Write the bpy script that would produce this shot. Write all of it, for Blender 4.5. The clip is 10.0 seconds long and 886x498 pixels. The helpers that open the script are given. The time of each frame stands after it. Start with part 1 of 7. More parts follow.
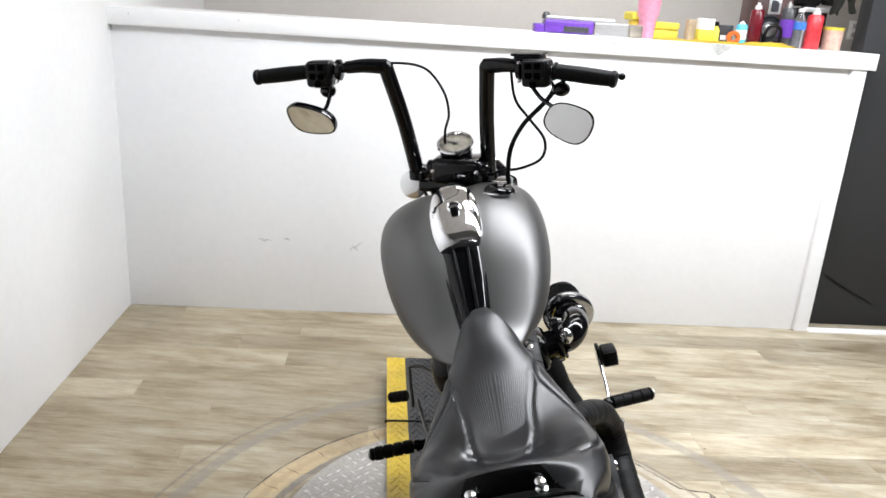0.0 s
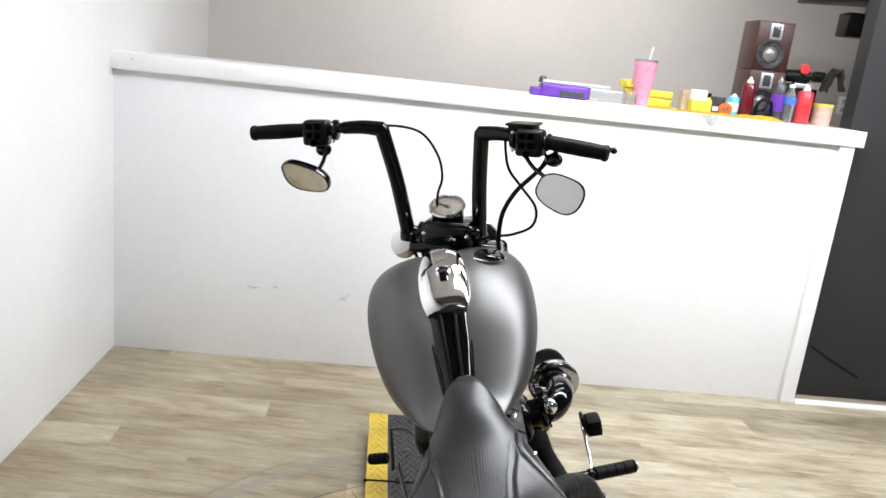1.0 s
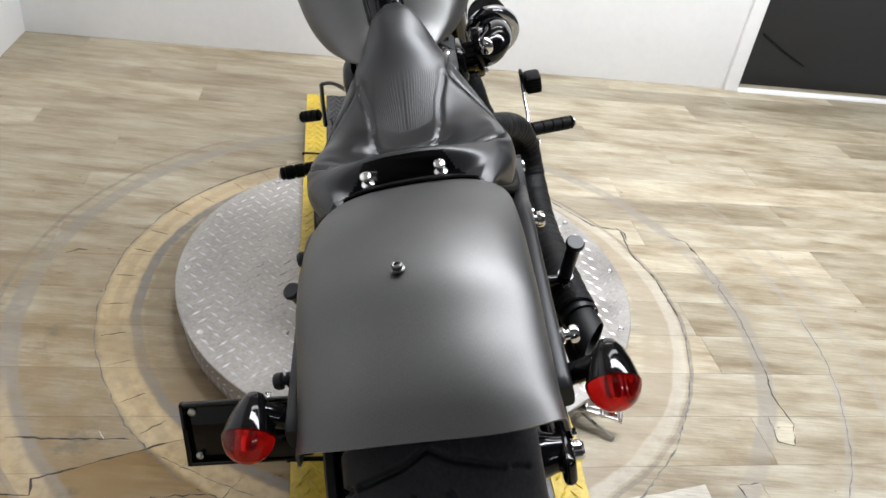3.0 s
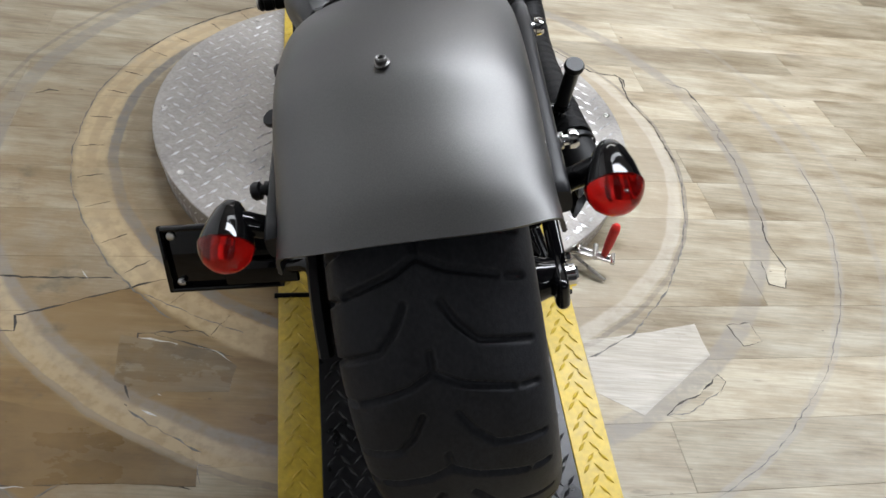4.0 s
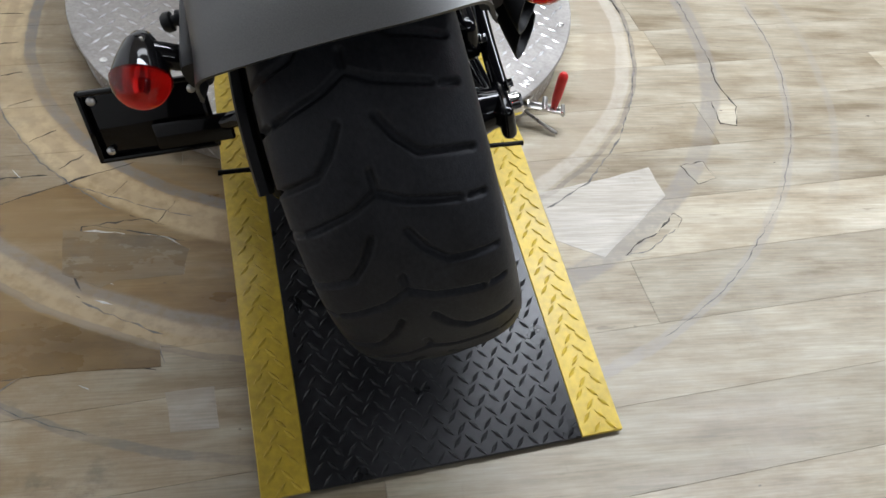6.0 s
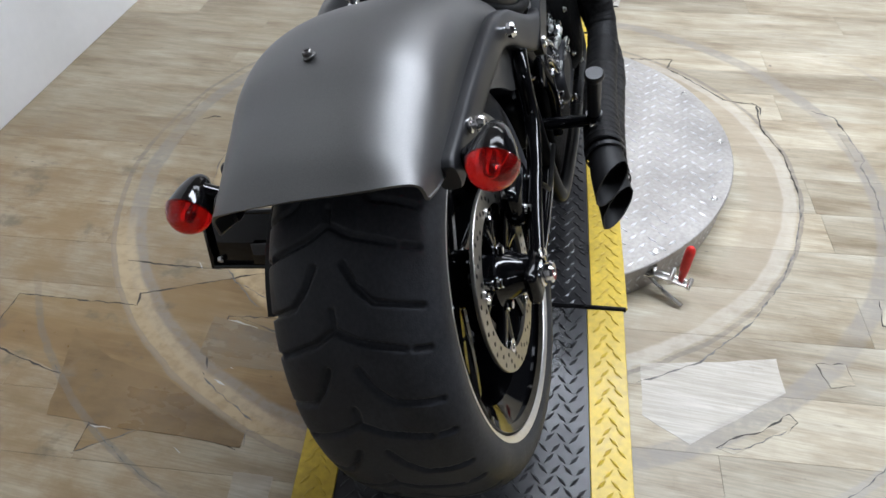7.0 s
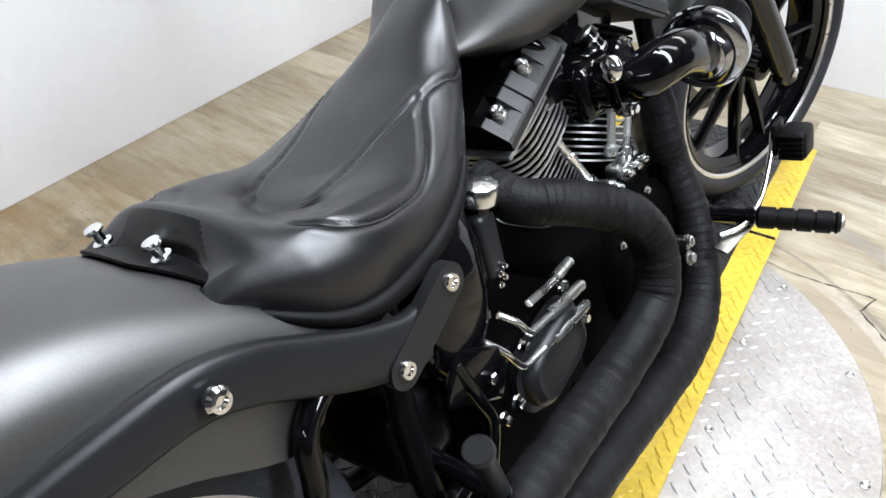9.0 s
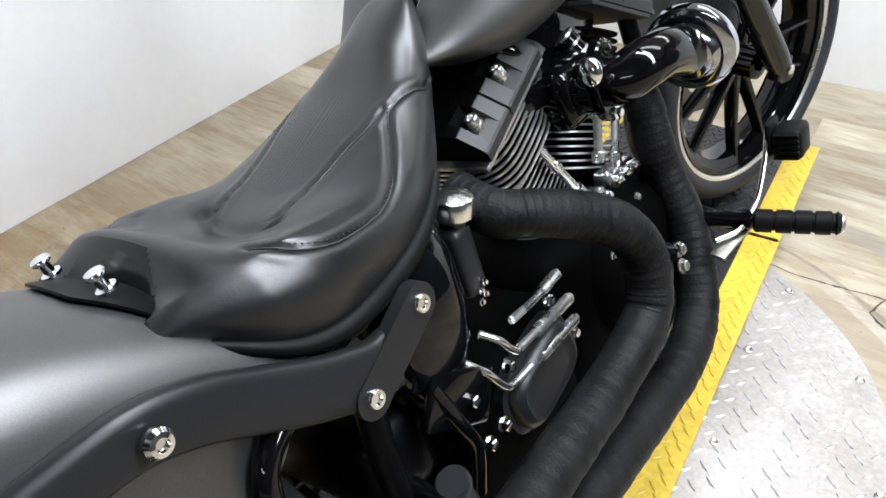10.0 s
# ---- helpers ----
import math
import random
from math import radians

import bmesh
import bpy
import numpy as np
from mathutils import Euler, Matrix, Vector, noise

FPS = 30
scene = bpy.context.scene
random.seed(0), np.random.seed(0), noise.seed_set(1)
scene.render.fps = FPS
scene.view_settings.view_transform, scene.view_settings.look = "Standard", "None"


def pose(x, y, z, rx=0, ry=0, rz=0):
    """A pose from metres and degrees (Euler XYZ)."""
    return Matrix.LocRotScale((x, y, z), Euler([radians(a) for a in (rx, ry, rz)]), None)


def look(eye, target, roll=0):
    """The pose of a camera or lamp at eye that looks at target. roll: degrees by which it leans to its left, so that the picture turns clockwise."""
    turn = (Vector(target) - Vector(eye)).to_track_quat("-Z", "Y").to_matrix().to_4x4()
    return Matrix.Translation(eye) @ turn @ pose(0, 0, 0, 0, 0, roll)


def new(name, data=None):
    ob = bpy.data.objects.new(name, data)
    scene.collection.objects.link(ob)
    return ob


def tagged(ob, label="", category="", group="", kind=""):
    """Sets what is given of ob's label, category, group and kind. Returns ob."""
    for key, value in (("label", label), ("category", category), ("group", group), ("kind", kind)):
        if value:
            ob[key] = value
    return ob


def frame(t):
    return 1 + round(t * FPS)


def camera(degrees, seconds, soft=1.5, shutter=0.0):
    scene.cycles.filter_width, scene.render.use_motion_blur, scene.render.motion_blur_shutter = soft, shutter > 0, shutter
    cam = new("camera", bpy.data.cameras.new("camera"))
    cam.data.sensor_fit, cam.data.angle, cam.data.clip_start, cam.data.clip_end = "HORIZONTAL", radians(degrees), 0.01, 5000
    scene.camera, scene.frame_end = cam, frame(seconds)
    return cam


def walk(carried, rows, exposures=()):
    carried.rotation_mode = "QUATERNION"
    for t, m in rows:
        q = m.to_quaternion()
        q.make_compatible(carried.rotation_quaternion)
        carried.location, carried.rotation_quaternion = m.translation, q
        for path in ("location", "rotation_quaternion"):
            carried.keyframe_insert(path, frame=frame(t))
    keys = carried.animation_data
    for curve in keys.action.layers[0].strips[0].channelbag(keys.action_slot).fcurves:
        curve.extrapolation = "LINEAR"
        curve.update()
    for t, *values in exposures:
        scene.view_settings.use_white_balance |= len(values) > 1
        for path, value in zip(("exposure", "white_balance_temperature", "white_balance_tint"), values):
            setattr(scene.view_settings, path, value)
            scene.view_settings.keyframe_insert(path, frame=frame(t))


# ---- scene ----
cam = camera(61.6, 10.0, soft=1.6)
PATH = [
    (0, (-0.0804, -0.7584, 1.4778), (-0.1498, 1.1436, 0.8632), 3.68),
    (0.5, (-0.0725, -0.7521, 1.5259), (-0.1364, 1.1939, 1.0687), 5.42),
    (1, (-0.0785, -0.7482, 1.5147), (-0.1361, 1.1900, 1.0246), 6.33),
    (1.5, (-0.0660, -0.7451, 1.4965), (-0.1011, 1.1763, 0.9424), 5.88),
    (2, (-0.0512, -0.7518, 1.4394), (-0.0529, 1.1126, 0.7153), 6.48),
    (2.5, (-0.0271, -0.7451, 1.3693), (0.0474, 1.0166, 0.4255), 7.71),
    (2.7, (-0.0171, -0.7439, 1.3455), (0.0954, 0.9706, 0.3219), 7.92),
    (3.8, (0.0050, -0.7445, 1.2332), (0.1960, 0.7298, -0.1046), 10.39),
    (4, (0.0077, -0.7440, 1.2164), (0.2094, 0.6847, -0.1686), 10.61),
    (4.5, (0.0148, -0.7449, 1.1727), (0.2709, 0.5643, -0.3174), 12.46),
    (5, (0.0186, -0.7577, 1.1271), (0.3527, 0.4290, -0.4477), 14.46),
    (5.2, (0.0192, -0.7653, 1.1115), (0.3555, 0.4018, -0.4775), 13.76),
    (6.3, (0.0695, -0.8094, 1.1464), (0.2908, 0.5041, -0.3455), 4.66),
    (6.5, (0.1481, -0.8147, 1.1579), (0.1683, 0.5563, -0.2980), -1.62),
    (6.7, (0.2503, -0.8195, 1.1822), (0.0892, 0.5875, -0.2301), -1.41),
    (7, (0.3695, -0.8105, 1.2204), (-0.0381, 0.6357, -0.0996), -2.17),
    (7.5, (0.4229, -0.6051, 1.1958), (-0.0827, 0.8128, -0.1211), 6.21),
    (8, (0.4521, -0.4277, 1.2047), (-0.1238, 0.9320, -0.1442), 4.86),
    (8.5, (0.5199, -0.1971, 1.2057), (-0.3461, 1.0947, -0.0518), 1.61),
    (9, (0.5732, -0.0112, 1.1938), (-0.4373, 1.1933, -0.0422), -0.54),
    (9.5, (0.5776, 0.0542, 1.1829), (-0.4665, 1.2373, -0.0458), -3.83),
    (10, (0.5804, 0.0433, 1.1733), (-0.4627, 1.2433, -0.0399), -3.11),
]
walk(cam, [(t, look(eye, target, roll)) for t, eye, target, roll in PATH],
     [(0.0, 1.2, 6500, 10), (1.5, 1.16, 6500, 10), (2.7, 1.16, 6480, 10), (4.0, 0.98, 6330, 10), (5.2, 1.05, 6250, 10), (6.5, 1.0, 6080, 10), (7.0, 1.0, 6000, 10), (8.0, 1.2, 6080, 10), (9.0, 1.36, 6200, 10), (10.0, 1.37, 6220, 10)])

# ---- light ----
world = bpy.data.worlds.new("world")
scene.world = world
world.use_nodes = True
world.node_tree.nodes["Background"].inputs[0].default_value = (0.8, 0.85, 0.9, 1)
world.node_tree.nodes["Background"].inputs[1].default_value = 0.008


def area(name, eye, target, sx, sy, watts, colour):
    data = bpy.data.lights.new(name, "AREA")
    data.shape, data.size, data.size_y, data.energy, data.color = "RECTANGLE", sx, sy, watts, colour
    ob = new(name, data)
    ob.matrix_world = look(eye, target)
    return ob


# row of ceiling tubes on the right, placed by its highlights; the lamps after it, over the showroom and the room behind
# the half wall, are unseen and added as fill
area("ceiling_tubes_and_fill", (1.4, 1.0, 2.90), (1.25, 1.0, 0.0), 0.4, 6.6, 150, (0.92, 0.95, 1.0))
area("ceiling_tubes_and_fill", (0.5, -1.9, 2.95), (0.5, -1.6, 0.0), 3.0, 1.2, 0.8, (0.95, 0.97, 1.0))
area("ceiling_tubes_and_fill", (0.6, 1.9, 2.95), (0.5, 2.1, 0.0), 2.2, 0.4, 14, (0.95, 0.97, 1.0))
# an unseen lamp far back in the showroom, added for the fender's rear highlight
area("ceiling_tubes_and_fill", (2.7, -3.9, 2.90), (2.6, -3.9, 0.0), 0.3, 2.8, 26, (0.92, 0.95, 1.0))
area("back_room_fill", (0.3, 3.6, 2.85), (0.3, 3.7, 0.0), 2.0, 0.3, 10, (1.0, 0.96, 0.92))

# ---- materials ----
def node(tree, kind, **values):
    n = tree.nodes.new(kind)
    for key, value in values.items():
        if key in n.inputs.keys():
            n.inputs[key].default_value = value
    return n


def surface(name, colour, rough=0.5, metal=0.0, grain=(60.0, 0.15), blotch=(4.0, 0.12), bump=(120.0, 0.1), coat=0.0, spec=0.5, stretch=(1, 1, 1), rough_var=0.1):
    """Principled surface, varied at two scales in colour, roughness and relief."""
    m = bpy.data.materials.new(name)
    m.use_nodes = True
    t = m.node_tree
    b = t.nodes["Principled BSDF"]
    b.inputs["Metallic"].default_value = metal
    b.inputs["Coat Weight"].default_value = coat
    b.inputs["Coat Roughness"].default_value = 0.08
    b.inputs["Specular IOR Level"].default_value = spec
    co = t.nodes.new("ShaderNodeTexCoord")
    mp = node(t, "ShaderNodeMapping", Scale=stretch)
    t.links.new(co.outputs["Object"], mp.inputs[0])
    fine = node(t, "ShaderNodeTexNoise", Scale=grain[0], Detail=5.0)
    big = node(t, "ShaderNodeTexNoise", Scale=blotch[0], Detail=4.0)
    for n in (fine, big):
        t.links.new(mp.outputs[0], n.inputs["Vector"])
    prev = None
    for n, amount in ((fine, grain[1]), (big, blotch[1])):
        ramp = node(t, "ShaderNodeMapRange")
        ramp.inputs["From Min"].default_value, ramp.inputs["From Max"].default_value = 0.3, 0.7
        ramp.inputs["To Min"].default_value, ramp.inputs["To Max"].default_value = 1 - amount, 1 + amount
        t.links.new(n.outputs[0], ramp.inputs[0])
        mul = t.nodes.new("ShaderNodeVectorMath")
        mul.operation = "SCALE"
        if prev is None:
            mul.inputs[0].default_value = colour
        else:
            t.links.new(prev, mul.inputs[0])
        t.links.new(ramp.outputs[0], mul.inputs["Scale"])
        prev = mul.outputs[0]
    t.links.new(prev, b.inputs["Base Color"])
    rr = node(t, "ShaderNodeMapRange")
    rr.inputs["From Min"].default_value, rr.inputs["From Max"].default_value = 0.3, 0.7
    rr.inputs["To Min"].default_value, rr.inputs["To Max"].default_value = max(0.02, rough - rough_var), min(1.0, rough + rough_var)
    t.links.new(big.outputs[0], rr.inputs[0])
    t.links.new(rr.outputs[0], b.inputs["Roughness"])
    if bump[1] > 0:
        bn = node(t, "ShaderNodeTexNoise", Scale=bump[0], Detail=3.0)
        t.links.new(mp.outputs[0], bn.inputs["Vector"])
        bp = node(t, "ShaderNodeBump", Strength=bump[1], Distance=0.002)
        t.links.new(bn.outputs[0], bp.inputs["Height"])
        t.links.new(bp.outputs[0], b.inputs["Normal"])
    return m


WHITE_WALL = surface("white_wall_paint", (0.785, 0.785, 0.785), 0.55, bump=(90, 0.12), grain=(30, 0.015), blotch=(1.6, 0.03))
SCUFF = surface("rubbed_wall_paint", (0.60, 0.60, 0.60), 0.5, grain=(60, 0.12), blotch=(40, 0.2))
TRIM_WHITE = surface("white_trim_paint", (0.82, 0.82, 0.82), 0.4, bump=(60, 0.08), grain=(30, 0.015), blotch=(3, 0.02))
WARM_WALL = surface("warm_grey_wall_paint", (0.64, 0.61, 0.58), 0.7, bump=(90, 0.1), grain=(30, 0.02), blotch=(1.5, 0.04))
GREY_WALL = surface("shaded_grey_wall", (0.018, 0.0185, 0.020), 0.6, bump=(90, 0.1), grain=(30, 0.03), blotch=(1.2, 0.35))
DIM_WALL = surface("dim_unseen_wall", (0.05, 0.05, 0.053), 0.7, bump=(90, 0.1))
DARK_CEILING = surface("dim_unseen_ceiling", (0.09, 0.09, 0.09), 0.8, bump=(90, 0.1))
CEILING = surface("pale_reflector_paint", (0.60, 0.58, 0.57), 0.8, bump=(90, 0.1))
DENIM = surface("matte_grey_denim_paint", (0.116, 0.114, 0.112), 0.435, 0.88, grain=(900, 0.12), blotch=(5, 0.04), bump=(1500, 0.03), rough_var=0.03)
STRUT_BLACK = surface("satin_black_paint", (0.0125, 0.0128, 0.0142), 0.34, 0.1, grain=(500, 0.1), bump=(900, 0.03), rough_var=0.05, spec=0.3)
GLOSS_BLACK = surface("gloss_black_paint", (0.002, 0.002, 0.0024), 0.06, 0.0, bump=(30, 0.01), rough_var=0.03, spec=0.34)
ENGINE_BLACK = surface("wrinkle_black_coating", (0.0014, 0.0014, 0.0014), 0.55, 0.0, grain=(300, 0.2), bump=(700, 0.25), spec=0.015)
FRAME_BLACK = surface("black_frame_paint", (0.0025, 0.0025, 0.0027), 0.3, 0.0, bump=(60, 0.02), spec=0.09)
CHROME = surface("chrome", (0.82, 0.82, 0.83), 0.06, 1.0, grain=(40, 0.02), blotch=(8, 0.03), bump=(20, 0.01), rough_var=0.03)
STEEL = surface("worn_steel", (0.55, 0.54, 0.52), 0.3, 1.0, grain=(150, 0.15), blotch=(20, 0.12), bump=(200, 0.05))
DISC_STEEL = surface("brushed_disc_steel", (0.36, 0.345, 0.31), 0.35, 1.0, grain=(200, 0.12), blotch=(12, 0.12), bump=(300, 0.05))
ROCKER = surface("wrinkle_grey_black_coating", (0.022, 0.022, 0.0225), 0.5, 0.0, grain=(300, 0.25), bump=(700, 0.3), spec=0.35)
POLISHED = surface("polished_aluminium", (0.88, 0.88, 0.87), 0.24, 1.0, grain=(120, 0.06), blotch=(14, 0.08), bump=(160, 0.05))
# chrome for the filter ring, with its dark reflections put into the base colour
DARK_CHROME = surface("dark_reflection_chrome", (0.42, 0.43, 0.455), 0.07, 1.0, grain=(40, 0.02), blotch=(8, 0.05), bump=(20, 0.01), rough_var=0.03)
FIN_METAL = surface("machined_fin_edge", (0.85, 0.85, 0.85), 0.42, 1.0, grain=(150, 0.1), bump=(200, 0.05))
RIM_EDGE = surface("machined_rim_edge", (0.72, 0.70, 0.66), 0.35, 0.9, grain=(100, 0.06), bump=(100, 0.03))
LEATHER = surface("black_leather", (0.0075, 0.0075, 0.0083), 0.345, 0.0, grain=(250, 0.2), blotch=(6, 0.2), bump=(420, 0.07), rough_var=0.06, spec=0.52)
RECESS_BLACK = surface("glossy_recess_black", (0.0022, 0.0022, 0.0024), 0.20, 0.0, grain=(250, 0.2), bump=(420, 0.04), spec=0.22)
RUBBER = surface("tyre_rubber", (0.022, 0.0228, 0.026), 0.5, 0.0, grain=(140, 0.2), blotch=(11, 0.3), bump=(400, 0.2), spec=0.18, stretch=(1.5, 1, 1))
DULL_STEEL = surface("dull_steel", (0.16, 0.155, 0.15), 0.4, 1.0, grain=(150, 0.2))
BLACK_RUBBER = surface("black_rubber", (0.0035, 0.0035, 0.0035), 0.5, 0.0, grain=(140, 0.2), bump=(300, 0.15), spec=0.10)
PLASTIC = surface("black_plastic", (0.004, 0.004, 0.0045), 0.35, 0.0, grain=(140, 0.2), bump=(300, 0.1), spec=0.22)
THREAD = surface("black_seam_thread", (0.02, 0.02, 0.022), 0.5)
WRAP = surface("black_exhaust_wrap", (0.0072, 0.0071, 0.0074), 0.50, 0.0, grain=(240, 0.4), blotch=(16, 0.7), bump=(260, 0.5), spec=0.13)
PIPE_METAL = surface("matte_black_pipe", (0.006, 0.006, 0.0065), 0.5, 0.1, grain=(120, 0.2), spec=0.3)
TREAD_BAR = surface("bright_tread_bars", (0.62, 0.62, 0.63), 0.38, 0.9, grain=(120, 0.1), blotch=(5, 0.1), bump=(160, 0.05))
PLATE_STEEL = surface("aluminium_tread_plate", (0.395, 0.375, 0.352), 0.46, 0.75, grain=(120, 0.14), blotch=(5, 0.2), bump=(160, 0.12), rough_var=0.12)
YELLOW = surface("worn_yellow_paint", (0.53, 0.375, 0.032), 0.45, 0.0, grain=(80, 0.15), blotch=(9, 0.16), bump=(140, 0.15))
BLACK_PLATE = surface("black_painted_tread_plate", (0.017, 0.017, 0.0185), 0.32, 0.0, grain=(70, 0.4), blotch=(9, 0.35), bump=(140, 0.08), spec=0.40)
RED_GRIP = surface("red_vinyl_grip", (0.55, 0.02, 0.015), 0.35)
PINK = surface("pink_tumbler_paint", (0.80, 0.32, 0.46), 0.35)
WOOD_RED = surface("mahogany_veneer", (0.045, 0.011, 0.009), 0.35, grain=(40, 0.35), stretch=(1, 1, 0.15))
CONE_GREY = surface("grey_speaker_cone", (0.28, 0.29, 0.28), 0.3, 0.6)
SILVER = surface("silver_plastic", (0.5, 0.5, 0.5), 0.35, 0.5)
PURPLE = surface("purple_plastic", (0.13, 0.04, 0.36), 0.35)
YELLOW_TOY = surface("yellow_card", (0.72, 0.60, 0.06), 0.5)
RED_PAINT = surface("red_can_paint", (0.60, 0.04, 0.05), 0.3)
DARK_RED = surface("dark_red_can_paint", (0.12, 0.005, 0.012), 0.25)
DARK_CAN = surface("dark_grey_can_paint", (0.05, 0.05, 0.055), 0.25)
WHITE_CARD = surface("white_card", (0.8, 0.8, 0.77), 0.5)
TAN_CARD = surface("tan_card", (0.42, 0.33, 0.22), 0.7)
ORANGE = surface("orange_plastic", (0.75, 0.14, 0.02), 0.4)
BLUE = surface("blue_label", (0.05, 0.18, 0.55), 0.4)
CYAN = surface("cyan_label", (0.10, 0.50, 0.72), 0.4)
OLIVE = surface("dark_olive_cloth", (0.005, 0.0055, 0.002), 0.85, grain=(120, 0.3), bump=(90, 0.5))
CLOTH_YELLOW = surface("yellow_cloth", (0.72, 0.55, 0.06), 0.85, bump=(120, 0.5))
DIAL = surface("cream_dial", (0.09, 0.082, 0.066), 0.35, spec=0.1)


def glass(name, colour, rough=0.02, transmission=1.0):
    m = bpy.data.materials.new(name)
    m.use_nodes = True
    b = m.node_tree.nodes["Principled BSDF"]
    b.inputs["Base Color"].default_value = (*colour, 1)
    b.inputs["Roughness"].default_value = rough
    b.inputs["Transmission Weight"].default_value = transmission
    b.inputs["IOR"].default_value = 1.45
    return m


RED_LENS = glass("red_lens_plastic", (0.80, 0.012, 0.010), 0.03, 0.92)
CLEAR = glass("clear_plastic", (0.9, 0.92, 0.95), 0.05, 0.9)
DIAL_GLASS = glass("coated_dial_glass", (0.9, 0.9, 0.9), 0.04, 1.0)
DIAL_GLASS.node_tree.nodes["Principled BSDF"].inputs["IOR"].default_value = 1.12
MIRROR = surface("mirror_glass", (0.85, 0.85, 0.85), 0.02, 1.0, grain=(10, 0.0), blotch=(3, 0.02), bump=(10, 0.0), rough_var=0.01)


def floor_material(name, stops, ring_amount=1.0, shine=(0.34, 0.62)):
    """Vinyl planks with a printed oak grain, and round wear marks where the turntable's castors run."""
    m = bpy.data.materials.new(name)
    m.use_nodes = True
    t = m.node_tree
    L = t.links.new
    b = t.nodes["Principled BSDF"]
    geo = t.nodes.new("ShaderNodeNewGeometry")
    info = t.nodes.new("ShaderNodeObjectInfo")

    def maths(op, *args):
        n = t.nodes.new("ShaderNodeMath")
        n.operation = op
        for k, v in enumerate(args):
            if isinstance(v, (int, float)):
                n.inputs[k].default_value = v
            else:
                L(v, n.inputs[k])
        return n.outputs[0]

    def span(value, a, b, c, d):
        n = node(t, "ShaderNodeMapRange")
        n.interpolation_type = "SMOOTHSTEP"
        for key, v in (("From Min", a), ("From Max", b), ("To Min", c), ("To Max", d)):
            n.inputs[key].default_value = v
        L(value, n.inputs[0])
        return n.outputs[0]

    def blend(fac, a, tint):
        n = t.nodes.new("ShaderNodeMix")
        n.data_type = "RGBA"
        L(fac, n.inputs[0])
        L(a, n.inputs[6])
        n.inputs[7].default_value = (*tint, 1)
        return n.outputs[2]

    # grain runs along the planks; each plank shifts it by its own amount
    off = t.nodes.new("ShaderNodeVectorMath")
    off.operation = "SCALE"
    off.inputs[0].default_value = (37.0, 11.0, 5.0)
    L(info.outputs["Random"], off.inputs["Scale"])
    add = t.nodes.new("ShaderNodeVectorMath")
    L(geo.outputs["Position"], add.inputs[0])
    L(off.outputs[0], add.inputs[1])

    def noise_at(scale, stretch, detail=6.0, rough=0.6, shifted=True):
        mp = node(t, "ShaderNodeMapping", Scale=stretch)
        mp.inputs["Rotation"].default_value = (0, 0, -FLOOR_TURN)
        L(add.outputs[0] if shifted else geo.outputs["Position"], mp.inputs[0])
        n = node(t, "ShaderNodeTexNoise", Scale=scale, Detail=detail, Roughness=rough)
        L(mp.outputs[0], n.inputs["Vector"])
        return n.outputs[0]

    streak = noise_at(4.0, (0.9, 5.4, 1.0), 7.0, 0.63)
    cloud = noise_at(3.0, (1.0, 2.2, 1.0), 6.0, 0.65)
    fine = noise_at(30.0, (0.35, 9.0, 1.0), 3.0)
    saw = noise_at(26.0, (3.2, 0.5, 1.0), 3.0)
    wear = noise_at(3.4, (1, 1, 1), 6.0, 0.65, False)
    ramp = t.nodes.new("ShaderNodeValToRGB")
    el = ramp.color_ramp.elements
    el[0].position, el[0].color = stops[0][0], (*stops[0][1], 1)
    el[1].position, el[1].color = stops[-1][0], (*stops[-1][1], 1)
    for p, c in stops[1:-1]:
        el.new(p).color = (*c, 1)
    L(maths("MULTIPLY_ADD", cloud, 0.52, maths("MULTIPLY", streak, 0.48)), ramp.inputs[0])
    tone = span(info.outputs["Random"], 0, 1, 0.84, 1.12)
    tm = maths("MULTIPLY", tone, span(fine, 0.3, 0.7, 0.85, 1.10))
    tm = maths("MULTIPLY", tm, span(saw, 0.62, 0.76, 1.0, 0.92))
    sc = t.nodes.new("ShaderNodeVectorMath")
    sc.operation = "SCALE"
    L(ramp.outputs[0], sc.inputs[0])
    L(tm, sc.inputs["Scale"])
    colour = sc.outputs[0]
    # trodden dirt and old finish on the side away from the showroom, in blotches; the even darkening under them paints
    # the weaker light there
    sep = t.nodes.new("ShaderNodeSeparateXYZ")
    L(geo.outputs["Position"], sep.inputs[0])
    trod_and_dim = maths("MULTIPLY", span(sep.outputs["X"], 0.25, -0.55, 0.0, 1.0), span(sep.outputs["Y"], 1.3, 0.4, 0.22, 1.0))
    stain = noise_at(4.6, (1, 1.5, 1), 7.0, 0.66, False)
    colour = blend(maths("MULTIPLY", trod_and_dim, span(stain, 0.36, 0.64, 0.36, 0.86)), colour, (0.200, 0.126, 0.050))
    colour = blend(maths("MULTIPLY", trod_and_dim, span(noise_at(7.5, (1, 1.2, 1), 6.0, 0.65, False), 0.55, 0.70, 0.0, 0.6)), colour, (0.085, 0.072, 0.052))
    # scuffs and grey dirt
    colour = blend(span(wear, 0.60, 0.78, 0.0, 0.55), colour, (0.21, 0.19, 0.165))
    spot = noise_at(24.0, (1.4, 2.6, 1.0), 2.0, 0.5, False)
    colour = blend(span(spot, 0.735, 0.79, 0.0, 0.85), colour, (0.055, 0.042, 0.03))
    knot = noise_at(15.0, (0.7, 3.0, 1.0), 4.0, 0.6)
    colour = blend(span(knot, 0.66, 0.76, 0.0, 0.55), colour, (0.13, 0.098, 0.062))
    # worn rings and one band of shading round the turntable, each over part of the way round: distance and direction
    # from its centre
    rel = t.nodes.new("ShaderNodeVectorMath")
    rel.operation = "SUBTRACT"
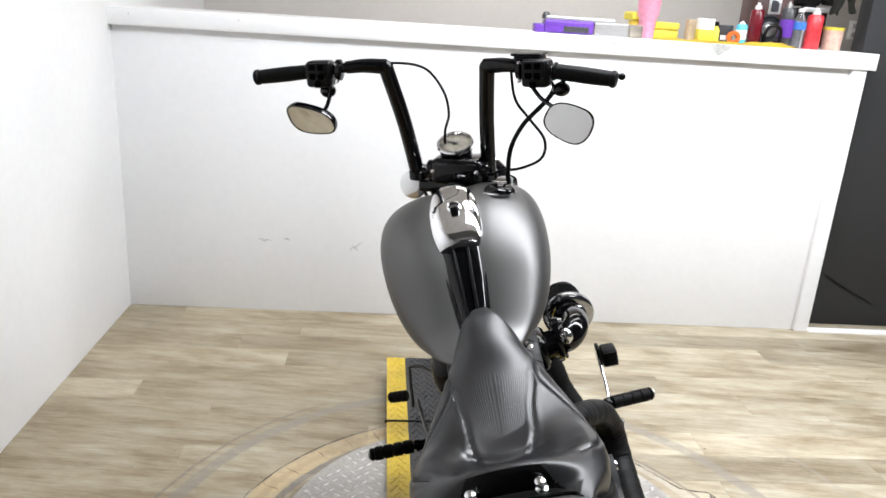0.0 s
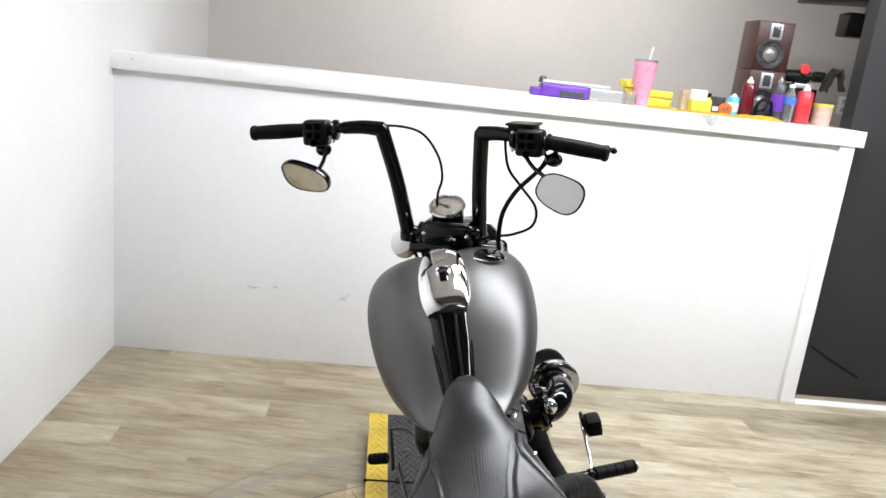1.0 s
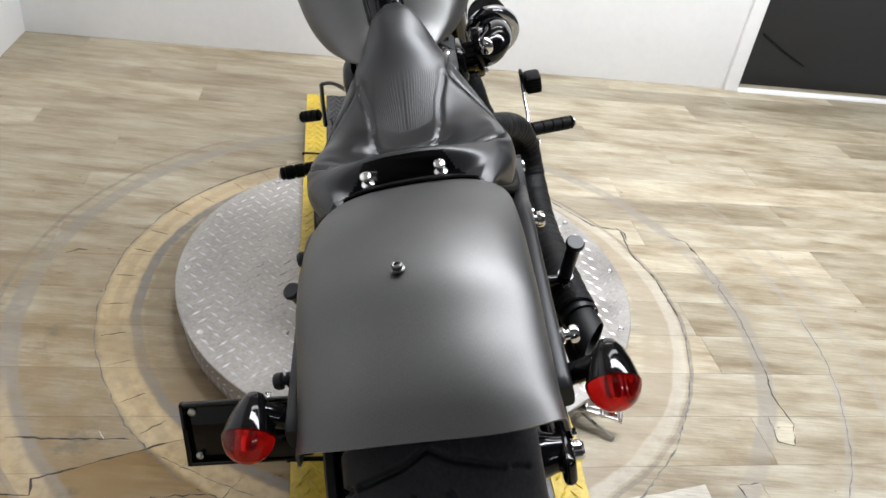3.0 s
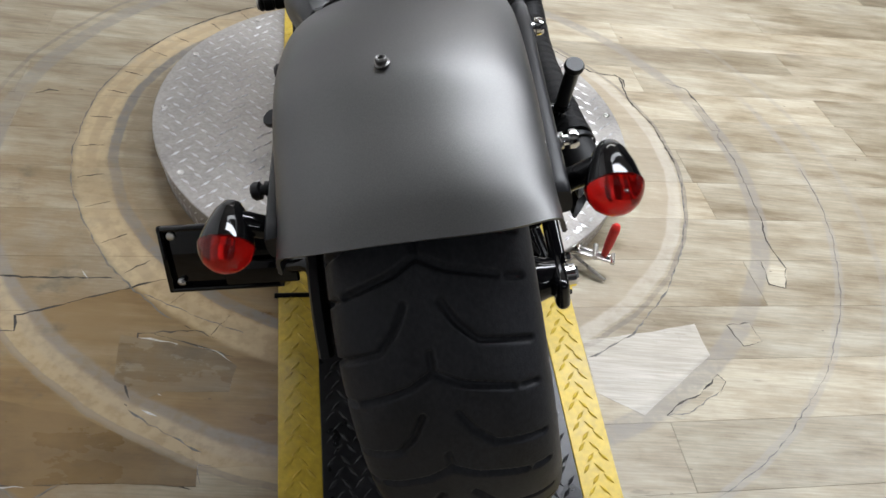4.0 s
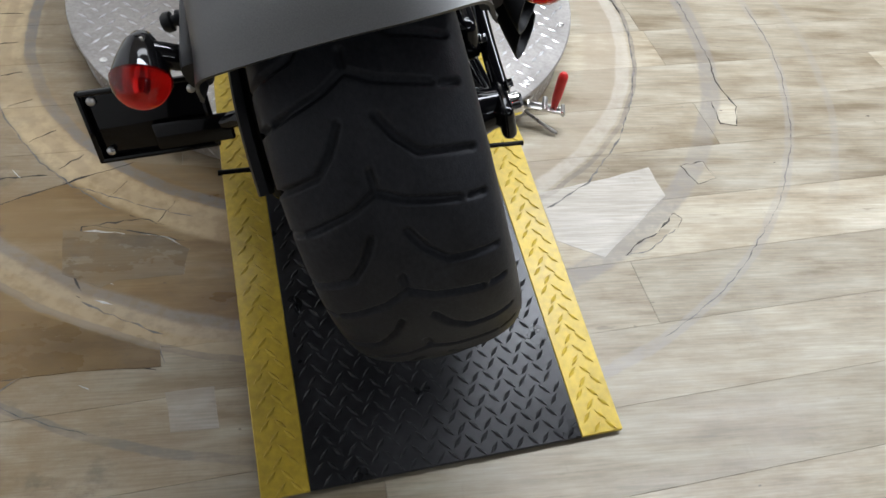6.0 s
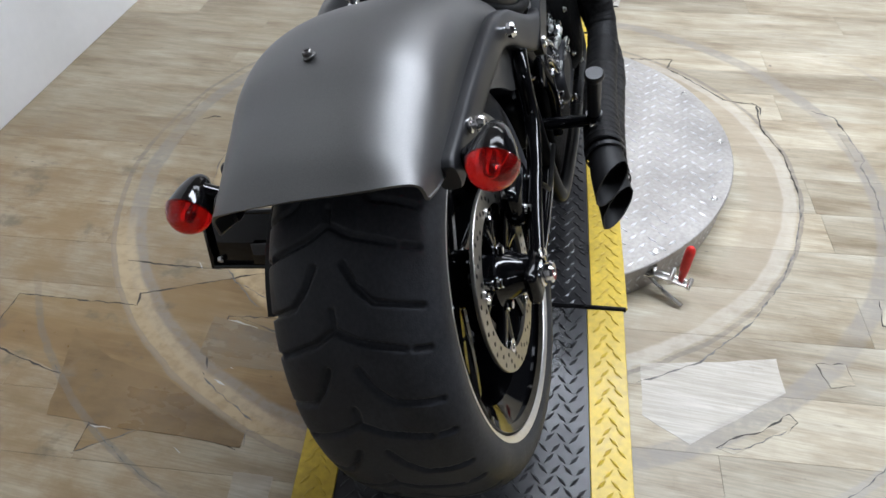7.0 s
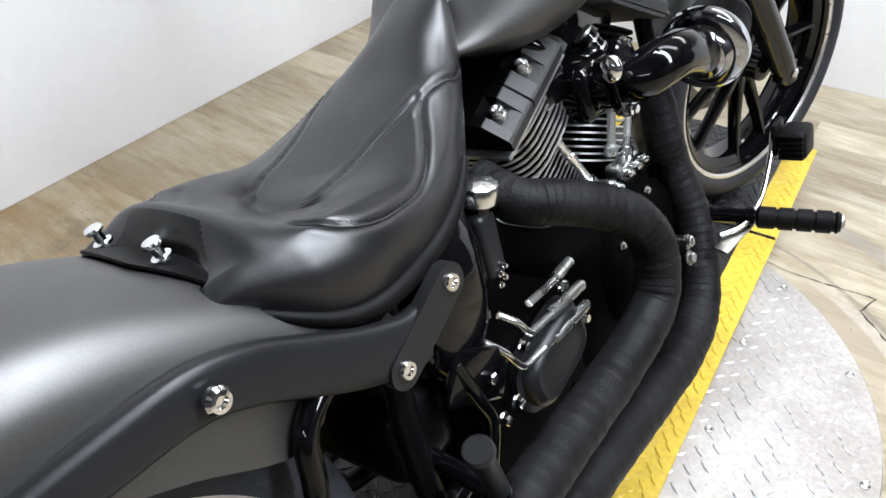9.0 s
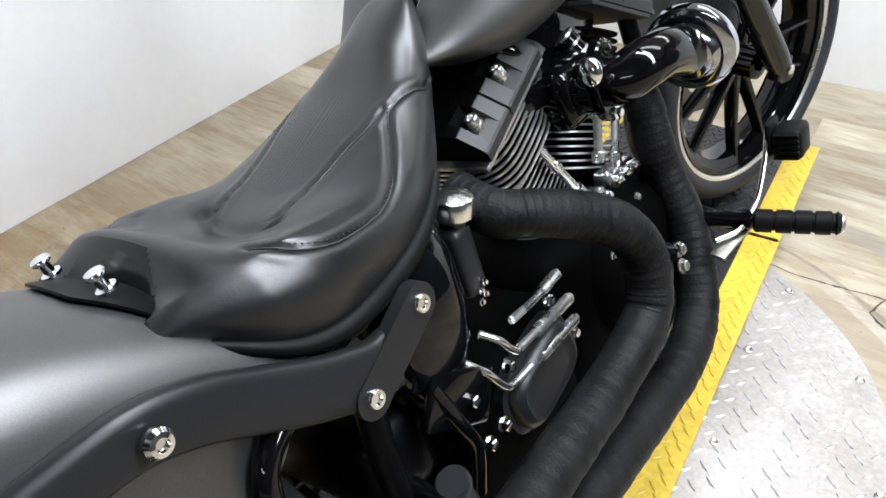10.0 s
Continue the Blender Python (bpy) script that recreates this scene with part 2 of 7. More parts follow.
    L(geo.outputs["Position"], rel.inputs[0])
    rel.inputs[1].default_value = (*TABLE, 0.0)
    flat = t.nodes.new("ShaderNodeVectorMath")
    flat.operation = "LENGTH"
    L(rel.outputs[0], flat.inputs[0])
    unit = t.nodes.new("ShaderNodeVectorMath")
    unit.operation = "NORMALIZE"
    L(rel.outputs[0], unit.inputs[0])
    wob = noise_at(7.0, (1, 1, 1), 5.0, 0.6, False)
    patch = noise_at(2.1, (1, 1, 1), 4.0, 0.6, False)
    grit = noise_at(38.0, (1, 1, 1), 3.0, 0.6, False)
    dist = maths("MULTIPLY_ADD", wob, 0.024, flat.outputs["Value"])
    for radius, half_width, tint, amount, mid, reach in RINGS:
        band = span(maths("ABSOLUTE", maths("SUBTRACT", dist, radius + 0.012)), half_width * 1.2, half_width * 0.75, 0.0, amount * ring_amount)
        dot = t.nodes.new("ShaderNodeVectorMath")
        dot.operation = "DOT_PRODUCT"
        L(unit.outputs[0], dot.inputs[0])
        dot.inputs[1].default_value = (math.cos(radians(mid)), math.sin(radians(mid)), 0)
        turn = span(dot.outputs["Value"], math.cos(radians(reach + 6)), math.cos(radians(reach - 6)), 0.0, 1.0) if reach < 180 else 1.0
        fac = maths("MULTIPLY", maths("MULTIPLY", band, turn), maths("MULTIPLY", span(patch, 0.34, 0.5, 0.45, 1.0), span(grit, 0.35, 0.6, 0.6, 1.0)))
        colour = blend(fac, colour, tint)
    L(colour, b.inputs["Base Color"])
    L(span(cloud, 0.3, 0.7, shine[0], shine[1]), b.inputs["Roughness"])
    b.inputs["Specular IOR Level"].default_value = 0.4
    bp = node(t, "ShaderNodeBump", Strength=0.06, Distance=0.002)
    L(maths("MULTIPLY_ADD", wear, 0.6, fine), bp.inputs["Height"])
    L(bp.outputs[0], b.inputs["Normal"])
    return m


# radius, half width, tint, amount, middle direction and reach in degrees
# the 0.665 band paints the shading close beside the turntable's left edge
RINGS = ((0.768, 0.040, (0.50, 0.38, 0.22), 0.85, 180, 78), (0.768, 0.012, (0.30, 0.22, 0.13), 0.35, 180, 70), (0.716, 0.013, (0.165, 0.155, 0.145), 0.85, 190, 75), (0.665, 0.03, (0.17, 0.135, 0.085), 0.5, 185, 80),
         (0.725, 0.050, (0.30, 0.245, 0.175), 0.62, -10, 75), (0.775, 0.018, (0.47, 0.43, 0.37), 0.5, -10, 75), (0.805, 0.006, (0.15, 0.13, 0.11), 0.7, -10, 90), (1.000, 0.024, (0.22, 0.20, 0.175), 0.75, 0, 180), (1.030, 0.030, (0.42, 0.32, 0.19), 0.85, 235, 26),
         (1.055, 0.007, (0.16, 0.14, 0.12), 0.6, 200, 70), (1.20, 0.012, (0.27, 0.25, 0.225), 0.55, -35, 55), (1.235, 0.008, (0.14, 0.125, 0.11), 0.6, 240, 22), (1.31, 0.010, (0.27, 0.25, 0.22), 0.4, 10, 40))
FLOOR_TURN = radians(6.4)
TABLE = (0.059, 0.928)
PLANK = floor_material("oak_vinyl_plank", ((0.30, (0.148, 0.111, 0.066)), (0.41, (0.240, 0.192, 0.125)), (0.485, (0.322, 0.273, 0.192)), (0.56, (0.388, 0.342, 0.254)), (0.69, (0.480, 0.441, 0.353))))
BROWN_PLANK = floor_material("brown_worn_plank", ((0.32, (0.068, 0.043, 0.019)), (0.43, (0.170, 0.099, 0.032)), (0.51, (0.240, 0.158, 0.066)), (0.60, (0.305, 0.240, 0.14)), (0.73, (0.40, 0.35, 0.25))), 0.9, (0.25, 0.5))
GREY_PLANK = floor_material("grey_worn_plank", ((0.28, (0.075, 0.062, 0.045)), (0.45, (0.185, 0.16, 0.12)), (0.60, (0.30, 0.265, 0.205)), (0.75, (0.42, 0.39, 0.32))), 0.7, (0.22, 0.45))
PALE_PLANK = floor_material("pale_repair_plank", ((0.28, (0.28, 0.25, 0.20)), (0.5, (0.41, 0.375, 0.315)), (0.75, (0.54, 0.51, 0.455))), 0.4, (0.3, 0.5))
DEEP_BROWN = floor_material("dark_brown_worn_plank", ((0.32, (0.050, 0.030, 0.011)), (0.45, (0.088, 0.052, 0.015)), (0.55, (0.145, 0.092, 0.035)), (0.70, (0.25, 0.185, 0.10))), 0.9, (0.25, 0.5))
CHIP = surface("pale_torn_vinyl", (0.50, 0.49, 0.47), 0.6, grain=(80, 0.3))
CRACK = surface("dark_crack_dirt", (0.035, 0.030, 0.025), 0.8, grain=(60, 0.5))
CRACK_GREY = surface("grey_crack_dirt", (0.13, 0.12, 0.11), 0.7, grain=(60, 0.5))

# ---- building helpers ----
def part(name, bm, material, parent=None, label="", smooth=True, kind=""):
    """Links a bmesh as one mesh object, under a thing or a part."""
    me = bpy.data.meshes.new(name)
    bm.normal_update()
    bm.to_mesh(me)
    bm.free()
    for m in (material if isinstance(material, (list, tuple)) else [material]):
        me.materials.append(m)
    if smooth:
        me.polygons.foreach_set("use_smooth", [True] * len(me.polygons))
        me.set_sharp_from_angle(angle=radians(38))
    ob = new(name, me)
    if parent is not None:
        ob.parent = parent
    if label:
        ob["label"] = label
    if kind:
        ob["kind"] = kind
    return ob


def thing(name, label, category, group="", at=None):
    ob = tagged(new(name), label, category, group)
    ob.empty_display_size = 0.1
    if at is not None:
        ob.matrix_world = at
    return ob


def box(bm, lo, hi, bevel=0.0, m=None, seg=2):
    """A box between two corners, with rounded edges, turned by m."""
    c, s = [(a + b) / 2 for a, b in zip(lo, hi)], [abs(b - a) for a, b in zip(lo, hi)]
    r = bmesh.ops.create_cube(bm, size=1.0, matrix=Matrix.Translation(c) @ Matrix.Diagonal((*s, 1)))
    verts = r["verts"]
    if bevel > 0:
        edges = list({e for v in verts for e in v.link_edges})
        out = bmesh.ops.bevel(bm, geom=edges, offset=min(bevel, min(s) * 0.49), segments=seg, profile=0.5, affect="EDGES")
        verts = list({v for f in out["faces"] for v in f.verts} | {v for v in verts if v.is_valid})
    if m is not None:
        bmesh.ops.transform(bm, matrix=m, verts=verts)
    return verts


def ring_loft(bm, rings, closed=True, caps=(True, True), mat=0):
    """Skin over rings of points; caps close the first and last."""
    rows = [[bm.verts.new(p) for p in ring] for ring in rings]
    n = len(rows[0])
    for a, b in zip(rows, rows[1:]):
        for i in range(n if closed else n - 1):
            j = (i + 1) % n
            f = bm.faces.new((a[i], a[j], b[j], b[i]))
            f.material_index = mat
    if closed and caps[0]:
        bm.faces.new(rows[0][::-1]).material_index = mat
    if closed and caps[1]:
        bm.faces.new(rows[-1]).material_index = mat
    return [v for r in rows for v in r]


def axes_of(d):
    d = Vector(d).normalized()
    a = Vector((0, 0, 1)) if abs(d.z) < 0.9 else Vector((1, 0, 0))
    x = d.cross(a).normalized()
    return x, d.cross(x).normalized()


def lathe(bm, origin, axis, profile, seg=32, mat=0, caps=(True, True)):
    """Turns (height, radius) pairs about an axis."""
    o, d = Vector(origin), Vector(axis).normalized()
    x, y = axes_of(d)
    rings = [[o + d * h + (x * math.cos(a) + y * math.sin(a)) * max(r, 0.0002) for a in [2 * math.pi * i / seg for i in range(seg)]] for h, r in profile]
    return ring_loft(bm, rings, True, caps, mat)


def rod(bm, a, b, r, r2=None, seg=20, mat=0, edge=0.0):
    a, b = Vector(a), Vector(b)
    n, r2 = (b - a).length, r if r2 is None else r2
    if edge > 0:
        prof = [(0, r - edge), (edge, r), (n - edge, r2), (n, r2 - edge)]
    else:
        prof = [(0, r), (n, r2)]
    return lathe(bm, a, b - a, prof, seg, mat)


def curve_points(pts, steps=8):
    """A smooth path through points."""
    p = [Vector(q) for q in pts]
    p = [p[0] * 2 - p[1]] + p + [p[-1] * 2 - p[-2]]
    out = []
    for i in range(1, len(p) - 2):
        for k in range(steps):
            t = k / steps
            out.append(0.5 * (2 * p[i] + (p[i + 1] - p[i - 1]) * t + (2 * p[i - 1] - 5 * p[i] + 4 * p[i + 1] - p[i + 2]) * t * t + (3 * p[i] - p[i - 1] - 3 * p[i + 1] + p[i + 2]) * t ** 3))
    out.append(p[-2])
    return out


def tube(bm, pts, radius, seg=14, steps=8, mat=0, smooth_it=True, caps=(True, True), squash=None):
    """A tube along a path; radius: a number, or a function of the way along it, 0 to 1."""
    path = curve_points(pts, steps) if smooth_it else [Vector(q) for q in pts]
    rings, x = [], None
    for i, p in enumerate(path):
        d = (path[min(i + 1, len(path) - 1)] - path[max(i - 1, 0)]).normalized()
        x = axes_of(d)[0] if x is None else (x - d * x.dot(d)).normalized()
        y = d.cross(x)
        r = radius(i / (len(path) - 1)) if callable(radius) else radius
        rings.append([p + (x * math.cos(a) + y * math.sin(a)) * r for a in [2 * math.pi * k / seg for k in range(seg)]])
    return ring_loft(bm, rings, True, caps, mat)


def ball(bm, c, r, sx=1.0, sy=1.0, sz=1.0, u=20, v=12, mat=0):
    out = bmesh.ops.create_uvsphere(bm, u_segments=u, v_segments=v, radius=r, matrix=Matrix.Translation(c) @ Matrix.Diagonal((sx, sy, sz, 1)))
    for f in {f for q in out["verts"] for f in q.link_faces}:
        f.material_index = mat
    return out["verts"]


def hex_bolt(bm, p, d, r=0.009, h=0.007):
    """A bolt head with a washer and a domed top."""
    d = Vector(d).normalized()
    lathe(bm, Vector(p), d, [(0, r * 1.35), (0.002, r * 1.35), (0.0022, r)], 18)
    lathe(bm, Vector(p) + d * 0.002, d, [(0, r), (h, r), (h + r * 0.18, r * 0.8), (h + r * 0.2, r * 0.4)], 6)


def plank_strip(bm, a, b, width, thick, up=(0, 0, 1), bevel=0.0):
    """A flat bar from a to b."""
    a, b, u = Vector(a), Vector(b), Vector(up).normalized()
    d = b - a
    m = Matrix((d.normalized(), u.cross(d.normalized()), u)).transposed().to_4x4()
    return box(bm, (0, -width / 2, -thick / 2), (d.length, width / 2, thick / 2), bevel, Matrix.Translation(a) @ m)


B = bmesh.new

# ---- the room ----
def wall(name, a, b, z0, z1, thick, material, label, side=1):
    """An upright slab; its front face runs from a to b, its body lies behind."""
    a, b = Vector((*a, 0)), Vector((*b, 0))
    d = (b - a).normalized()
    n = Vector((-d.y, d.x, 0)) * side
    bm = B()
    m = Matrix((d, n, Vector((0, 0, 1)))).transposed().to_4x4()
    box(bm, (0, 0, z0), ((b - a).length, thick, z1), 0.004, Matrix.Translation(a) @ m)
    return tagged(part(name, bm, material), label, "wall", kind="structure")


CEIL = 3.05
# half wall: front face between the two lower corners that show
HL, HR = Vector((-1.716, 2.535, 0)), Vector((1.703, 2.888, 0))
hd = (HR - HL).normalized()
hn = Vector((-hd.y, hd.x, 0))
HM = Matrix.Translation(HL) @ Matrix((hd, hn, Vector((0, 0, 1)))).transposed().to_4x4()
HLEN = (HR - HL).length
bm = B()
box(bm, (-0.05, 0.02, 0.0), (HLEN - 0.073, 0.14, 1.325), 0.003, HM)
tagged(part("wall_half", bm, WHITE_WALL), "white painted half wall below a wide counter", "wall", kind="structure")
bm = B()
box(bm, (HLEN - 0.072, 0.0, 0.0), (HLEN, 0.145, 1.325), 0.003, HM)
tagged(part("trim_post", bm, TRIM_WHITE), "white painted upright trim board ending the half wall", "trim", kind="structure")
bm = B()
box(bm, (-0.02, -0.012, 1.325), (HLEN + 0.035, 0.56, 1.40), 0.004, HM)
tagged(part("trim_counter", bm, TRIM_WHITE), "white painted counter board topping the half wall", "trim", kind="structure")
bm = B()
box(bm, (HLEN + 0.002, -0.01, -0.004), (HLEN + 2.2, 0.03, 0.014), 0.003, HM)
tagged(part("trim_threshold", bm, TRIM_WHITE), "white floor strip across the dark passage", "trim", kind="structure")
# nail heads in the counter's edge
bm = B()
for x in (0.09, 0.56, 1.32, 2.23, 2.95):
    lathe(bm, HM @ Vector((x, -0.0118, 1.375)), -hn, [(0, 0.004), (0.001, 0.003)], 10)
tagged(part("trim_nail_heads", bm, STEEL), "small nail heads in the counter's white edge", "nail", kind="structure")

# faint grey rub marks on the half wall
for k, (x0, z0, x1, z1) in enumerate(((0.622, 0.368, 0.689, 0.363), (0.743, 0.376, 0.775, 0.372), (1.060, 0.328, 1.122, 0.371), (1.073, 0.352, 1.106, 0.330))):
    bm = B()
    a, b = HM @ Vector((x0, 0.02, z0)), HM @ Vector((x1, 0.02, z1))
    across = (b - a).normalized().cross(hn)
    rings = []
    for i in range(13):
        t = i / 12
        w = 0.009 * math.sin(math.pi * (0.04 + 0.92 * t)) * (0.6 + 0.5 * noise.noise(Vector((k * 3.1, t * 5, 0.7))))
        p = a + (b - a) * t + across * (0.006 * noise.noise(Vector((t * 3, k * 1.7, 0.2))))
        rings.append([p - across * w - hn * 0.0012, p + across * w - hn * 0.0012, p + across * w - hn * 0.0002, p - across * w - hn * 0.0002])
    ring_loft(bm, rings)
    part("scuff", bm, SCUFF, bpy.data.objects["wall_half"], "faint grey rub mark")
wall("wall_left", (-2.038, 5.2), (-0.732, -5.6), 0, CEIL, 0.12, WHITE_WALL, "white painted side wall with faint scuffs", side=-1)
wall("wall_far", (-2.2, 4.23), (3.1, 4.68), 0, CEIL, 0.1, WARM_WALL, "warm grey painted wall behind the counter")
wall("wall_right_far", (2.9, 4.9), (2.9, 3.23), 0, CEIL, 0.1, WARM_WALL, "grey painted side wall behind the counter", side=1)
# grey passage wall; the shade it stands in is part of its near-black colour
wall("wall_passage", (1.713, 3.000), (4.349, 3.272), 0, CEIL, 0.1, GREY_WALL, "grey wall beside the half wall, its shade put into the colour")
# two unseen walls close the room, dark so they bounce little light
wall("wall_right", (4.2, 3.9), (4.2, -5.8), 0, CEIL, 0.12, DIM_WALL, "unseen wall closing the showroom, coloured dark to cut fill light")
wall("wall_behind", (4.3, -5.6), (-1.3, -5.6), 0, CEIL, 0.12, DIM_WALL, "unseen wall closing the showroom, coloured dark to cut fill light")
# unseen ceiling, coloured dark so that little light bounces off it
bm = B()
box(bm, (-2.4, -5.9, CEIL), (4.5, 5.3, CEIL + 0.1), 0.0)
tagged(part("ceiling", bm, DARK_CEILING), "unseen showroom ceiling, coloured dark to hold down fill light", "ceiling", kind="structure")
# unseen pale panel, added for the chrome dash to reflect
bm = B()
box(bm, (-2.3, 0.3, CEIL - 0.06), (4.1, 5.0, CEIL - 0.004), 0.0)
tagged(part("ceiling_reflector", bm, CEILING), "unseen pale panel over the half wall, added as a reflector", "ceiling", kind="structure")
# cable that runs across the foot of the passage wall
bm = B()
tube(bm, [(1.788, 3.003, 0.275), (1.912, 3.016, 0.205), (2.071, 3.032, 0.125)], 0.004, 8)
tagged(part("power_cable", bm, PLASTIC), "black cable slanting down the dark grey wall", "cable")

# ---- turntable and wheel platform ----
def lozenges(bm, places, length, width, height):
    """Raised tread bars, each a low rounded lozenge: (x, y, z, turn) or with slopes."""
    for m in places:
        q = [m @ Vector(p) for p in ((-length / 2, 0, 0), (0, -width / 2, 0), (length / 2, 0, 0), (0, width / 2, 0))]
        t = [m @ Vector(p) for p in ((-length * 0.27, 0, height), (length * 0.27, 0, height))]
        v = [bm.verts.new(p) for p in q + t]
        for f in ((v[0], v[1], v[4]), (v[1], v[2], v[5]), (v[1], v[5], v[4]), (v[2], v[3], v[5]), (v[3], v[0], v[4]), (v[3], v[4], v[5])):
            bm.faces.new(f)


TZ, TR = 0.088, 0.618
turntable = thing("turntable", "round aluminium tread plate turntable on the floor", "turntable")
bm = B()
lathe(bm, (*TABLE, 0.004), (0, 0, 1), [(0, TR - 0.012), (TZ - 0.014, TR - 0.012)], 96)
part("drum", bm, PLATE_STEEL, turntable, "scuffed aluminium side band")
bm = B()
lathe(bm, (*TABLE, TZ - 0.0095), (0, 0, 1), [(0, TR - 0.003), (0.002, TR), (0.0075, TR), (0.0095, TR - 0.002)], 128)
part("tread_plate", bm, PLATE_STEEL, turntable, "bright aluminium tread plate with a round edge")
places, step = [], 0.039
for i in range(-45, 46):
    for j in range(-45, 46):
        x, y = (i + 0.5 * (j % 2)) * step * 1.15, j * step * 0.62
        if math.hypot(x, y) < TR - 0.02:
            places.append(Matrix.Translation((TABLE[0] + x, TABLE[1] + y, TZ - 0.0004)) @ Matrix.Rotation(radians(45 if (i + j) % 2 else -45) + 0.15, 4, "Z"))
bm = B()
lozenges(bm, places, 0.031, 0.0086, 0.0022)
part("tread_pattern", bm, TREAD_BAR, turntable, smooth=False, kind="stuff")
places = []
bm = B()
for i in range(150):
    a = 2 * math.pi * i / 150
    for z, turn in ((0.021, 45), (0.042, -45)):
        places.append(Matrix.Translation((TABLE[0] + math.cos(a) * (TR - 0.0122), TABLE[1] + math.sin(a) * (TR - 0.0122), z)) @ Matrix.Rotation(a, 4, "Z") @ Matrix.Rotation(radians(90), 4, "Y") @ Matrix.Rotation(radians(turn), 4, "Z"))
lozenges(bm, places, 0.02, 0.006, 0.0014)
part("band_pattern", bm, TREAD_BAR, turntable, smooth=False, kind="stuff")
# screws round the edge, and a few on the inner ring
for i in range(14):
    a = radians(163 + 25.714 * i)
    bm = B()
    lathe(bm, (TABLE[0] + 0.592 * math.cos(a), TABLE[1] + 0.592 * math.sin(a), TZ), (0, 0, 1), [(0, 0.0085), (0.0022, 0.0085), (0.003, 0.006), (0.0018, 0.0035)], 14)
    part("screw", bm, STEEL, turntable)
for p in ((0.389, 0.963), (0.351, 1.218), (0.423, 0.723), (-0.233, 0.620)):
    bm = B()
    lathe(bm, (*p, TZ), (0, 0, 1), [(0, 0.0085), (0.0022, 0.0085), (0.003, 0.006), (0.0018, 0.0035)], 14)
    part("screw", bm, STEEL, turntable)

# toggle clamp with a red grip at the turntable's edge
clamp = thing("toggle_clamp", "steel toggle clamp with a red vinyl grip on the turntable's edge", "clamp")
bm = B()
box(bm, (0.466, 0.488, 0.0415), (0.508, 0.518, 0.0465), 0.001)
plank_strip(bm, (0.474, 0.502, 0.0480), (0.571, 0.465, 0.0540), 0.014, 0.006, bevel=0.001)
plank_strip(bm, (0.474, 0.518, 0.0480), (0.571, 0.481, 0.0540), 0.008, 0.005, bevel=0.001)
rod(bm, (0.531, 0.465, 0.0580), (0.541, 0.510, 0.0580), 0.006)
rod(bm, (0.571, 0.453, 0.0560), (0.579, 0.485, 0.0560), 0.005)
rod(bm, (0.496, 0.502, 0.0460), (0.496, 0.502, 0.0680), 0.007, seg=6)
tube(bm, [(0.486, 0.495, 0.0410), (0.521, 0.470, 0.0260), (0.566, 0.445, 0.0080)], 0.004, 8)
part("lever", bm, STEEL, clamp, "dull steel lever and links")
bm = B()
lathe(bm, (0.556, 0.480, 0.0560), (0.08, 0.12, 0.95), [(0, 0.007), (0.01, 0.0085), (0.03, 0.0105), (0.075, 0.0115), (0.084, 0.010), (0.089, 0.006)], 18)
part("grip", bm, RED_GRIP, clamp, "red vinyl grip")

# wheel platform: three tread plates with yellow edges, the last a ramp
AX = Vector((-0.1271, 0.9919, 0))
AY = Vector((-0.9919, -0.1271, 0))
P0 = Vector((0.138, 0.2685, 0))
platform = thing("wheel_platform", "black tread plate wheel platform with worn yellow edges and a ramp", "platform")


def plate_piece(s0, s1, z0, z1, right, skew=0.0):
    """One plate between two stations along the axis, black between two yellow edges, with its tread bars."""
    def at(s, side):
        k = (s - s0) / (s1 - s0)
        p = P0 + AX * s - AY * (side - skew * s)
        return Vector((p.x, p.y, z0 + (z1 - z0) * k))
    a, b = min(s0, s1), max(s0, s1)
    hw = right
    for name, lo, hi, mat, label in (("edge_plate", -0.297, -0.2235, YELLOW, "worn yellow painted tread plate edge"), ("edge_plate", hw - 0.0735, hw, YELLOW, "worn yellow painted tread plate edge"), ("middle_plate", -0.2230, hw - 0.0740, BLACK_PLATE, "black painted tread plate")):
        bm = B()
        ring = [at(a, lo), at(a, hi), at(b, hi), at(b, lo)]
        low = [p - Vector((0, 0, 0.006)) for p in ring]
        v = [bm.verts.new(p) for p in ring + low]
        for f in ((0, 1, 2, 3), (7, 6, 5, 4), (0, 4, 5, 1), (1, 5, 6, 2), (2, 6, 7, 3), (3, 7, 4, 0)):
            bm.faces.new([v[i] for i in f])
        bmesh.ops.bevel(bm, geom=bm.edges[:], offset=0.0012, segments=1, affect="EDGES")
        slope = math.atan2(z1 - z0, s1 - s0)
        base = Matrix((-AY, AX, Vector((0, 0, 1)))).transposed().to_4x4() @ Matrix.Rotation(slope, 4, "X")
        places = []
        n, k = int((b - a) / 0.0195), int((hi - lo) / 0.0215)
        for i in range(n):
            for j in range(k):
                s, u = a + (i + 0.5) * (b - a) / n, lo + (j + 0.5 + (0.25 if i % 2 else -0.25)) * (hi - lo) / k
                if lo + 0.010 < u < hi - 0.010:
                    places.append(Matrix.Translation(at(s, u) - Vector((0, 0, 0.0003))) @ base @ Matrix.Rotation(radians(48 if (i + j) % 2 else -48), 4, "Z"))
        lozenges(bm, places, 0.0275, 0.0080, 0.0027)
        part(name, bm, mat, platform, label, smooth=False)


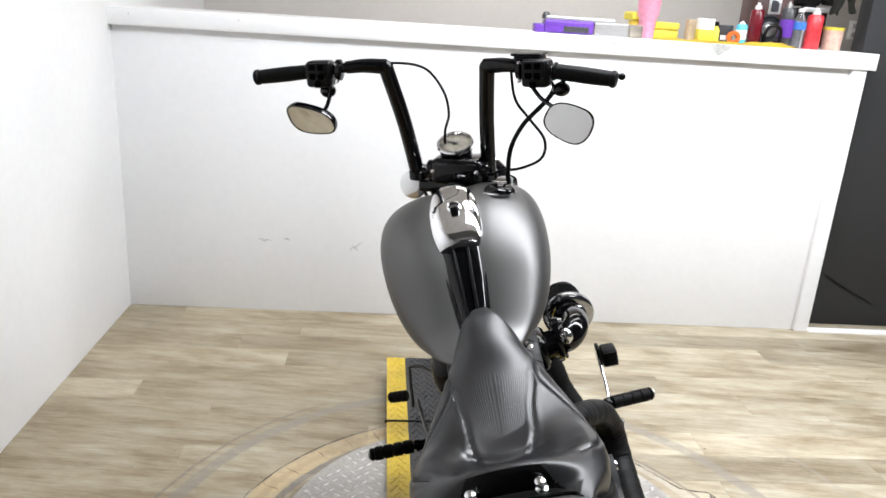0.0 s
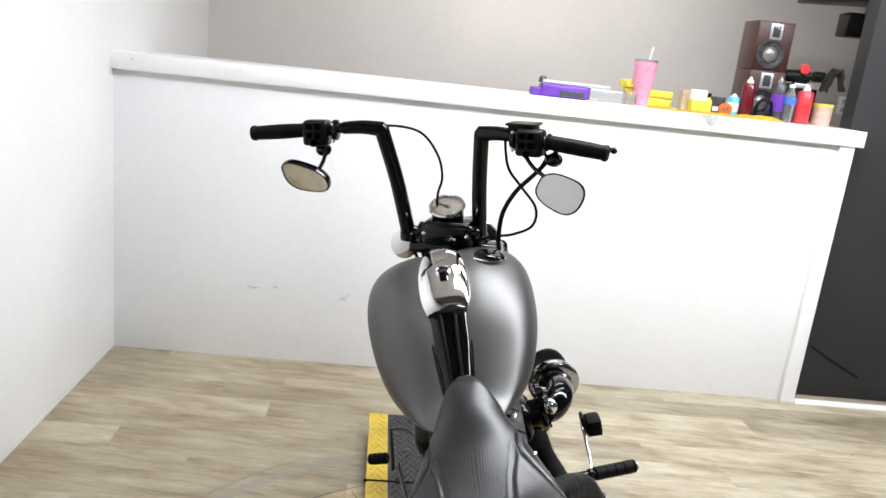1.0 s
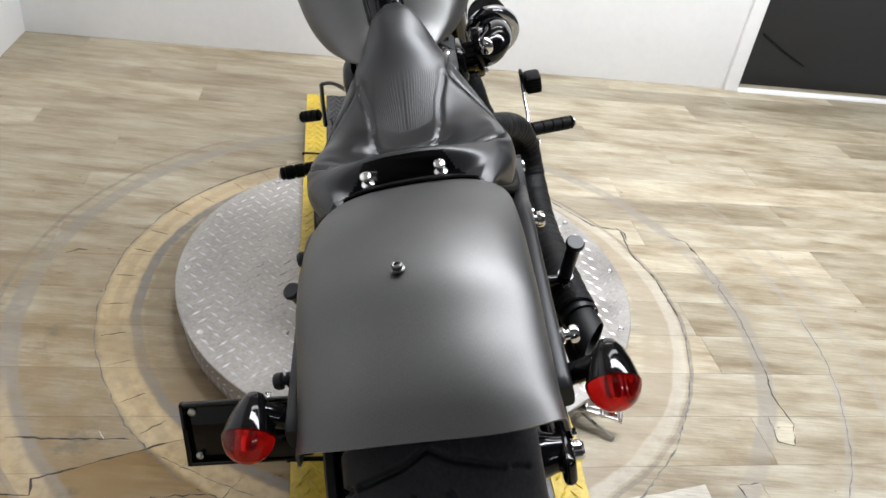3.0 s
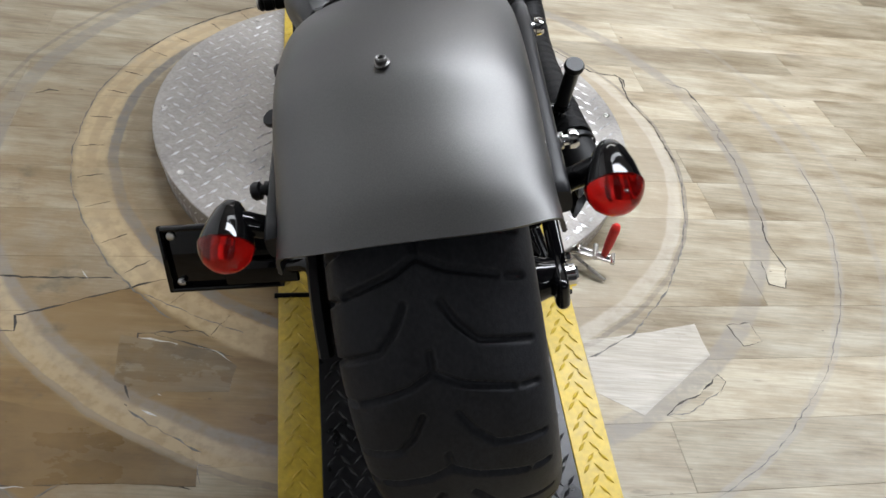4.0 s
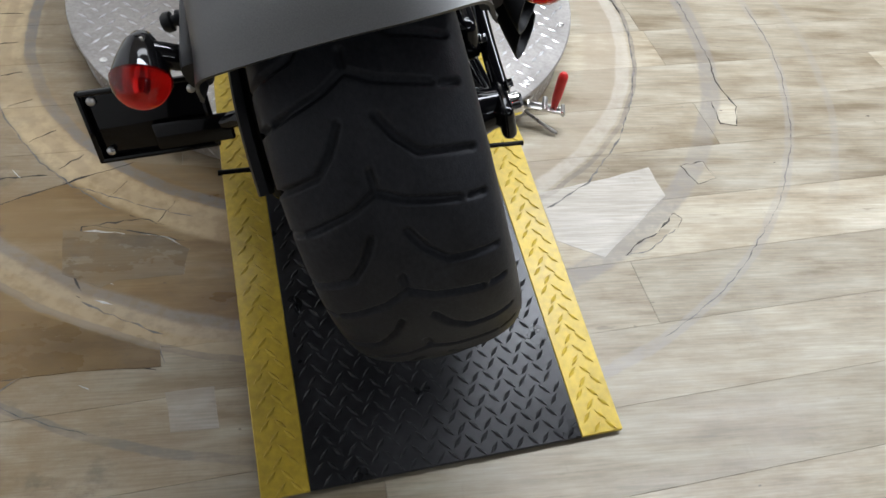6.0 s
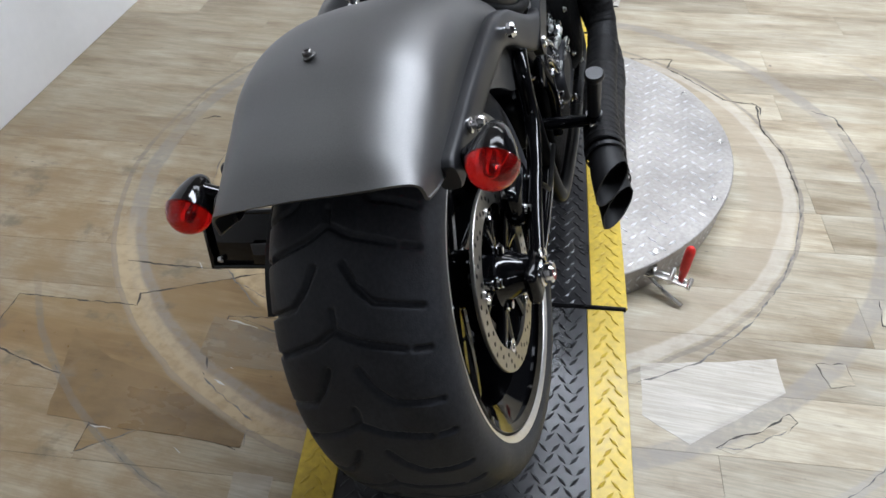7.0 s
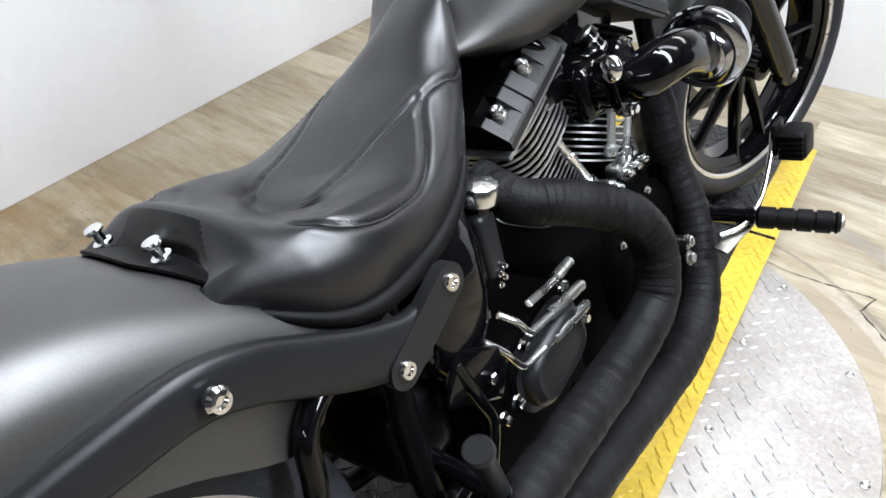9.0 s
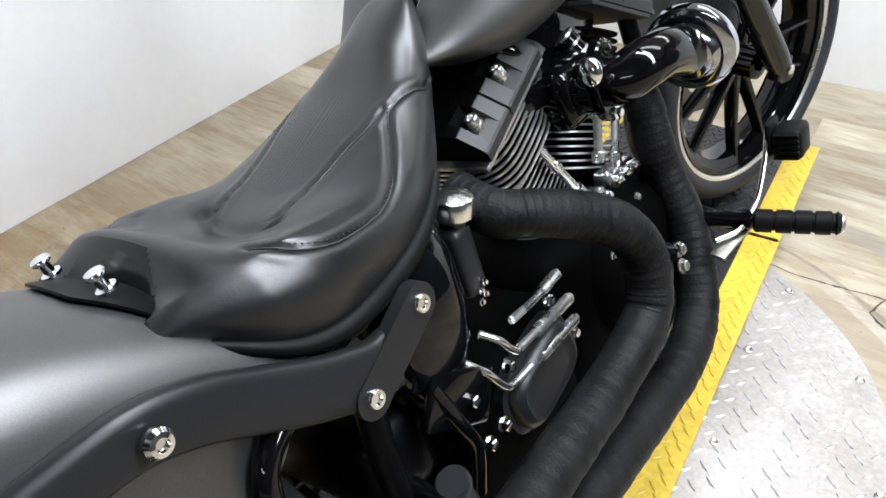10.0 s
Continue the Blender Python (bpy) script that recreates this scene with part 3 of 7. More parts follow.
plate_piece(-0.604, -0.004, 0.012, 0.109, 0.299, 0.012)
plate_piece(0.0, 1.274, 0.110, 0.110, 0.308)
plate_piece(1.280, 1.767, 0.110, 0.110, 0.308)
bm = B()
for s in (-0.002, 1.277):
    bm = B()
    c = P0 + AX * s
    rod(bm, c + AY * 0.304 + Vector((0, 0, 0.1085)), c - AY * 0.304 + Vector((0, 0, 0.1085)), 0.0055, seg=10)
    part("hinge_rod", bm, FRAME_BLACK, platform, "black hinge rod across the plates")
for side in (-0.2, 0.2):
    a, b = P0 + AX * -0.57 - AY * side, P0 + AX * -0.02 - AY * side
    bm = B()
    plank_strip(bm, (a.x, a.y, 0.009), (b.x, b.y, 0.095), 0.03, 0.008)
    part("bearer", bm, FRAME_BLACK, platform, "black steel bearer under the ramp")
    for s in (1.31, 1.74):
        c = P0 + AX * s - AY * side
        bm = B()
        box(bm, (c.x - 0.02, c.y - 0.02, 0.0), (c.x + 0.02, c.y + 0.02, 0.104), 0.002)
        part("foot", bm, FRAME_BLACK, platform)
# wheel chock round the front tyre
bm = B()
c = Vector((0.014, 1.752, 0.1125))
for side in (-0.095, 0.095):
    plank_strip(bm, c + Vector((side, -0.16, 0.02)), c + Vector((side * 1.1 - 0.03, 0.16, 0.02)), 0.006, 0.05, bevel=0.002)
tube(bm, [c + Vector((-0.10, -0.16, 0.006)), c + Vector((0.0, -0.19, 0.03)), c + Vector((0.10, -0.16, 0.006))], 0.012, 10)
part("wheel_chock", bm, FRAME_BLACK, platform, "black steel chock round the front tyre")

# ---- the motorcycle: its own frame is u to its right, y ahead, w up; it leans on its stand ----
bike = thing("motorcycle", "matte grey cruiser motorcycle leaning on its side stand, its bars turned", "motorcycle", at=pose(0.2175, -0.0119, 0.1185, 0, -17.02, 2.63) @ Matrix.Scale(0.9842, 4))
STEER = radians(-19.5)
RAKE = radians(37)
HEAD = Vector((0, 1.674, 0.292))
ST = Matrix.Translation(HEAD) @ Matrix.Rotation(STEER, 4, Vector((0, -math.sin(RAKE), math.cos(RAKE)))) @ Matrix.Translation(-HEAD)


def steered(bm):
    bmesh.ops.transform(bm, matrix=ST, verts=bm.verts[:])
    return bm


def interp(x, table):
    """Smooth value at x from (x, value) pairs."""
    xs, ys = [a for a, b in table], [b for a, b in table]
    if x <= xs[0]:
        return ys[0]
    if x >= xs[-1]:
        return ys[-1]
    i = max(k for k in range(len(xs) - 1) if xs[k] <= x)
    h = xs[i + 1] - xs[i]
    t = (x - xs[i]) / h
    def slope(k):
        if k == 0 or k == len(xs) - 1:
            j = min(k, len(xs) - 2)
            return (ys[j + 1] - ys[j]) / (xs[j + 1] - xs[j])
        return (ys[k + 1] - ys[k - 1]) / (xs[k + 1] - xs[k - 1])
    a, b = slope(i) * h, slope(i + 1) * h
    return (2 * t ** 3 - 3 * t * t + 1) * ys[i] + (t ** 3 - 2 * t * t + t) * a + (-2 * t ** 3 + 3 * t * t) * ys[i + 1] + (t ** 3 - t * t) * b


def tyre_mesh(centre, profile, around, across, grooves, pitches, depth, groove_half):
    """A tyre as one grid; grooves are polylines (run, side) in metres, repeated round the tread."""
    prof = [Vector((p[0], p[1], 0)) for p in profile]
    path = curve_points(prof, 24)
    length = [0.0]
    for a, b in zip(path, path[1:]):
        length.append(length[-1] + (b - a).length)
    s = np.linspace(0, length[-1], across)
    pu = np.interp(s, length, [p.x for p in path])
    pr = np.interp(s, length, [p.y for p in path])
    top = max(pr)
    pitch = 2 * math.pi * top / pitches
    ang = np.arange(around) * 2 * math.pi / around
    run = (ang * top)[:, None] % pitch
    side = np.broadcast_to(pu[None, :], (around, across))
    run = np.broadcast_to(run, (around, across))
    dist = np.full((around, across), 9.0)
    for line in grooves:
        for mirror in (1, -1):
            for (r0, u0), (r1, u1) in zip(line, line[1:]):
                for wrap in (-1, 0, 1, 2):
                    ar, au, br, bu = r0 + wrap * pitch, u0 * mirror, r1 + wrap * pitch, u1 * mirror
                    dr, du = br - ar, bu - au
                    t = np.clip(((run - ar) * dr + (side - au) * du) / (dr * dr + du * du), 0, 1)
                    dist = np.minimum(dist, np.hypot(run - ar - t * dr, side - au - t * du))
    cut = depth * np.clip((groove_half * 1.6 - dist) / (groove_half * 0.9), 0, 1)
    dn = np.gradient(pr), np.gradient(pu)
    nr, nu = dn[1], -dn[0]
    ln = np.hypot(nr, nu)
    sign = np.sign(nr[across // 2])
    r = pr[None, :] - cut * (sign * nr / ln)[None, :]
    u = pu[None, :] - cut * (sign * nu / ln)[None, :]
    co = np.stack([np.broadcast_to(u, r.shape) + centre[0], centre[1] + r * np.cos(ang)[:, None], centre[2] + r * np.sin(ang)[:, None]], -1).reshape(-1, 3)
    i, j = np.meshgrid(np.arange(around), np.arange(across - 1), indexing="ij")
    a, b = i * across + j, ((i + 1) % around) * across + j
    faces = np.stack([a, a + 1, b + 1, b], -1).reshape(-1, 4)
    me = bpy.data.meshes.new("tyre")
    me.from_pydata(co.tolist(), [], faces.tolist())
    me.materials.append(RUBBER)
    me.polygons.foreach_set("use_smooth", [True] * len(me.polygons))
    me.update()
    return me


def spoke(bm, c, a0, a1, r0, r1, u0, u1, w0, w1, d0, d1):
    """A cast spoke between two radii, tapering, in the wheel's plane."""
    rings = []
    for k in range(7):
        t = k / 6
        a, r, u = a0 + (a1 - a0) * t, r0 + (r1 - r0) * t, u0 + (u1 - u0) * t
        w, d = w0 + (w1 - w0) * t, d0 + (d1 - d0) * t
        o = Vector((c[0] + u, c[1] + r * math.cos(a), c[2] + r * math.sin(a)))
        tang = Vector((0, -math.sin(a), math.cos(a)))
        out = Vector((1, 0, 0))
        rings.append([o + tang * (w * x) + out * (d * y) for x, y in ((-1, -1), (-1, 0.5), (-0.5, 1), (0.5, 1), (1, 0.5), (1, -1))])
    ring_loft(bm, rings)


def disc_part(c, u, r_out, r_in, thick, parent, holes, name="brake_disc"):
    bm = B()
    lathe(bm, (c[0] + u - thick / 2, c[1], c[2]), (1, 0, 0), [(0, r_in), (0, r_out - 0.001), (0.001, r_out), (thick - 0.001, r_out), (thick, r_out - 0.001), (thick, r_in), (0, r_in)], 72, caps=(False, False))
    d = part(name, bm, DISC_STEEL, parent, "drilled steel brake disc")
    bm = B()
    for i in range(holes):
        a = 2 * math.pi * i / holes
        r = r_in + (r_out - r_in) * (0.25, 0.5, 0.75)[i % 3]
        for s in (-1, 1):
            lathe(bm, (c[0] + u + s * (thick / 2 - 0.001), c[1] + r * math.cos(a), c[2] + r * math.sin(a)), (s, 0, 0), [(0, 0.0036), (0.0013, 0.0036)], 10)
    part("drilling", bm, FRAME_BLACK, d, "small dark drilled holes", kind="stuff")
    return d


RC = (0.0, 0.0, 0.322)
# rear wheel
bm = B()
prof = [(-0.099, 0.232), (-0.093, 0.236), (-0.086, 0.224), (-0.076, 0.206), (-0.05, 0.196), (0.05, 0.196), (0.09, 0.206), (0.104, 0.224), (0.112, 0.236), (0.119, 0.232)]
lathe(bm, RC, (1, 0, 0), prof + [(p[0] * 0.96, p[1] - 0.012) for p in prof[::-1]] + [prof[0]], 96, caps=(False, False))
lathe(bm, RC, (1, 0, 0), [(-0.075, 0.03), (-0.07, 0.046), (0.07, 0.046), (0.095, 0.034), (0.10, 0.02)], 32)
rear_wheel = part("rear_wheel", bm, GLOSS_BLACK, bike, "gloss black cast rear wheel with split spokes")
for i in range(10):
    a = radians(20 + 36 * i + (7 if i % 2 else -7))
    bm = B()
    spoke(bm, RC, a, a + radians(5 if i % 2 else -5), 0.04, 0.205, 0.03, 0.055, 0.014, 0.009, 0.02, 0.016)
    part("spoke", bm, GLOSS_BLACK, rear_wheel)
for s in (-1, 1):
    bm = B()
    lathe(bm, RC if s > 0 else (0.020, RC[1], RC[2]), (s, 0, 0), [(0.1125, 0.2365), (0.1165, 0.2365), (0.1215, 0.2415), (0.1225, 0.2465), (0.1195, 0.2485), (0.1145, 0.247)], 128, caps=(False, False))
    part("rim_edge", bm, RIM_EDGE, rear_wheel, "bright machined rim edge")
tyre = new("tyre", tyre_mesh(RC, [(-0.102, 0.244), (-0.108, 0.262), (-0.106, 0.281), (-0.094, 0.299), (-0.068, 0.3125), (-0.030, 0.3197), (0.008, 0.322), (0.046, 0.3197), (0.084, 0.3125), (0.110, 0.299), (0.1235, 0.281), (0.1265, 0.262), (0.1215, 0.244)],
                          880, 130, [[(0.022, 0.0), (0.0, 0.0), (-0.016, 0.028), (-0.031, 0.082)], [(-0.034, 0.094), (-0.036, 0.108)], [(-0.050, 0.020), (-0.076, 0.034), (-0.098, 0.054), (-0.109, 0.108)]], 16, 0.0065, 0.0031))
# the tread runs so that a vee's apex meets the seam behind the fender
tyre.parent = rear_wheel
tyre["label"] = "wide black rear tyre with vee grooves"
tyre.matrix_local = Matrix.Translation(RC) @ Matrix.Rotation(-radians(145.8), 4, "X") @ Matrix.Diagonal((1, -1, 1, 1)) @ Matrix.Translation((0, 0, -RC[2]))
disc = disc_part(RC, 0.119, 0.146, 0.112, 0.006, rear_wheel, 60)
for i in range(5):
    a = radians(10 + 72 * i)
    bm = B()
    for da in (-14, 14):
        spoke(bm, RC, a, a + radians(da), 0.04, 0.118, 0.113, 0.117, 0.01, 0.008, 0.006, 0.004)
    part("carrier_arm", bm, GLOSS_BLACK, rear_wheel)
bm = B()
lathe(bm, RC, (1, 0, 0), [(0.09, 0.055), (0.118, 0.05), (0.124, 0.04), (0.15, 0.03), (0.165, 0.028)], 28)
part("hub", bm, GLOSS_BLACK, rear_wheel)
for i in range(5):
    a = radians(10 + 72 * i)
    bm = B()
    hex_bolt(bm, (0.121, RC[1] + 0.044 * math.cos(a), RC[2] + 0.044 * math.sin(a)), (1, 0, 0), 0.0075, 0.006)
    part("disc_bolt", bm, CHROME, rear_wheel)
    bm = B()
    lathe(bm, (0.1215, RC[1] + 0.106 * math.cos(a), RC[2] + 0.106 * math.sin(a)), (1, 0, 0), [(0, 0.011), (0.003, 0.011), (0.003, 0.006), (0.001, 0.005)], 16)
    part("disc_rivet", bm, CHROME, rear_wheel)

# front wheel, turned with the bars
FC = (0.0, 1.730, 0.366)
bm = B()
prof = [(-0.052, 0.265), (-0.047, 0.269), (-0.042, 0.259), (-0.034, 0.245), (-0.015, 0.239), (0.015, 0.239), (0.034, 0.245), (0.042, 0.259), (0.047, 0.269), (0.052, 0.265)]
lathe(bm, FC, (1, 0, 0), prof + [(p[0] * 0.93, p[1] - 0.011) for p in prof[::-1]] + [prof[0]], 96, caps=(False, False))
lathe(bm, FC, (1, 0, 0), [(-0.07, 0.02), (-0.06, 0.036), (0.06, 0.036), (0.07, 0.02)], 28)
front_wheel = part("front_wheel", steered(bm), GLOSS_BLACK, bike, "gloss black many-spoked front wheel, turned")
for i in range(10):
    a = radians(36 * i + 10)
    bm = B()
    spoke(bm, FC, a, a + radians(5 if i % 2 else -5), 0.03, 0.243, 0.0, 0.024, 0.013, 0.0065, 0.016, 0.012)
    part("spoke", steered(bm), GLOSS_BLACK, front_wheel)
for s in (-1, 1):
    bm = B()
    lathe(bm, FC, (s, 0, 0), [(0.0475, 0.2685), (0.0515, 0.269), (0.0550, 0.273), (0.0550, 0.280), (0.0515, 0.281)], 112, caps=(False, False))
    part("rim_edge", steered(bm), RIM_EDGE, front_wheel, "bright machined rim edge")
me = tyre_mesh(FC, [(-0.053, 0.277), (-0.064, 0.290), (-0.066, 0.303), (-0.058, 0.319), (-0.035, 0.331), (0, 0.336), (0.035, 0.331), (0.058, 0.319), (0.066, 0.303), (0.064, 0.290), (0.053, 0.277)],
               360, 44, [[(0.0, 0.012), (0.06, 0.05)]], 22, 0.004, 0.003)
me.transform(ST)
tyre = new("tyre", me)
tyre.parent = front_wheel
tyre["label"] = "black front tyre"
bm = B()
lathe(bm, (-0.074, FC[1], FC[2]), (1, 0, 0), [(0, 0.10), (0, 0.144), (0.005, 0.144), (0.005, 0.10), (0, 0.10)], 56, caps=(False, False))
part("brake_disc", steered(bm), DISC_STEEL, front_wheel, "steel brake disc")


# rear fender
F_TOP = [(-0.235, 0.663), (-0.20, 0.687), (-0.16, 0.704), (-0.12, 0.717), (-0.05, 0.741), (0.04, 0.748), (0.13, 0.732), (0.23, 0.691), (0.32, 0.635), (0.40, 0.57)]
F_LOW = [(-0.235, 0.617), (-0.19, 0.607), (-0.12, 0.604), (-0.04, 0.604), (0.065, 0.593), (0.14, 0.560), (0.208, 0.517), (0.245, 0.503), (0.27, 0.514), (0.292, 0.537), (0.33, 0.542), (0.40, 0.50)]


def fender_point(y, k):
    """k from -1 to 1 across: crown, round shoulder, upright side."""
    t, low = interp(y, F_TOP), interp(y, F_LOW)
    drop = min(0.085, t - low - 0.002)
    s = abs(k)
    if s < 0.82:
        f = s / 0.82 * math.pi / 2
        u, w = 0.160 * math.sin(f) ** 0.82, t - drop * (1 - math.cos(f) ** 0.62)
    else:
        u, w = 0.160 + 0.002 * (s - 0.82) / 0.18, (t - drop) + (low - t + drop) * (s - 0.82) / 0.18
    # the left half is the narrower one, and the rear lip bows back, a little askew
    u = -u * 0.876 if k < 0 else u * 0.975
    back = max(0.0, 1.0 - (y + 0.235) / 0.25)
    return Vector((u, y + back * (0.035 * (abs(u) / 0.155) ** 4 - 0.14 * u), w + back * 0.09 * u))


bm = B()
stations = [-0.235 + 0.635 * (i / 44) ** 1.15 for i in range(45)]
ring_loft(bm, [[fender_point(y, -1 + 2 * j / 60) for j in range(61)] for y in stations], closed=False)
bmesh.ops.recalc_face_normals(bm, faces=bm.faces[:])
if sum(f.normal.z for f in bm.faces) < 0:
    bmesh.ops.reverse_faces(bm, faces=bm.faces[:])
bmesh.ops.solidify(bm, geom=bm.faces[:], thickness=0.004)
fender = part("rear_fender", bm, DENIM, bike, "matte grey chopped rear fender")
bm = B()
lathe(bm, (0, -0.049, 0.7425), (0, -0.14, 0.99), [(0, 0.0085), (0.0020, 0.0085), (0.003, 0.0065), (0.0075, 0.0065), (0.009, 0.005), (0.0085, 0.003), (0.006, 0.0028)], 20)
part("fender_screw", bm, DULL_STEEL, fender, "dull steel screw standing on the fender")

# seat
S_A = [(0.165, 0.100), (0.20, 0.122), (0.235, 0.140), (0.26, 0.153), (0.28, 0.164), (0.30, 0.174), (0.32, 0.182), (0.37, 0.189), (0.42, 0.184), (0.48, 0.171), (0.54, 0.151), (0.60, 0.119), (0.66, 0.084), (0.71, 0.052), (0.74, 0.022)]
S_T = [(0.165, 0.625), (0.20, 0.640), (0.24, 0.652), (0.262, 0.668), (0.286, 0.713), (0.31, 0.707), (0.335, 0.684), (0.37, 0.664), (0.42, 0.660), (0.48, 0.678), (0.54, 0.704), (0.60, 0.733), (0.66, 0.774), (0.71, 0.801), (0.74, 0.809)]
S_H = [(0.165, 0.605), (0.20, 0.658), (0.24, 0.684), (0.28, 0.699), (0.32, 0.706), (0.37, 0.707), (0.42, 0.698), (0.48, 0.684), (0.54, 0.698), (0.60, 0.730), (0.66, 0.764), (0.71, 0.808), (0.74, 0.813)]
S_B = [(0.165, 0.62), (0.20, 0.645), (0.24, 0.645), (0.26, 0.636), (0.28, 0.618), (0.31, 0.592), (0.34, 0.572), (0.38, 0.560), (0.44, 0.562), (0.50, 0.580), (0.56, 0.612), (0.62, 0.662), (0.68, 0.722), (0.74, 0.79)]
S_E = [(0.165, 0.55), (0.24, 0.56), (0.32, 0.50), (0.37, 0.45), (0.42, 0.42), (0.48, 0.42), (0.54, 0.46), (0.60, 0.58), (0.66, 0.75), (0.74, 0.88)]


def seat_point(y, k):
    """k from -1 to 1 across the seat's upper side; beyond its bolsters it rolls under."""
    a, t, h, b = interp(y, S_A), interp(y, S_T), interp(y, S_H), interp(y, S_B)
    f = (1 - abs(k)) * math.pi / 2
    c, s = math.cos(f), math.sin(f)
    u = a * max(c, 0.0) ** 0.78
    top = t + (h - t) * min(1.0, (u / (a * 0.80))) ** 2.2
    t01 = max(s, 0.0) ** interp(y, S_E)
    # the flank tucks in below its widest line
    u *= 1 - (0.18 if y < 0.45 else max(0.0, 0.18 - 1.2 * (y - 0.45))) * (1 - t01) ** 2
    return Vector((math.copysign(u, k), y, b + (top - b) * t01))


def on_seat(line, lift=0.0, steps=10):
    """Points on the seat along a line of (y, k)."""
    return [seat_point(p.x, p.y) + Vector((0, 0, lift)) for p in curve_points([Vector((a, b, 0)) for a, b in line], steps)]


PANEL_SEAM = [(0.582, 0.37), (0.55, 0.285), (0.517, 0.215), (0.479, 0.18), (0.438, 0.15), (0.405, 0.11)]
BOLSTER_SEAM = [(0.664, 0.95), (0.642, 0.80), (0.624, 0.63), (0.600, 0.48), (0.575, 0.42), (0.533, 0.54), (0.496, 0.65), (0.446, 0.705), (0.397, 0.70), (0.359, 0.61), (0.336, 0.44)]


def dent(grid, normals, line, depth, width, pillow):
    """Draws a sewn line into the cushion, its edges swelling on either side."""
    pts = np.array([tuple(p) for p in line])
    d = np.full(grid.shape[:2], 9.0)
    for p in pts:
        d = np.minimum(d, np.linalg.norm(grid - p, axis=2))
    return grid + normals * (-depth * np.exp(-(d / width) ** 2) + pillow * np.exp(-((d - 3.2 * width) / (1.8 * width)) ** 2))[..., None]


ROWS, COLS = 190, 131
grid = np.array([[tuple(seat_point(0.165 + 0.575 * i / (ROWS - 1), -1 + 2 * j / (COLS - 1))) for j in range(COLS)] for i in range(ROWS)])
nrm = np.cross(np.gradient(grid, axis=1), np.gradient(grid, axis=0))
nrm = -nrm / np.maximum(np.linalg.norm(nrm, axis=2), 1e-9)[..., None]
nrm *= np.sign(nrm[ROWS // 2, COLS // 2, 2])
for s in (-1, 1):
    grid = dent(grid, nrm, on_seat([(a, s * k) for a, k in PANEL_SEAM]), 0.0026, 0.0030, 0.0009)
    grid = dent(grid, nrm, on_seat([(a, s * k) for a, k in BOLSTER_SEAM]), 0.0030, 0.0032, 0.0012)
grid = dent(grid, nrm, on_seat([(0.412, -0.16), (0.402, -0.08), (0.396, 0.0), (0.402, 0.08), (0.412, 0.15)]), 0.007, 0.011, 0.002)
# creases in the leather
for y0, k0, y1, k1 in ((0.352, 0.30, 0.372, 0.42), (0.35, -0.30, 0.372, -0.42)):
    grid = dent(grid, nrm, on_seat([(y0, k0), ((y0 + y1) / 2, (k0 + k1) / 2 + 0.01), (y1, k1)], 0.0, 6), 0.0012, 0.005, 0.0006)
bm = B()
rings = []
for i in range(ROWS):
    y = 0.165 + 0.575 * i / (ROWS - 1)
    a, b = interp(y, S_A), interp(y, S_B)
    rings.append([Vector(p) for p in grid[i]] + [Vector((a * 0.60, y, b - 0.008)), Vector((0, y, b - 0.012)), Vector((-a * 0.60, y, b - 0.008))])
ring_loft(bm, rings)
# glossy rear band below the ridge; its near-black includes the recess's shadow
for f in bm.faces:
    p = f.calc_center_median()
    if p.y < 0.287 - 0.9 * max(0.0, abs(p.x) - 0.060):
        f.material_index = 1
seat = part("seat", bm, [LEATHER, RECESS_BLACK], bike, "black leather solo seat with a dished cushion")
# ribbed middle panel between the two seams
P_K = [(0.412, 0.105), (0.438, 0.138), (0.479, 0.168), (0.517, 0.203), (0.55, 0.272), (0.582, 0.345), (0.62, 0.38), (0.655, 0.36)]
rings, RIBS = [], 34
for i in range(61):
    y = 0.414 + 0.236 * i / 60
    fade = min(1.0, i / 4, (60 - i) / 22)
    ring, kk = [], interp(y, P_K)
    for j in range(RIBS * 4 + 1):
        e = -1 + 2 * j / (RIBS * 4)
        p = seat_point(y, e * kk)
        n = Vector((p.x * 1.2, 0, 0.5)).normalized()
        ring.append(p + n * ((0.00032 * abs(math.sin(math.pi * RIBS * (e + 1) / 2)) + 0.0003) * fade * min(1.0, (1 - abs(e)) * 14) - 0.0010 * (1 - fade)))
    rings.append(ring)
bm = B()
ring_loft(bm, rings, closed=False)
bmesh.ops.recalc_face_normals(bm, faces=bm.faces[:])
part("middle_panel", bm, LEATHER, seat, "finely ribbed black leather middle panel")
for s in (-1, 1):
    for line, label in ((PANEL_SEAM, "sewn seam of the middle panel"), (BOLSTER_SEAM, "sewn seam along the bolster")):
        pts = on_seat([(a, s * k) for a, k in line], -0.0012, 14)
        bm = B()
        tube(bm, pts, 0.0009, 6, smooth_it=False)
        seam = part("seam", bm, THREAD, seat, label)
        # stitches on either side
        side = on_seat([(a + (0.004 if line is PANEL_SEAM else 0.006), s * (k + (0.022 if line is PANEL_SEAM else -0.012))) for a, k in line], 0.0006, 14)
        bm = B()
        for p, q in zip(side[::2], side[1::2]):
            tube(bm, [p, p + (q - p) * 0.75], 0.0007, 6, smooth_it=False)
        part("stitching", bm, THREAD, seat, "row of small stitches", kind="stuff")
# black piping under the cushion that also draws the shadow of its undercut
for s in (-1, 1):
    bm = B()
    tube(bm, [seat_point(y, s * 0.985) + Vector((s * 0.001, 0, -0.004)) for y in [0.262 + 0.032 * i for i in range(11)]], lambda t: 0.006 + 0.006 * math.sin(math.pi * t), 12, 4)
    part("undercut_piping", bm, BLACK_RUBBER, seat, "black piping drawn for the shadow under the cushion")
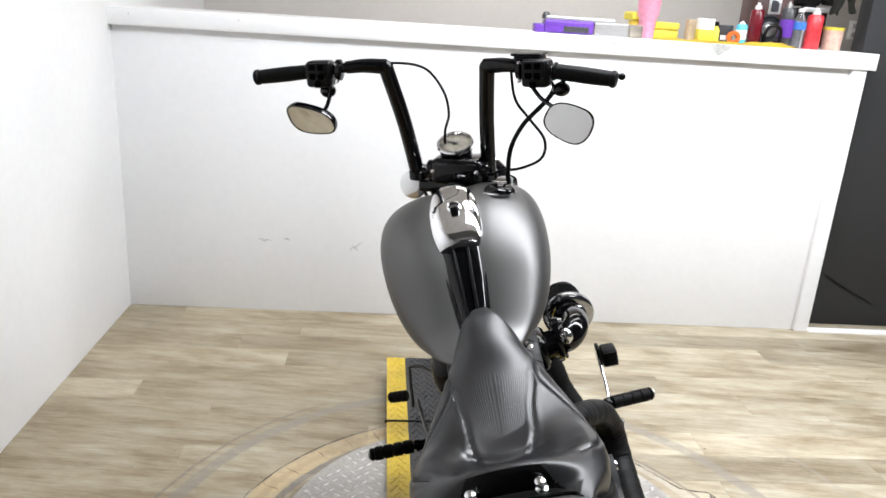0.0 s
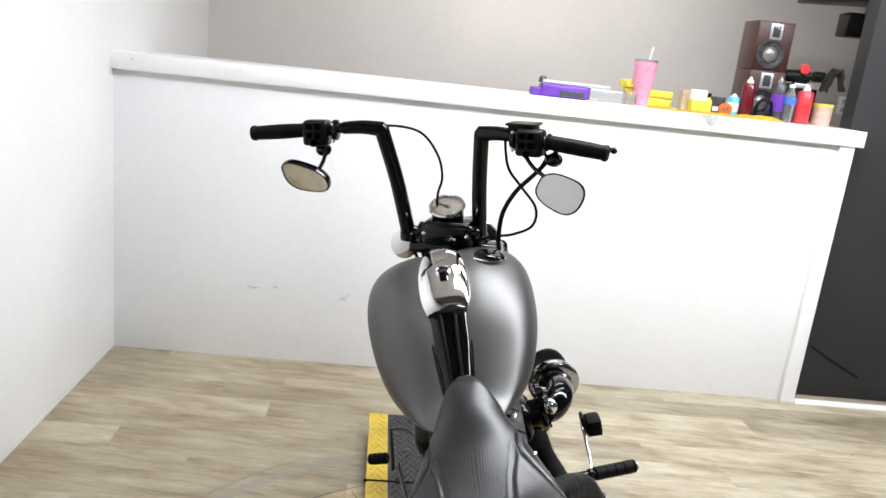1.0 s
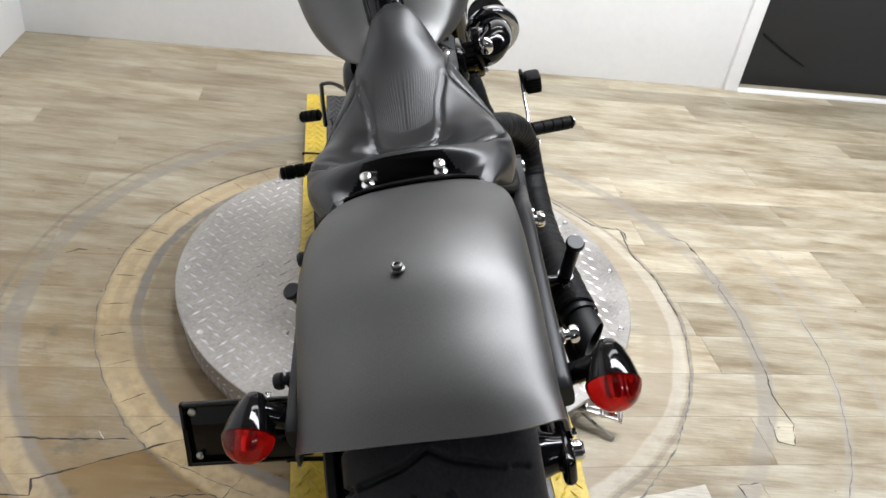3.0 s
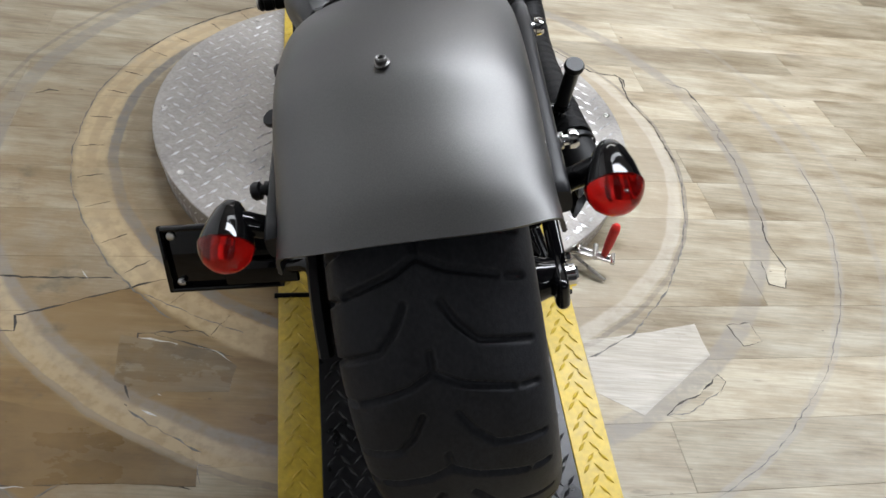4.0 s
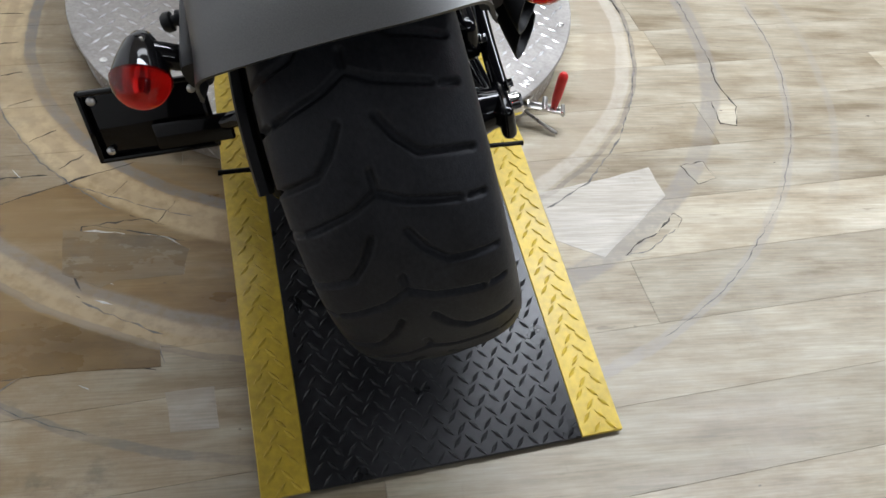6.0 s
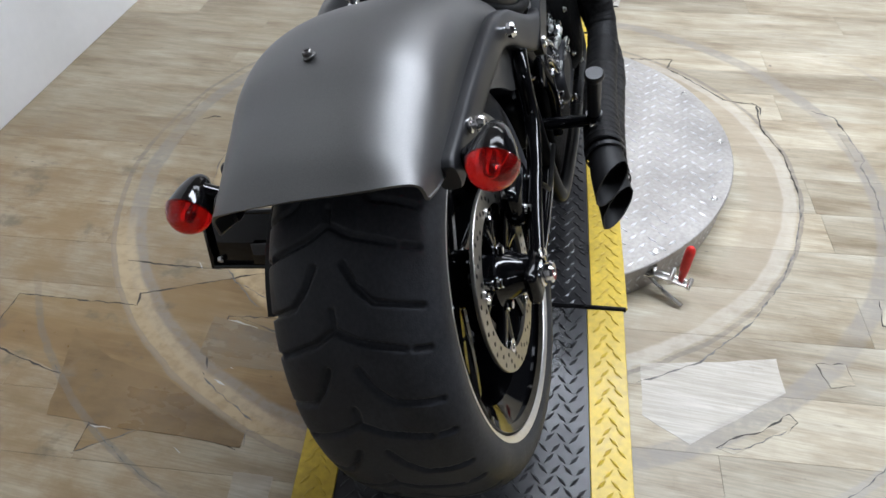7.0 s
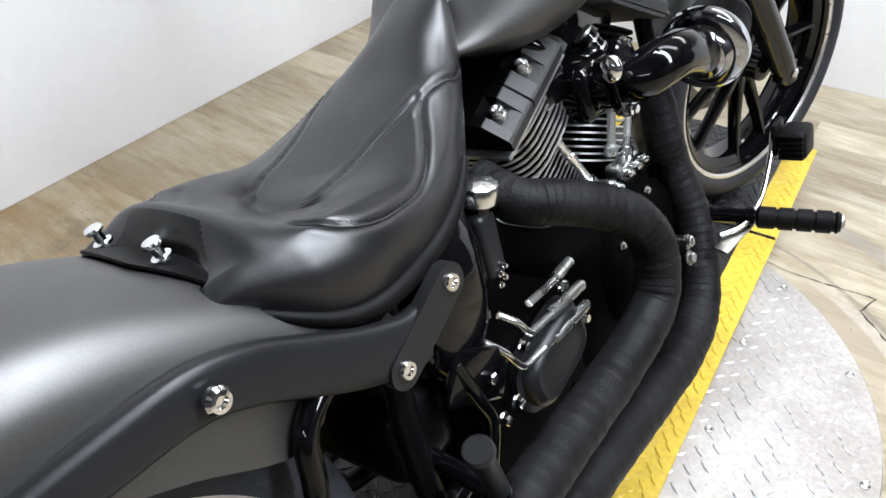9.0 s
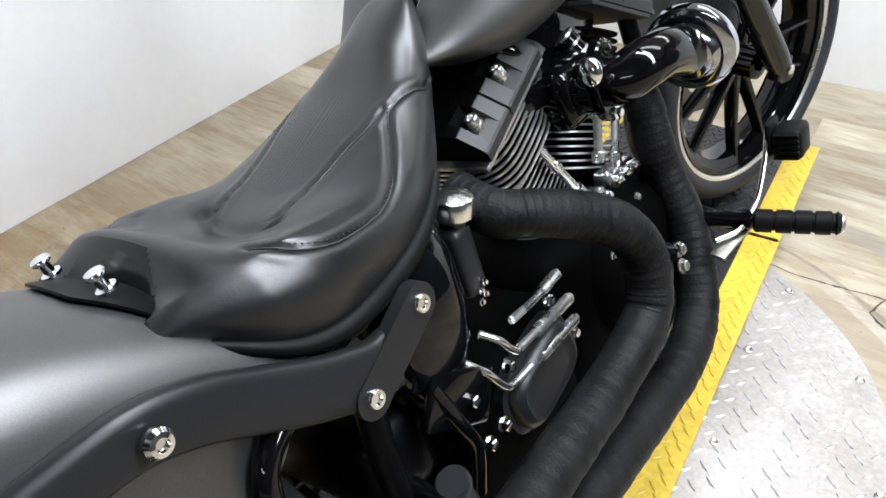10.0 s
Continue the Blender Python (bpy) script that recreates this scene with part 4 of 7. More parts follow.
# tongue of the seat pan lying on the fender, with two thumb screws
bm = B()
rings = []
for i in range(9):
    t = i / 8
    ring = []
    for j in range(21):
        u = -0.12 + 0.24 * j / 20
        y = 0.214 + 0.078 * t + 0.5 * (max(0.0, abs(u) - 0.05)) * (1 - t)
        f = (abs(u) / 0.160) ** (1 / 0.82)
        q = fender_point(y, math.copysign(0.82 * math.asin(min(1.0, f)) / (math.pi / 2), u))
        ring.append(q + Vector((0, 0, 0.0035 + 0.004 * t)))
    rings.append(ring)
ring_loft(bm, rings, closed=False)
bmesh.ops.recalc_face_normals(bm, faces=bm.faces[:])
bmesh.ops.solidify(bm, geom=bm.faces[:], thickness=-0.003)
part("seat_tongue", bm, BLACK_RUBBER, seat, "black piping drawn for the shadow under the cushion lying on the fender")
for s in (-1, 1):
    bm = B()
    base = Vector((s * 0.0555, 0.243, 0.694))
    lathe(bm, base, (0, -0.2, 1), [(0, 0.010), (0.003, 0.010), (0.004, 0.0055), (0.013, 0.0055), (0.014, 0.0075), (0.0155, 0.0096), (0.018, 0.0098), (0.020, 0.0085), (0.0215, 0.004)], 20)
    part("thumb_screw", bm, CHROME, seat, "chrome thumb screw")

# tank
K_A = [(0.66, 0.061), (0.69, 0.088), (0.73, 0.111), (0.79, 0.146), (0.86, 0.178), (0.95, 0.202), (1.04, 0.208), (1.12, 0.196), (1.18, 0.159), (1.22, 0.102), (1.245, 0.049)]
K_T = [(0.66, 0.735), (0.69, 0.743), (0.73, 0.767), (0.79, 0.831), (0.86, 0.910), (0.95, 0.977), (1.04, 1.003), (1.12, 0.989), (1.18, 0.948), (1.22, 0.902), (1.245, 0.868)]
K_B = [(0.66, 0.725), (0.69, 0.718), (0.73, 0.708), (0.79, 0.691), (0.86, 0.692), (0.95, 0.720), (1.04, 0.752), (1.12, 0.779), (1.18, 0.798), (1.245, 0.813)]
TANK_U = -0.017


def tank_point(y, f):
    a, t, b = interp(y, K_A), interp(y, K_T), interp(y, K_B)
    mid = b + (t - b) * 0.44
    c, s = math.cos(f), math.sin(f)
    u = a * math.copysign(abs(c) ** 0.662, c)
    w = mid + (t - mid) * abs(s) ** 0.78 if s > 0 else mid - (mid - b) * abs(s) ** 0.85
    valley = 0.012 * math.exp(-(u / 0.04) ** 2) * min(1, max(0, (y - 0.68) / 0.1))
    return Vector((TANK_U + u, y, w - (valley if s > 0 else 0)))


bm = B()
ring_loft(bm, [[tank_point(y, 2 * math.pi * j / 72) for j in range(72)] for y in [0.66 + 0.585 * (0.5 - 0.5 * math.cos(math.pi * i / 47)) for i in range(48)]])
tank = part("fuel_tank", bm, DENIM, bike, "matte grey teardrop fuel tank")

# dash console on the tank
def dash_loft(stations, rise, seg=20):
    """An arched cover over the tank's middle: stations of (y, half width, top)."""
    rings = []
    for y, a, t in stations:
        rings.append([Vector((TANK_U + a * math.copysign(abs(math.cos(f)) ** 0.72, math.cos(f)), y, t - rise + rise * math.sin(f) ** 0.8)) for f in [math.pi * j / seg for j in range(seg + 1)]])
    bm = B()
    ring_loft(bm, rings)
    return bm


bm = dash_loft([(0.860, 0.030, 0.926), (0.862, 0.039, 0.932), (0.867, 0.048, 0.939), (0.877, 0.0545, 0.949), (0.895, 0.0600, 0.963), (0.92, 0.0625, 0.980), (0.95, 0.0625, 0.998), (0.98, 0.059, 1.011), (1.01, 0.053, 1.019), (1.04, 0.044, 1.022), (1.07, 0.034, 1.020), (1.09, 0.026, 1.015), (1.105, 0.018, 1.008), (1.112, 0.011, 1.003)], 0.034, 32)
dash = part("dash_console", bm, CHROME, tank, "chrome dash console on the tank")
bm = dash_loft([(0.70, 0.030, 0.752), (0.74, 0.031, 0.785), (0.76, 0.032, 0.806), (0.81, 0.040, 0.862), (0.86, 0.046, 0.915), (0.89, 0.046, 0.940)], 0.022)
part("dash_strip", bm, GLOSS_BLACK, tank, "gloss black strip between dash and seat")
for s in (-1, 1):
    bm = B()
    tube(bm, [(TANK_U + s * 0.012, 0.74, 0.787), (TANK_U + s * 0.014, 0.81, 0.864), (TANK_U + s * 0.018, 0.87, 0.926)], 0.004, 8)
    part("strip_rib", bm, FRAME_BLACK, tank, "raised black rib")
    bm = B()
    tube(bm, [(TANK_U + s * 0.033, 0.74, 0.770), (TANK_U + s * 0.043, 0.81, 0.846), (TANK_U + s * 0.052, 0.87, 0.908)], 0.0035, 8)
    part("strip_rib", bm, GLOSS_BLACK, tank, "raised black rib")
bm = dash_loft([(0.854, 0.032, 0.918), (0.862, 0.045, 0.926), (0.877, 0.0585, 0.939), (0.92, 0.0668, 0.970), (0.98, 0.064, 1.002), (1.04, 0.049, 1.013), (1.09, 0.031, 1.007), (1.12, 0.016, 0.996)], 0.034)
part("dash_gasket", bm, BLACK_RUBBER, dash, "black gasket under the chrome")
bm = B()
nd = Vector((0, -0.45, 1)).normalized()
lathe(bm, Vector((TANK_U + 0.004, 0.938, 0.990)), nd, [(0, 0.017), (0.004, 0.017), (0.006, 0.014), (0.003, 0.011)], 24)
part("switch_ring", bm, CHROME, dash)
bm = B()
lathe(bm, Vector((TANK_U + 0.004, 0.936, 0.991)), nd, [(0, 0.0115), (0.0045, 0.0115)], 20)
box(bm, (TANK_U - 0.005, 0.912, 0.9745), (TANK_U + 0.013, 0.940, 0.9955), 0.002)
part("key_slot", bm, PLASTIC, dash, "black ignition switch")
bm = B()
cap_n = Vector((0.22, 0.0, 1)).normalized()
lathe(bm, Vector((0.0985, 1.010, 0.980)), cap_n, [(0, 0.037), (0.006, 0.0385), (0.010, 0.0375), (0.014, 0.034), (0.019, 0.026), (0.022, 0.014), (0.023, 0.003)], 36)
cap = part("fuel_cap", bm, GLOSS_BLACK, tank, "black domed fuel cap with a bright lower edge")
bm = B()
lathe(bm, Vector((0.0985, 1.010, 0.9795)), cap_n, [(0, 0.0385), (0.004, 0.0402), (0.007, 0.0392)], 36, caps=(False, False))
part("cap_edge", bm, CHROME, cap)

# bars, turned with the fork; the numbers are for straight bars
BAR = {-1: ((-0.1227, 1.1883, 1.006), (-0.1696, 1.1071, 1.3034), (-0.2622, 1.0826, 1.2975), (-0.4854, 1.0554, 1.2782)),
       1: ((0.0699, 1.2001, 1.010), (0.0867, 1.1183, 1.3019), (0.1754, 1.0971, 1.2957), (0.3800, 1.0645, 1.2719))}
for s in (-1, 1):
    bm = B()
    lower, elbow, inner, end = [Vector(p) for p in BAR[s]]
    tube(bm, [lower, lower + (elbow - lower) * 0.5 + Vector((s * -0.004, 0.004, 0)), elbow - (elbow - lower).normalized() * 0.012], 0.0195, 20, 10)
    ball(bm, elbow - (elbow - lower).normalized() * 0.010, 0.0195)
    tube(bm, [elbow - (inner - elbow).normalized() * 0.004 - (elbow - lower).normalized() * 0.008, elbow + (inner - elbow) * 0.5, inner], lambda t: 0.0195 - 0.004 * t, 20, 10)
    tube(bm, [inner, (inner + end) / 2, end], 0.0127, 16, 6)
    rod(bm, lower + Vector((s * -0.01, 0, 0.012)), lower + Vector((s * -0.07, 0.004, -0.002)), 0.017, seg=18)
    lathe(bm, lower + Vector((0, 0, -0.012)), (0, -0.1, 1), [(0, 0.020), (0.002, 0.0235), (0.022, 0.0235), (0.024, 0.020)], 20)
    ob = part("handlebar", steered(bm), GLOSS_BLACK, bike, "gloss black tall handlebar half with a mitred elbow")
    d = (end - inner).normalized()
    bm = B()
    tube(bm, [end - d * 0.128, end - d * 0.06, end + d * 0.004], lambda t: 0.0172 + 0.0015 * math.sin(t * 3.1), 22, 8)
    lathe(bm, end + d * 0.002, d, [(0, 0.0165), (0.003, 0.0195), (0.010, 0.0195), (0.014, 0.016), (0.015, 0.006)], 22)
    lathe(bm, end - d * 0.132, d, [(0, 0.017), (0.002, 0.021), (0.007, 0.021), (0.009, 0.017)], 22)
    part("grip", steered(bm), BLACK_RUBBER, ob, "black rubber grip")
    # switch housing
    c = inner + (end - inner) * (0.28 if s < 0 else 0.20)
    m = Matrix.Translation(c) @ Matrix.Rotation(math.atan2(d.y, d.x) if s > 0 else math.atan2(-d.y, -d.x), 4, "Z")
    bm = B()
    box(bm, (-0.036, -0.026, -0.040), (0.030, 0.024, 0.024), 0.010, m, 3)
    box(bm, (-0.030, -0.030, -0.018), (0.022, -0.020, 0.020), 0.003, m)
    sw = part("switch_housing", steered(bm), PLASTIC, ob, "black switch housing")
    for du, dw in ((-0.016, 0.010), (0.006, 0.010), (-0.016, -0.012), (0.006, -0.012), (-0.004, -0.032)):
        bm = B()
        box(bm, (du - 0.008, -0.0335, dw - 0.008), (du + 0.008, -0.029, dw + 0.007), 0.002, m)
        part("button", steered(bm), ENGINE_BLACK, sw, "small black button")
    for k, (x, z) in enumerate(((s * 0.043, 0.012), (s * 0.043, -0.026))):
        bm = B()
        lathe(bm, m @ Vector((-x, -0.014, z)), (0, -1, 0.2), [(0, 0.006), (0.006, 0.006), (0.008, 0.003)], 10)
        part("perch_bolt", steered(bm), CHROME, sw)
    bm = B()
    lathe(bm, m @ Vector((-s * 0.036, 0, 0)), m.to_3x3() @ Vector((-s, 0, 0)), [(0, 0.022), (0.004, 0.026), (0.014, 0.026), (0.018, 0.018)], 20)
    part("lever_perch", steered(bm), GLOSS_BLACK, ob, "gloss black perch")
    bm = B()
    ball(bm, m @ Vector((-s * 0.008 + (0.06 if s > 0 else 0), 0.01, -0.052 if s < 0 else -0.046)), 0.019, 1.1, 1.0, 0.9)
    part("perch_knob", steered(bm), GLOSS_BLACK, ob, "gloss black round knob below the switches")
    # lever
    bm = B()
    tube(bm, [c + Vector((0, 0.02, 0.0)), c + d * 0.05 + Vector((0, 0.052, 0.003)), c + d * 0.12 + Vector((0, 0.056, 0.004)), end + d * 0.02 + Vector((0, 0.045, 0.003))], 0.0055, 10)
    ball(bm, end + d * 0.025 + Vector((0, 0.045, 0.003)), 0.0085)
    part("lever", steered(bm), GLOSS_BLACK, ob, "gloss black hand lever with a ball end")
    if s > 0:
        bm = B()
        box(bm, (-0.062, -0.01, 0.008), (0.004, 0.050, 0.031), 0.008, m, 3)
        box(bm, (-0.066, -0.013, 0.029), (0.008, 0.053, 0.036), 0.003, m)
        part("fluid_reservoir", steered(bm), PLASTIC, ob, "black brake fluid reservoir")
    # mirror, slung under the bar
    tilt = (Matrix.Rotation(radians(31), 4, "X") if s < 0 else Matrix.Rotation(radians(-4), 4, "X"))
    centre = Vector((-0.3491, 1.0439, 1.1728)) if s < 0 else Vector((0.2938, 1.0414, 1.1763))
    mm = Matrix.Translation(centre) @ Matrix.Rotation(radians(-12 if s < 0 else -8), 4, "Z") @ tilt @ Matrix.Rotation(radians(6 if s < 0 else 24), 4, "Y")

    def outline(k, y):
        pts = []
        for j in range(40):
            f = 2 * math.pi * j / 40
            x, z = (0.070 if s < 0 else 0.0575) * math.copysign(abs(math.cos(f)) ** 0.72, math.cos(f)), (0.0445 if s < 0 else 0.043) * math.copysign(abs(math.sin(f)) ** 0.78, math.sin(f))
            z *= 1.0 - 0.18 * (x * -s) / 0.068
            z += (0.10 * x * s * (1 if z < 0 else 0.2) if s > 0 else 0.0)
            pts.append(mm @ Vector((x * k, y, z * k)))
        return pts
    bm = B()
    ring_loft(bm, [outline(0.80, 0.016), outline(0.95, 0.012), outline(1.0, 0.004), outline(1.0, -0.004), outline(0.94, -0.006), outline(0.926, -0.003)])
    mir = part("mirror", steered(bm), GLOSS_BLACK, ob, "black oval mirror slung under the bar")
    bm = B()
    ring_loft(bm, [outline(0.925, -0.0032), outline(0.925, -0.0040)])
    part("mirror_glass", steered(bm), MIRROR, mir, "mirror glass")
    bm = B()
    top = c + Vector((s * -0.022, 0.0, -0.03))
    tube(bm, [top, top + (centre - top) * 0.4 + Vector((s * -0.012, 0.01, 0)), centre + Vector((s * -0.035, 0.014, 0.03)), centre + Vector((s * -0.01, 0.014, 0.0))], 0.0052, 10)
    part("mirror_stem", steered(bm), GLOSS_BLACK, mir)

# gauge and riser block
bm = B()
ga = Vector((0, -0.42, 0.91)).normalized()
gc = Vector((-0.0189, 1.1938, 1.0899))
lathe(bm, gc - ga * 0.055, ga, [(0, 0.028), (0.01, 0.040), (0.045, 0.045), (0.052, 0.046)], 40)
gauge = part("gauge", steered(bm), GLOSS_BLACK, bike, "round speed gauge in a chrome bezel")
bm = B()
lathe(bm, gc - ga * 0.004, ga, [(-0.004, 0.046), (0.0, 0.0485), (0.006, 0.0495), (0.010, 0.047), (0.0105, 0.042), (0.006, 0.0405)], 48, caps=(False, False))
part("bezel", steered(bm), CHROME, gauge, "chrome bezel")
bm = B()
lathe(bm, gc, ga, [(-0.002, 0.0415), (0.0005, 0.0415)], 40)
face = part("dial", steered(bm), DIAL, gauge, "cream dial")
gx, gy = axes_of(ga)
bm = B()
plank_strip(bm, gc + ga * 0.003 - gy * 0.010 - gx * 0.004, gc + ga * 0.003 + gy * 0.034 + gx * 0.012, 0.004, 0.0012, ga)
lathe(bm, gc + ga * 0.001, ga, [(0, 0.006), (0.003, 0.005)], 16)
part("needle", steered(bm), PLASTIC, gauge, "black needle")
for j in range(17):
    a = radians(-130 + 260 * j / 16)
    dvec = gy * math.cos(a) + gx * math.sin(a)
    bm = B()
    plank_strip(bm, gc + ga * 0.0012 + dvec * 0.032, gc + ga * 0.0012 + dvec * 0.039, 0.0016, 0.0006, ga)
    part("tick", steered(bm), PLASTIC, gauge)
bm = B()
lathe(bm, gc + ga * 0.0072, ga, [(0, 0.041), (0.0012, 0.0405), (0.002, 0.03)], 40)
pane = part("lens", steered(bm), DIAL_GLASS, gauge, "clear glass")
pane.visible_shadow = False
bm = B()
box(bm, (-0.074, 1.135, 0.990), (0.066, 1.235, 1.060), 0.018, None, 3)
box(bm, (-0.060, 1.128, 1.006), (0.052, 1.140, 1.050), 0.004)
for s in (-1, 1):
    lathe(bm, (-0.004 + s * 0.066, 1.165, 1.030), (s, 0, 0), [(-0.02, 0.022), (0.012, 0.022), (0.016, 0.018)], 20)
riser = part("riser_clamp", steered(bm), GLOSS_BLACK, bike, "gloss black riser clamp below the gauge")
for s in (-1, 1):
    bm = B()
    lathe(bm, (-0.004 + s * 0.058, 1.130, 1.030), (0, -1, 0), [(0, 0.006), (0.004, 0.006), (0.005, 0.003)], 6)
    part("clamp_bolt", steered(bm), CHROME, riser)
bm = B()
box(bm, (-0.125, 1.185, 0.955), (0.125, 1.275, 0.990), 0.012)
box(bm, (-0.125, 1.27, 0.800), (0.125, 1.36, 0.832), 0.012)
part("fork_clamp", steered(bm), GLOSS_BLACK, bike, "gloss black fork clamp")
# fork legs
fd = Vector((0, -math.sin(RAKE), math.cos(RAKE)))
for s in (-1, 1):
    foot = Vector((s * 0.105, 1.737, 0.366))
    bm = B()
    rod(bm, foot + fd * 0.40, foot + fd * 0.755, 0.0245, seg=24)
    leg = part("fork_tube", steered(bm), GLOSS_BLACK, bike, "gloss black fork tube")
    bm = B()
    lathe(bm, foot - fd * 0.035, fd, [(0, 0.012), (0.004, 0.022), (0.04, 0.027), (0.09, 0.030), (0.42, 0.031), (0.44, 0.034), (0.46, 0.030)], 28)
    box(bm, foot + Vector((-0.016, -0.026, -0.026)), foot + Vector((0.016, 0.026, 0.026)), 0.008)
    part("fork_slider", steered(bm), GLOSS_BLACK, leg, "gloss black fork slider")
    bm = B()
    hex_bolt(bm, foot + Vector((s * 0.016, 0, 0)), (s, 0, 0), 0.012, 0.010)
    part("axle_nut", steered(bm), CHROME, leg)
# front fender, narrow
bm = B()
rings = []
for j in range(22):
    a = radians(62 + 92 * j / 21)
    ring = []
    for k in range(17):
        q = -1 + 2 * k / 16
        ring.append(Vector((0.074 * math.copysign(abs(q) ** 0.8, q), FC[1] + (0.374 - 0.045 * abs(q) ** 3) * math.cos(a), FC[2] + (0.374 - 0.045 * abs(q) ** 3) * math.sin(a))))
    rings.append(ring)
ring_loft(bm, rings, closed=False)
bmesh.ops.solidify(bm, geom=bm.faces[:], thickness=0.004)
part("front_fender", steered(bm), DENIM, bike, "matte grey front fender")
# headlamp and a chrome signal beside it
bm = B()
lathe(bm, (0, 1.33, 0.93), (0, 1, 0.02), [(-0.06, 0.02), (-0.045, 0.05), (-0.01, 0.078), (0.03, 0.088), (0.06, 0.090)], 32)
lamp = part("headlamp", steered(bm), GLOSS_BLACK, bike, "gloss black headlamp bucket")
bm = B()
lathe(bm, (0, 1.392, 0.931), (0, 1, 0.02), [(0, 0.089), (0.008, 0.09), (0.012, 0.08), (0.018, 0.04)], 32)
part("headlamp_glass", steered(bm), CHROME, lamp)
for s in (-1,):
    bm = B()
    lathe(bm, (s * 0.1653, 1.289, 0.952), (0, -1, 0.1), [(-0.05, 0.010), (-0.04, 0.028), (-0.01, 0.037), (0.02, 0.040), (0.026, 0.036), (0.030, 0.02)], 26)
    sig = part("front_signal", steered(bm), CHROME, bike, "chrome bullet signal lamp")
    bm = B()
    rod(bm, (s * 0.07, 1.29, 0.935), (s * 0.15, 1.300, 0.950), 0.007)
    part("signal_stem", steered(bm), CHROME, sig)


def cable(pts, r, label, mat=BLACK_RUBBER):
    bm = B()
    tube(bm, pts, r, 10, 8)
    part("cable", bm, mat, bike, label)


cable([(0.300, 1.02, 1.205), (0.245, 1.04, 1.160), (0.190, 1.05, 1.122), (0.150, 1.06, 1.072), (0.130, 1.07, 1.010), (0.124, 1.075, 0.975), (0.10, 1.15, 0.93)], 0.0058, "thick black control cable")
cable([(0.190, 1.065, 1.268), (0.183, 1.05, 1.187), (0.206, 1.05, 1.133), (0.232, 1.05, 1.075), (0.217, 1.06, 1.029), (0.164, 1.08, 1.012), (0.115, 1.12, 1.008), (0.08, 1.17, 0.99)], 0.0036, "thin black control cable")
cable([(0.325, 1.0, 1.215), (0.29, 1.02, 1.20), (0.26, 1.035, 1.175)], 0.004, "thin black control cable")
cable([(0.268, 1.02, 1.215), (0.275, 1.03, 1.195), (0.262, 1.035, 1.175)], 0.004, "thin black control cable")
cable([(-0.125, 1.135, 1.325), (-0.085, 1.148, 1.329), (-0.015, 1.17, 1.297), (0.017, 1.18, 1.231), (0.017, 1.185, 1.17), (-0.004, 1.19, 1.125), (-0.02, 1.22, 1.04)], 0.0034, "thin black control cable")
cable([(-0.10, 1.215, 1.03), (-0.098, 1.235, 0.98), (-0.085, 1.25, 0.90), (-0.07, 1.22, 0.82)], 0.005, "black wiring sleeve")
cable([(-0.07, 1.215, 1.03), (-0.075, 1.23, 0.97), (-0.065, 1.24, 0.90)], 0.0045, "black wiring sleeve")

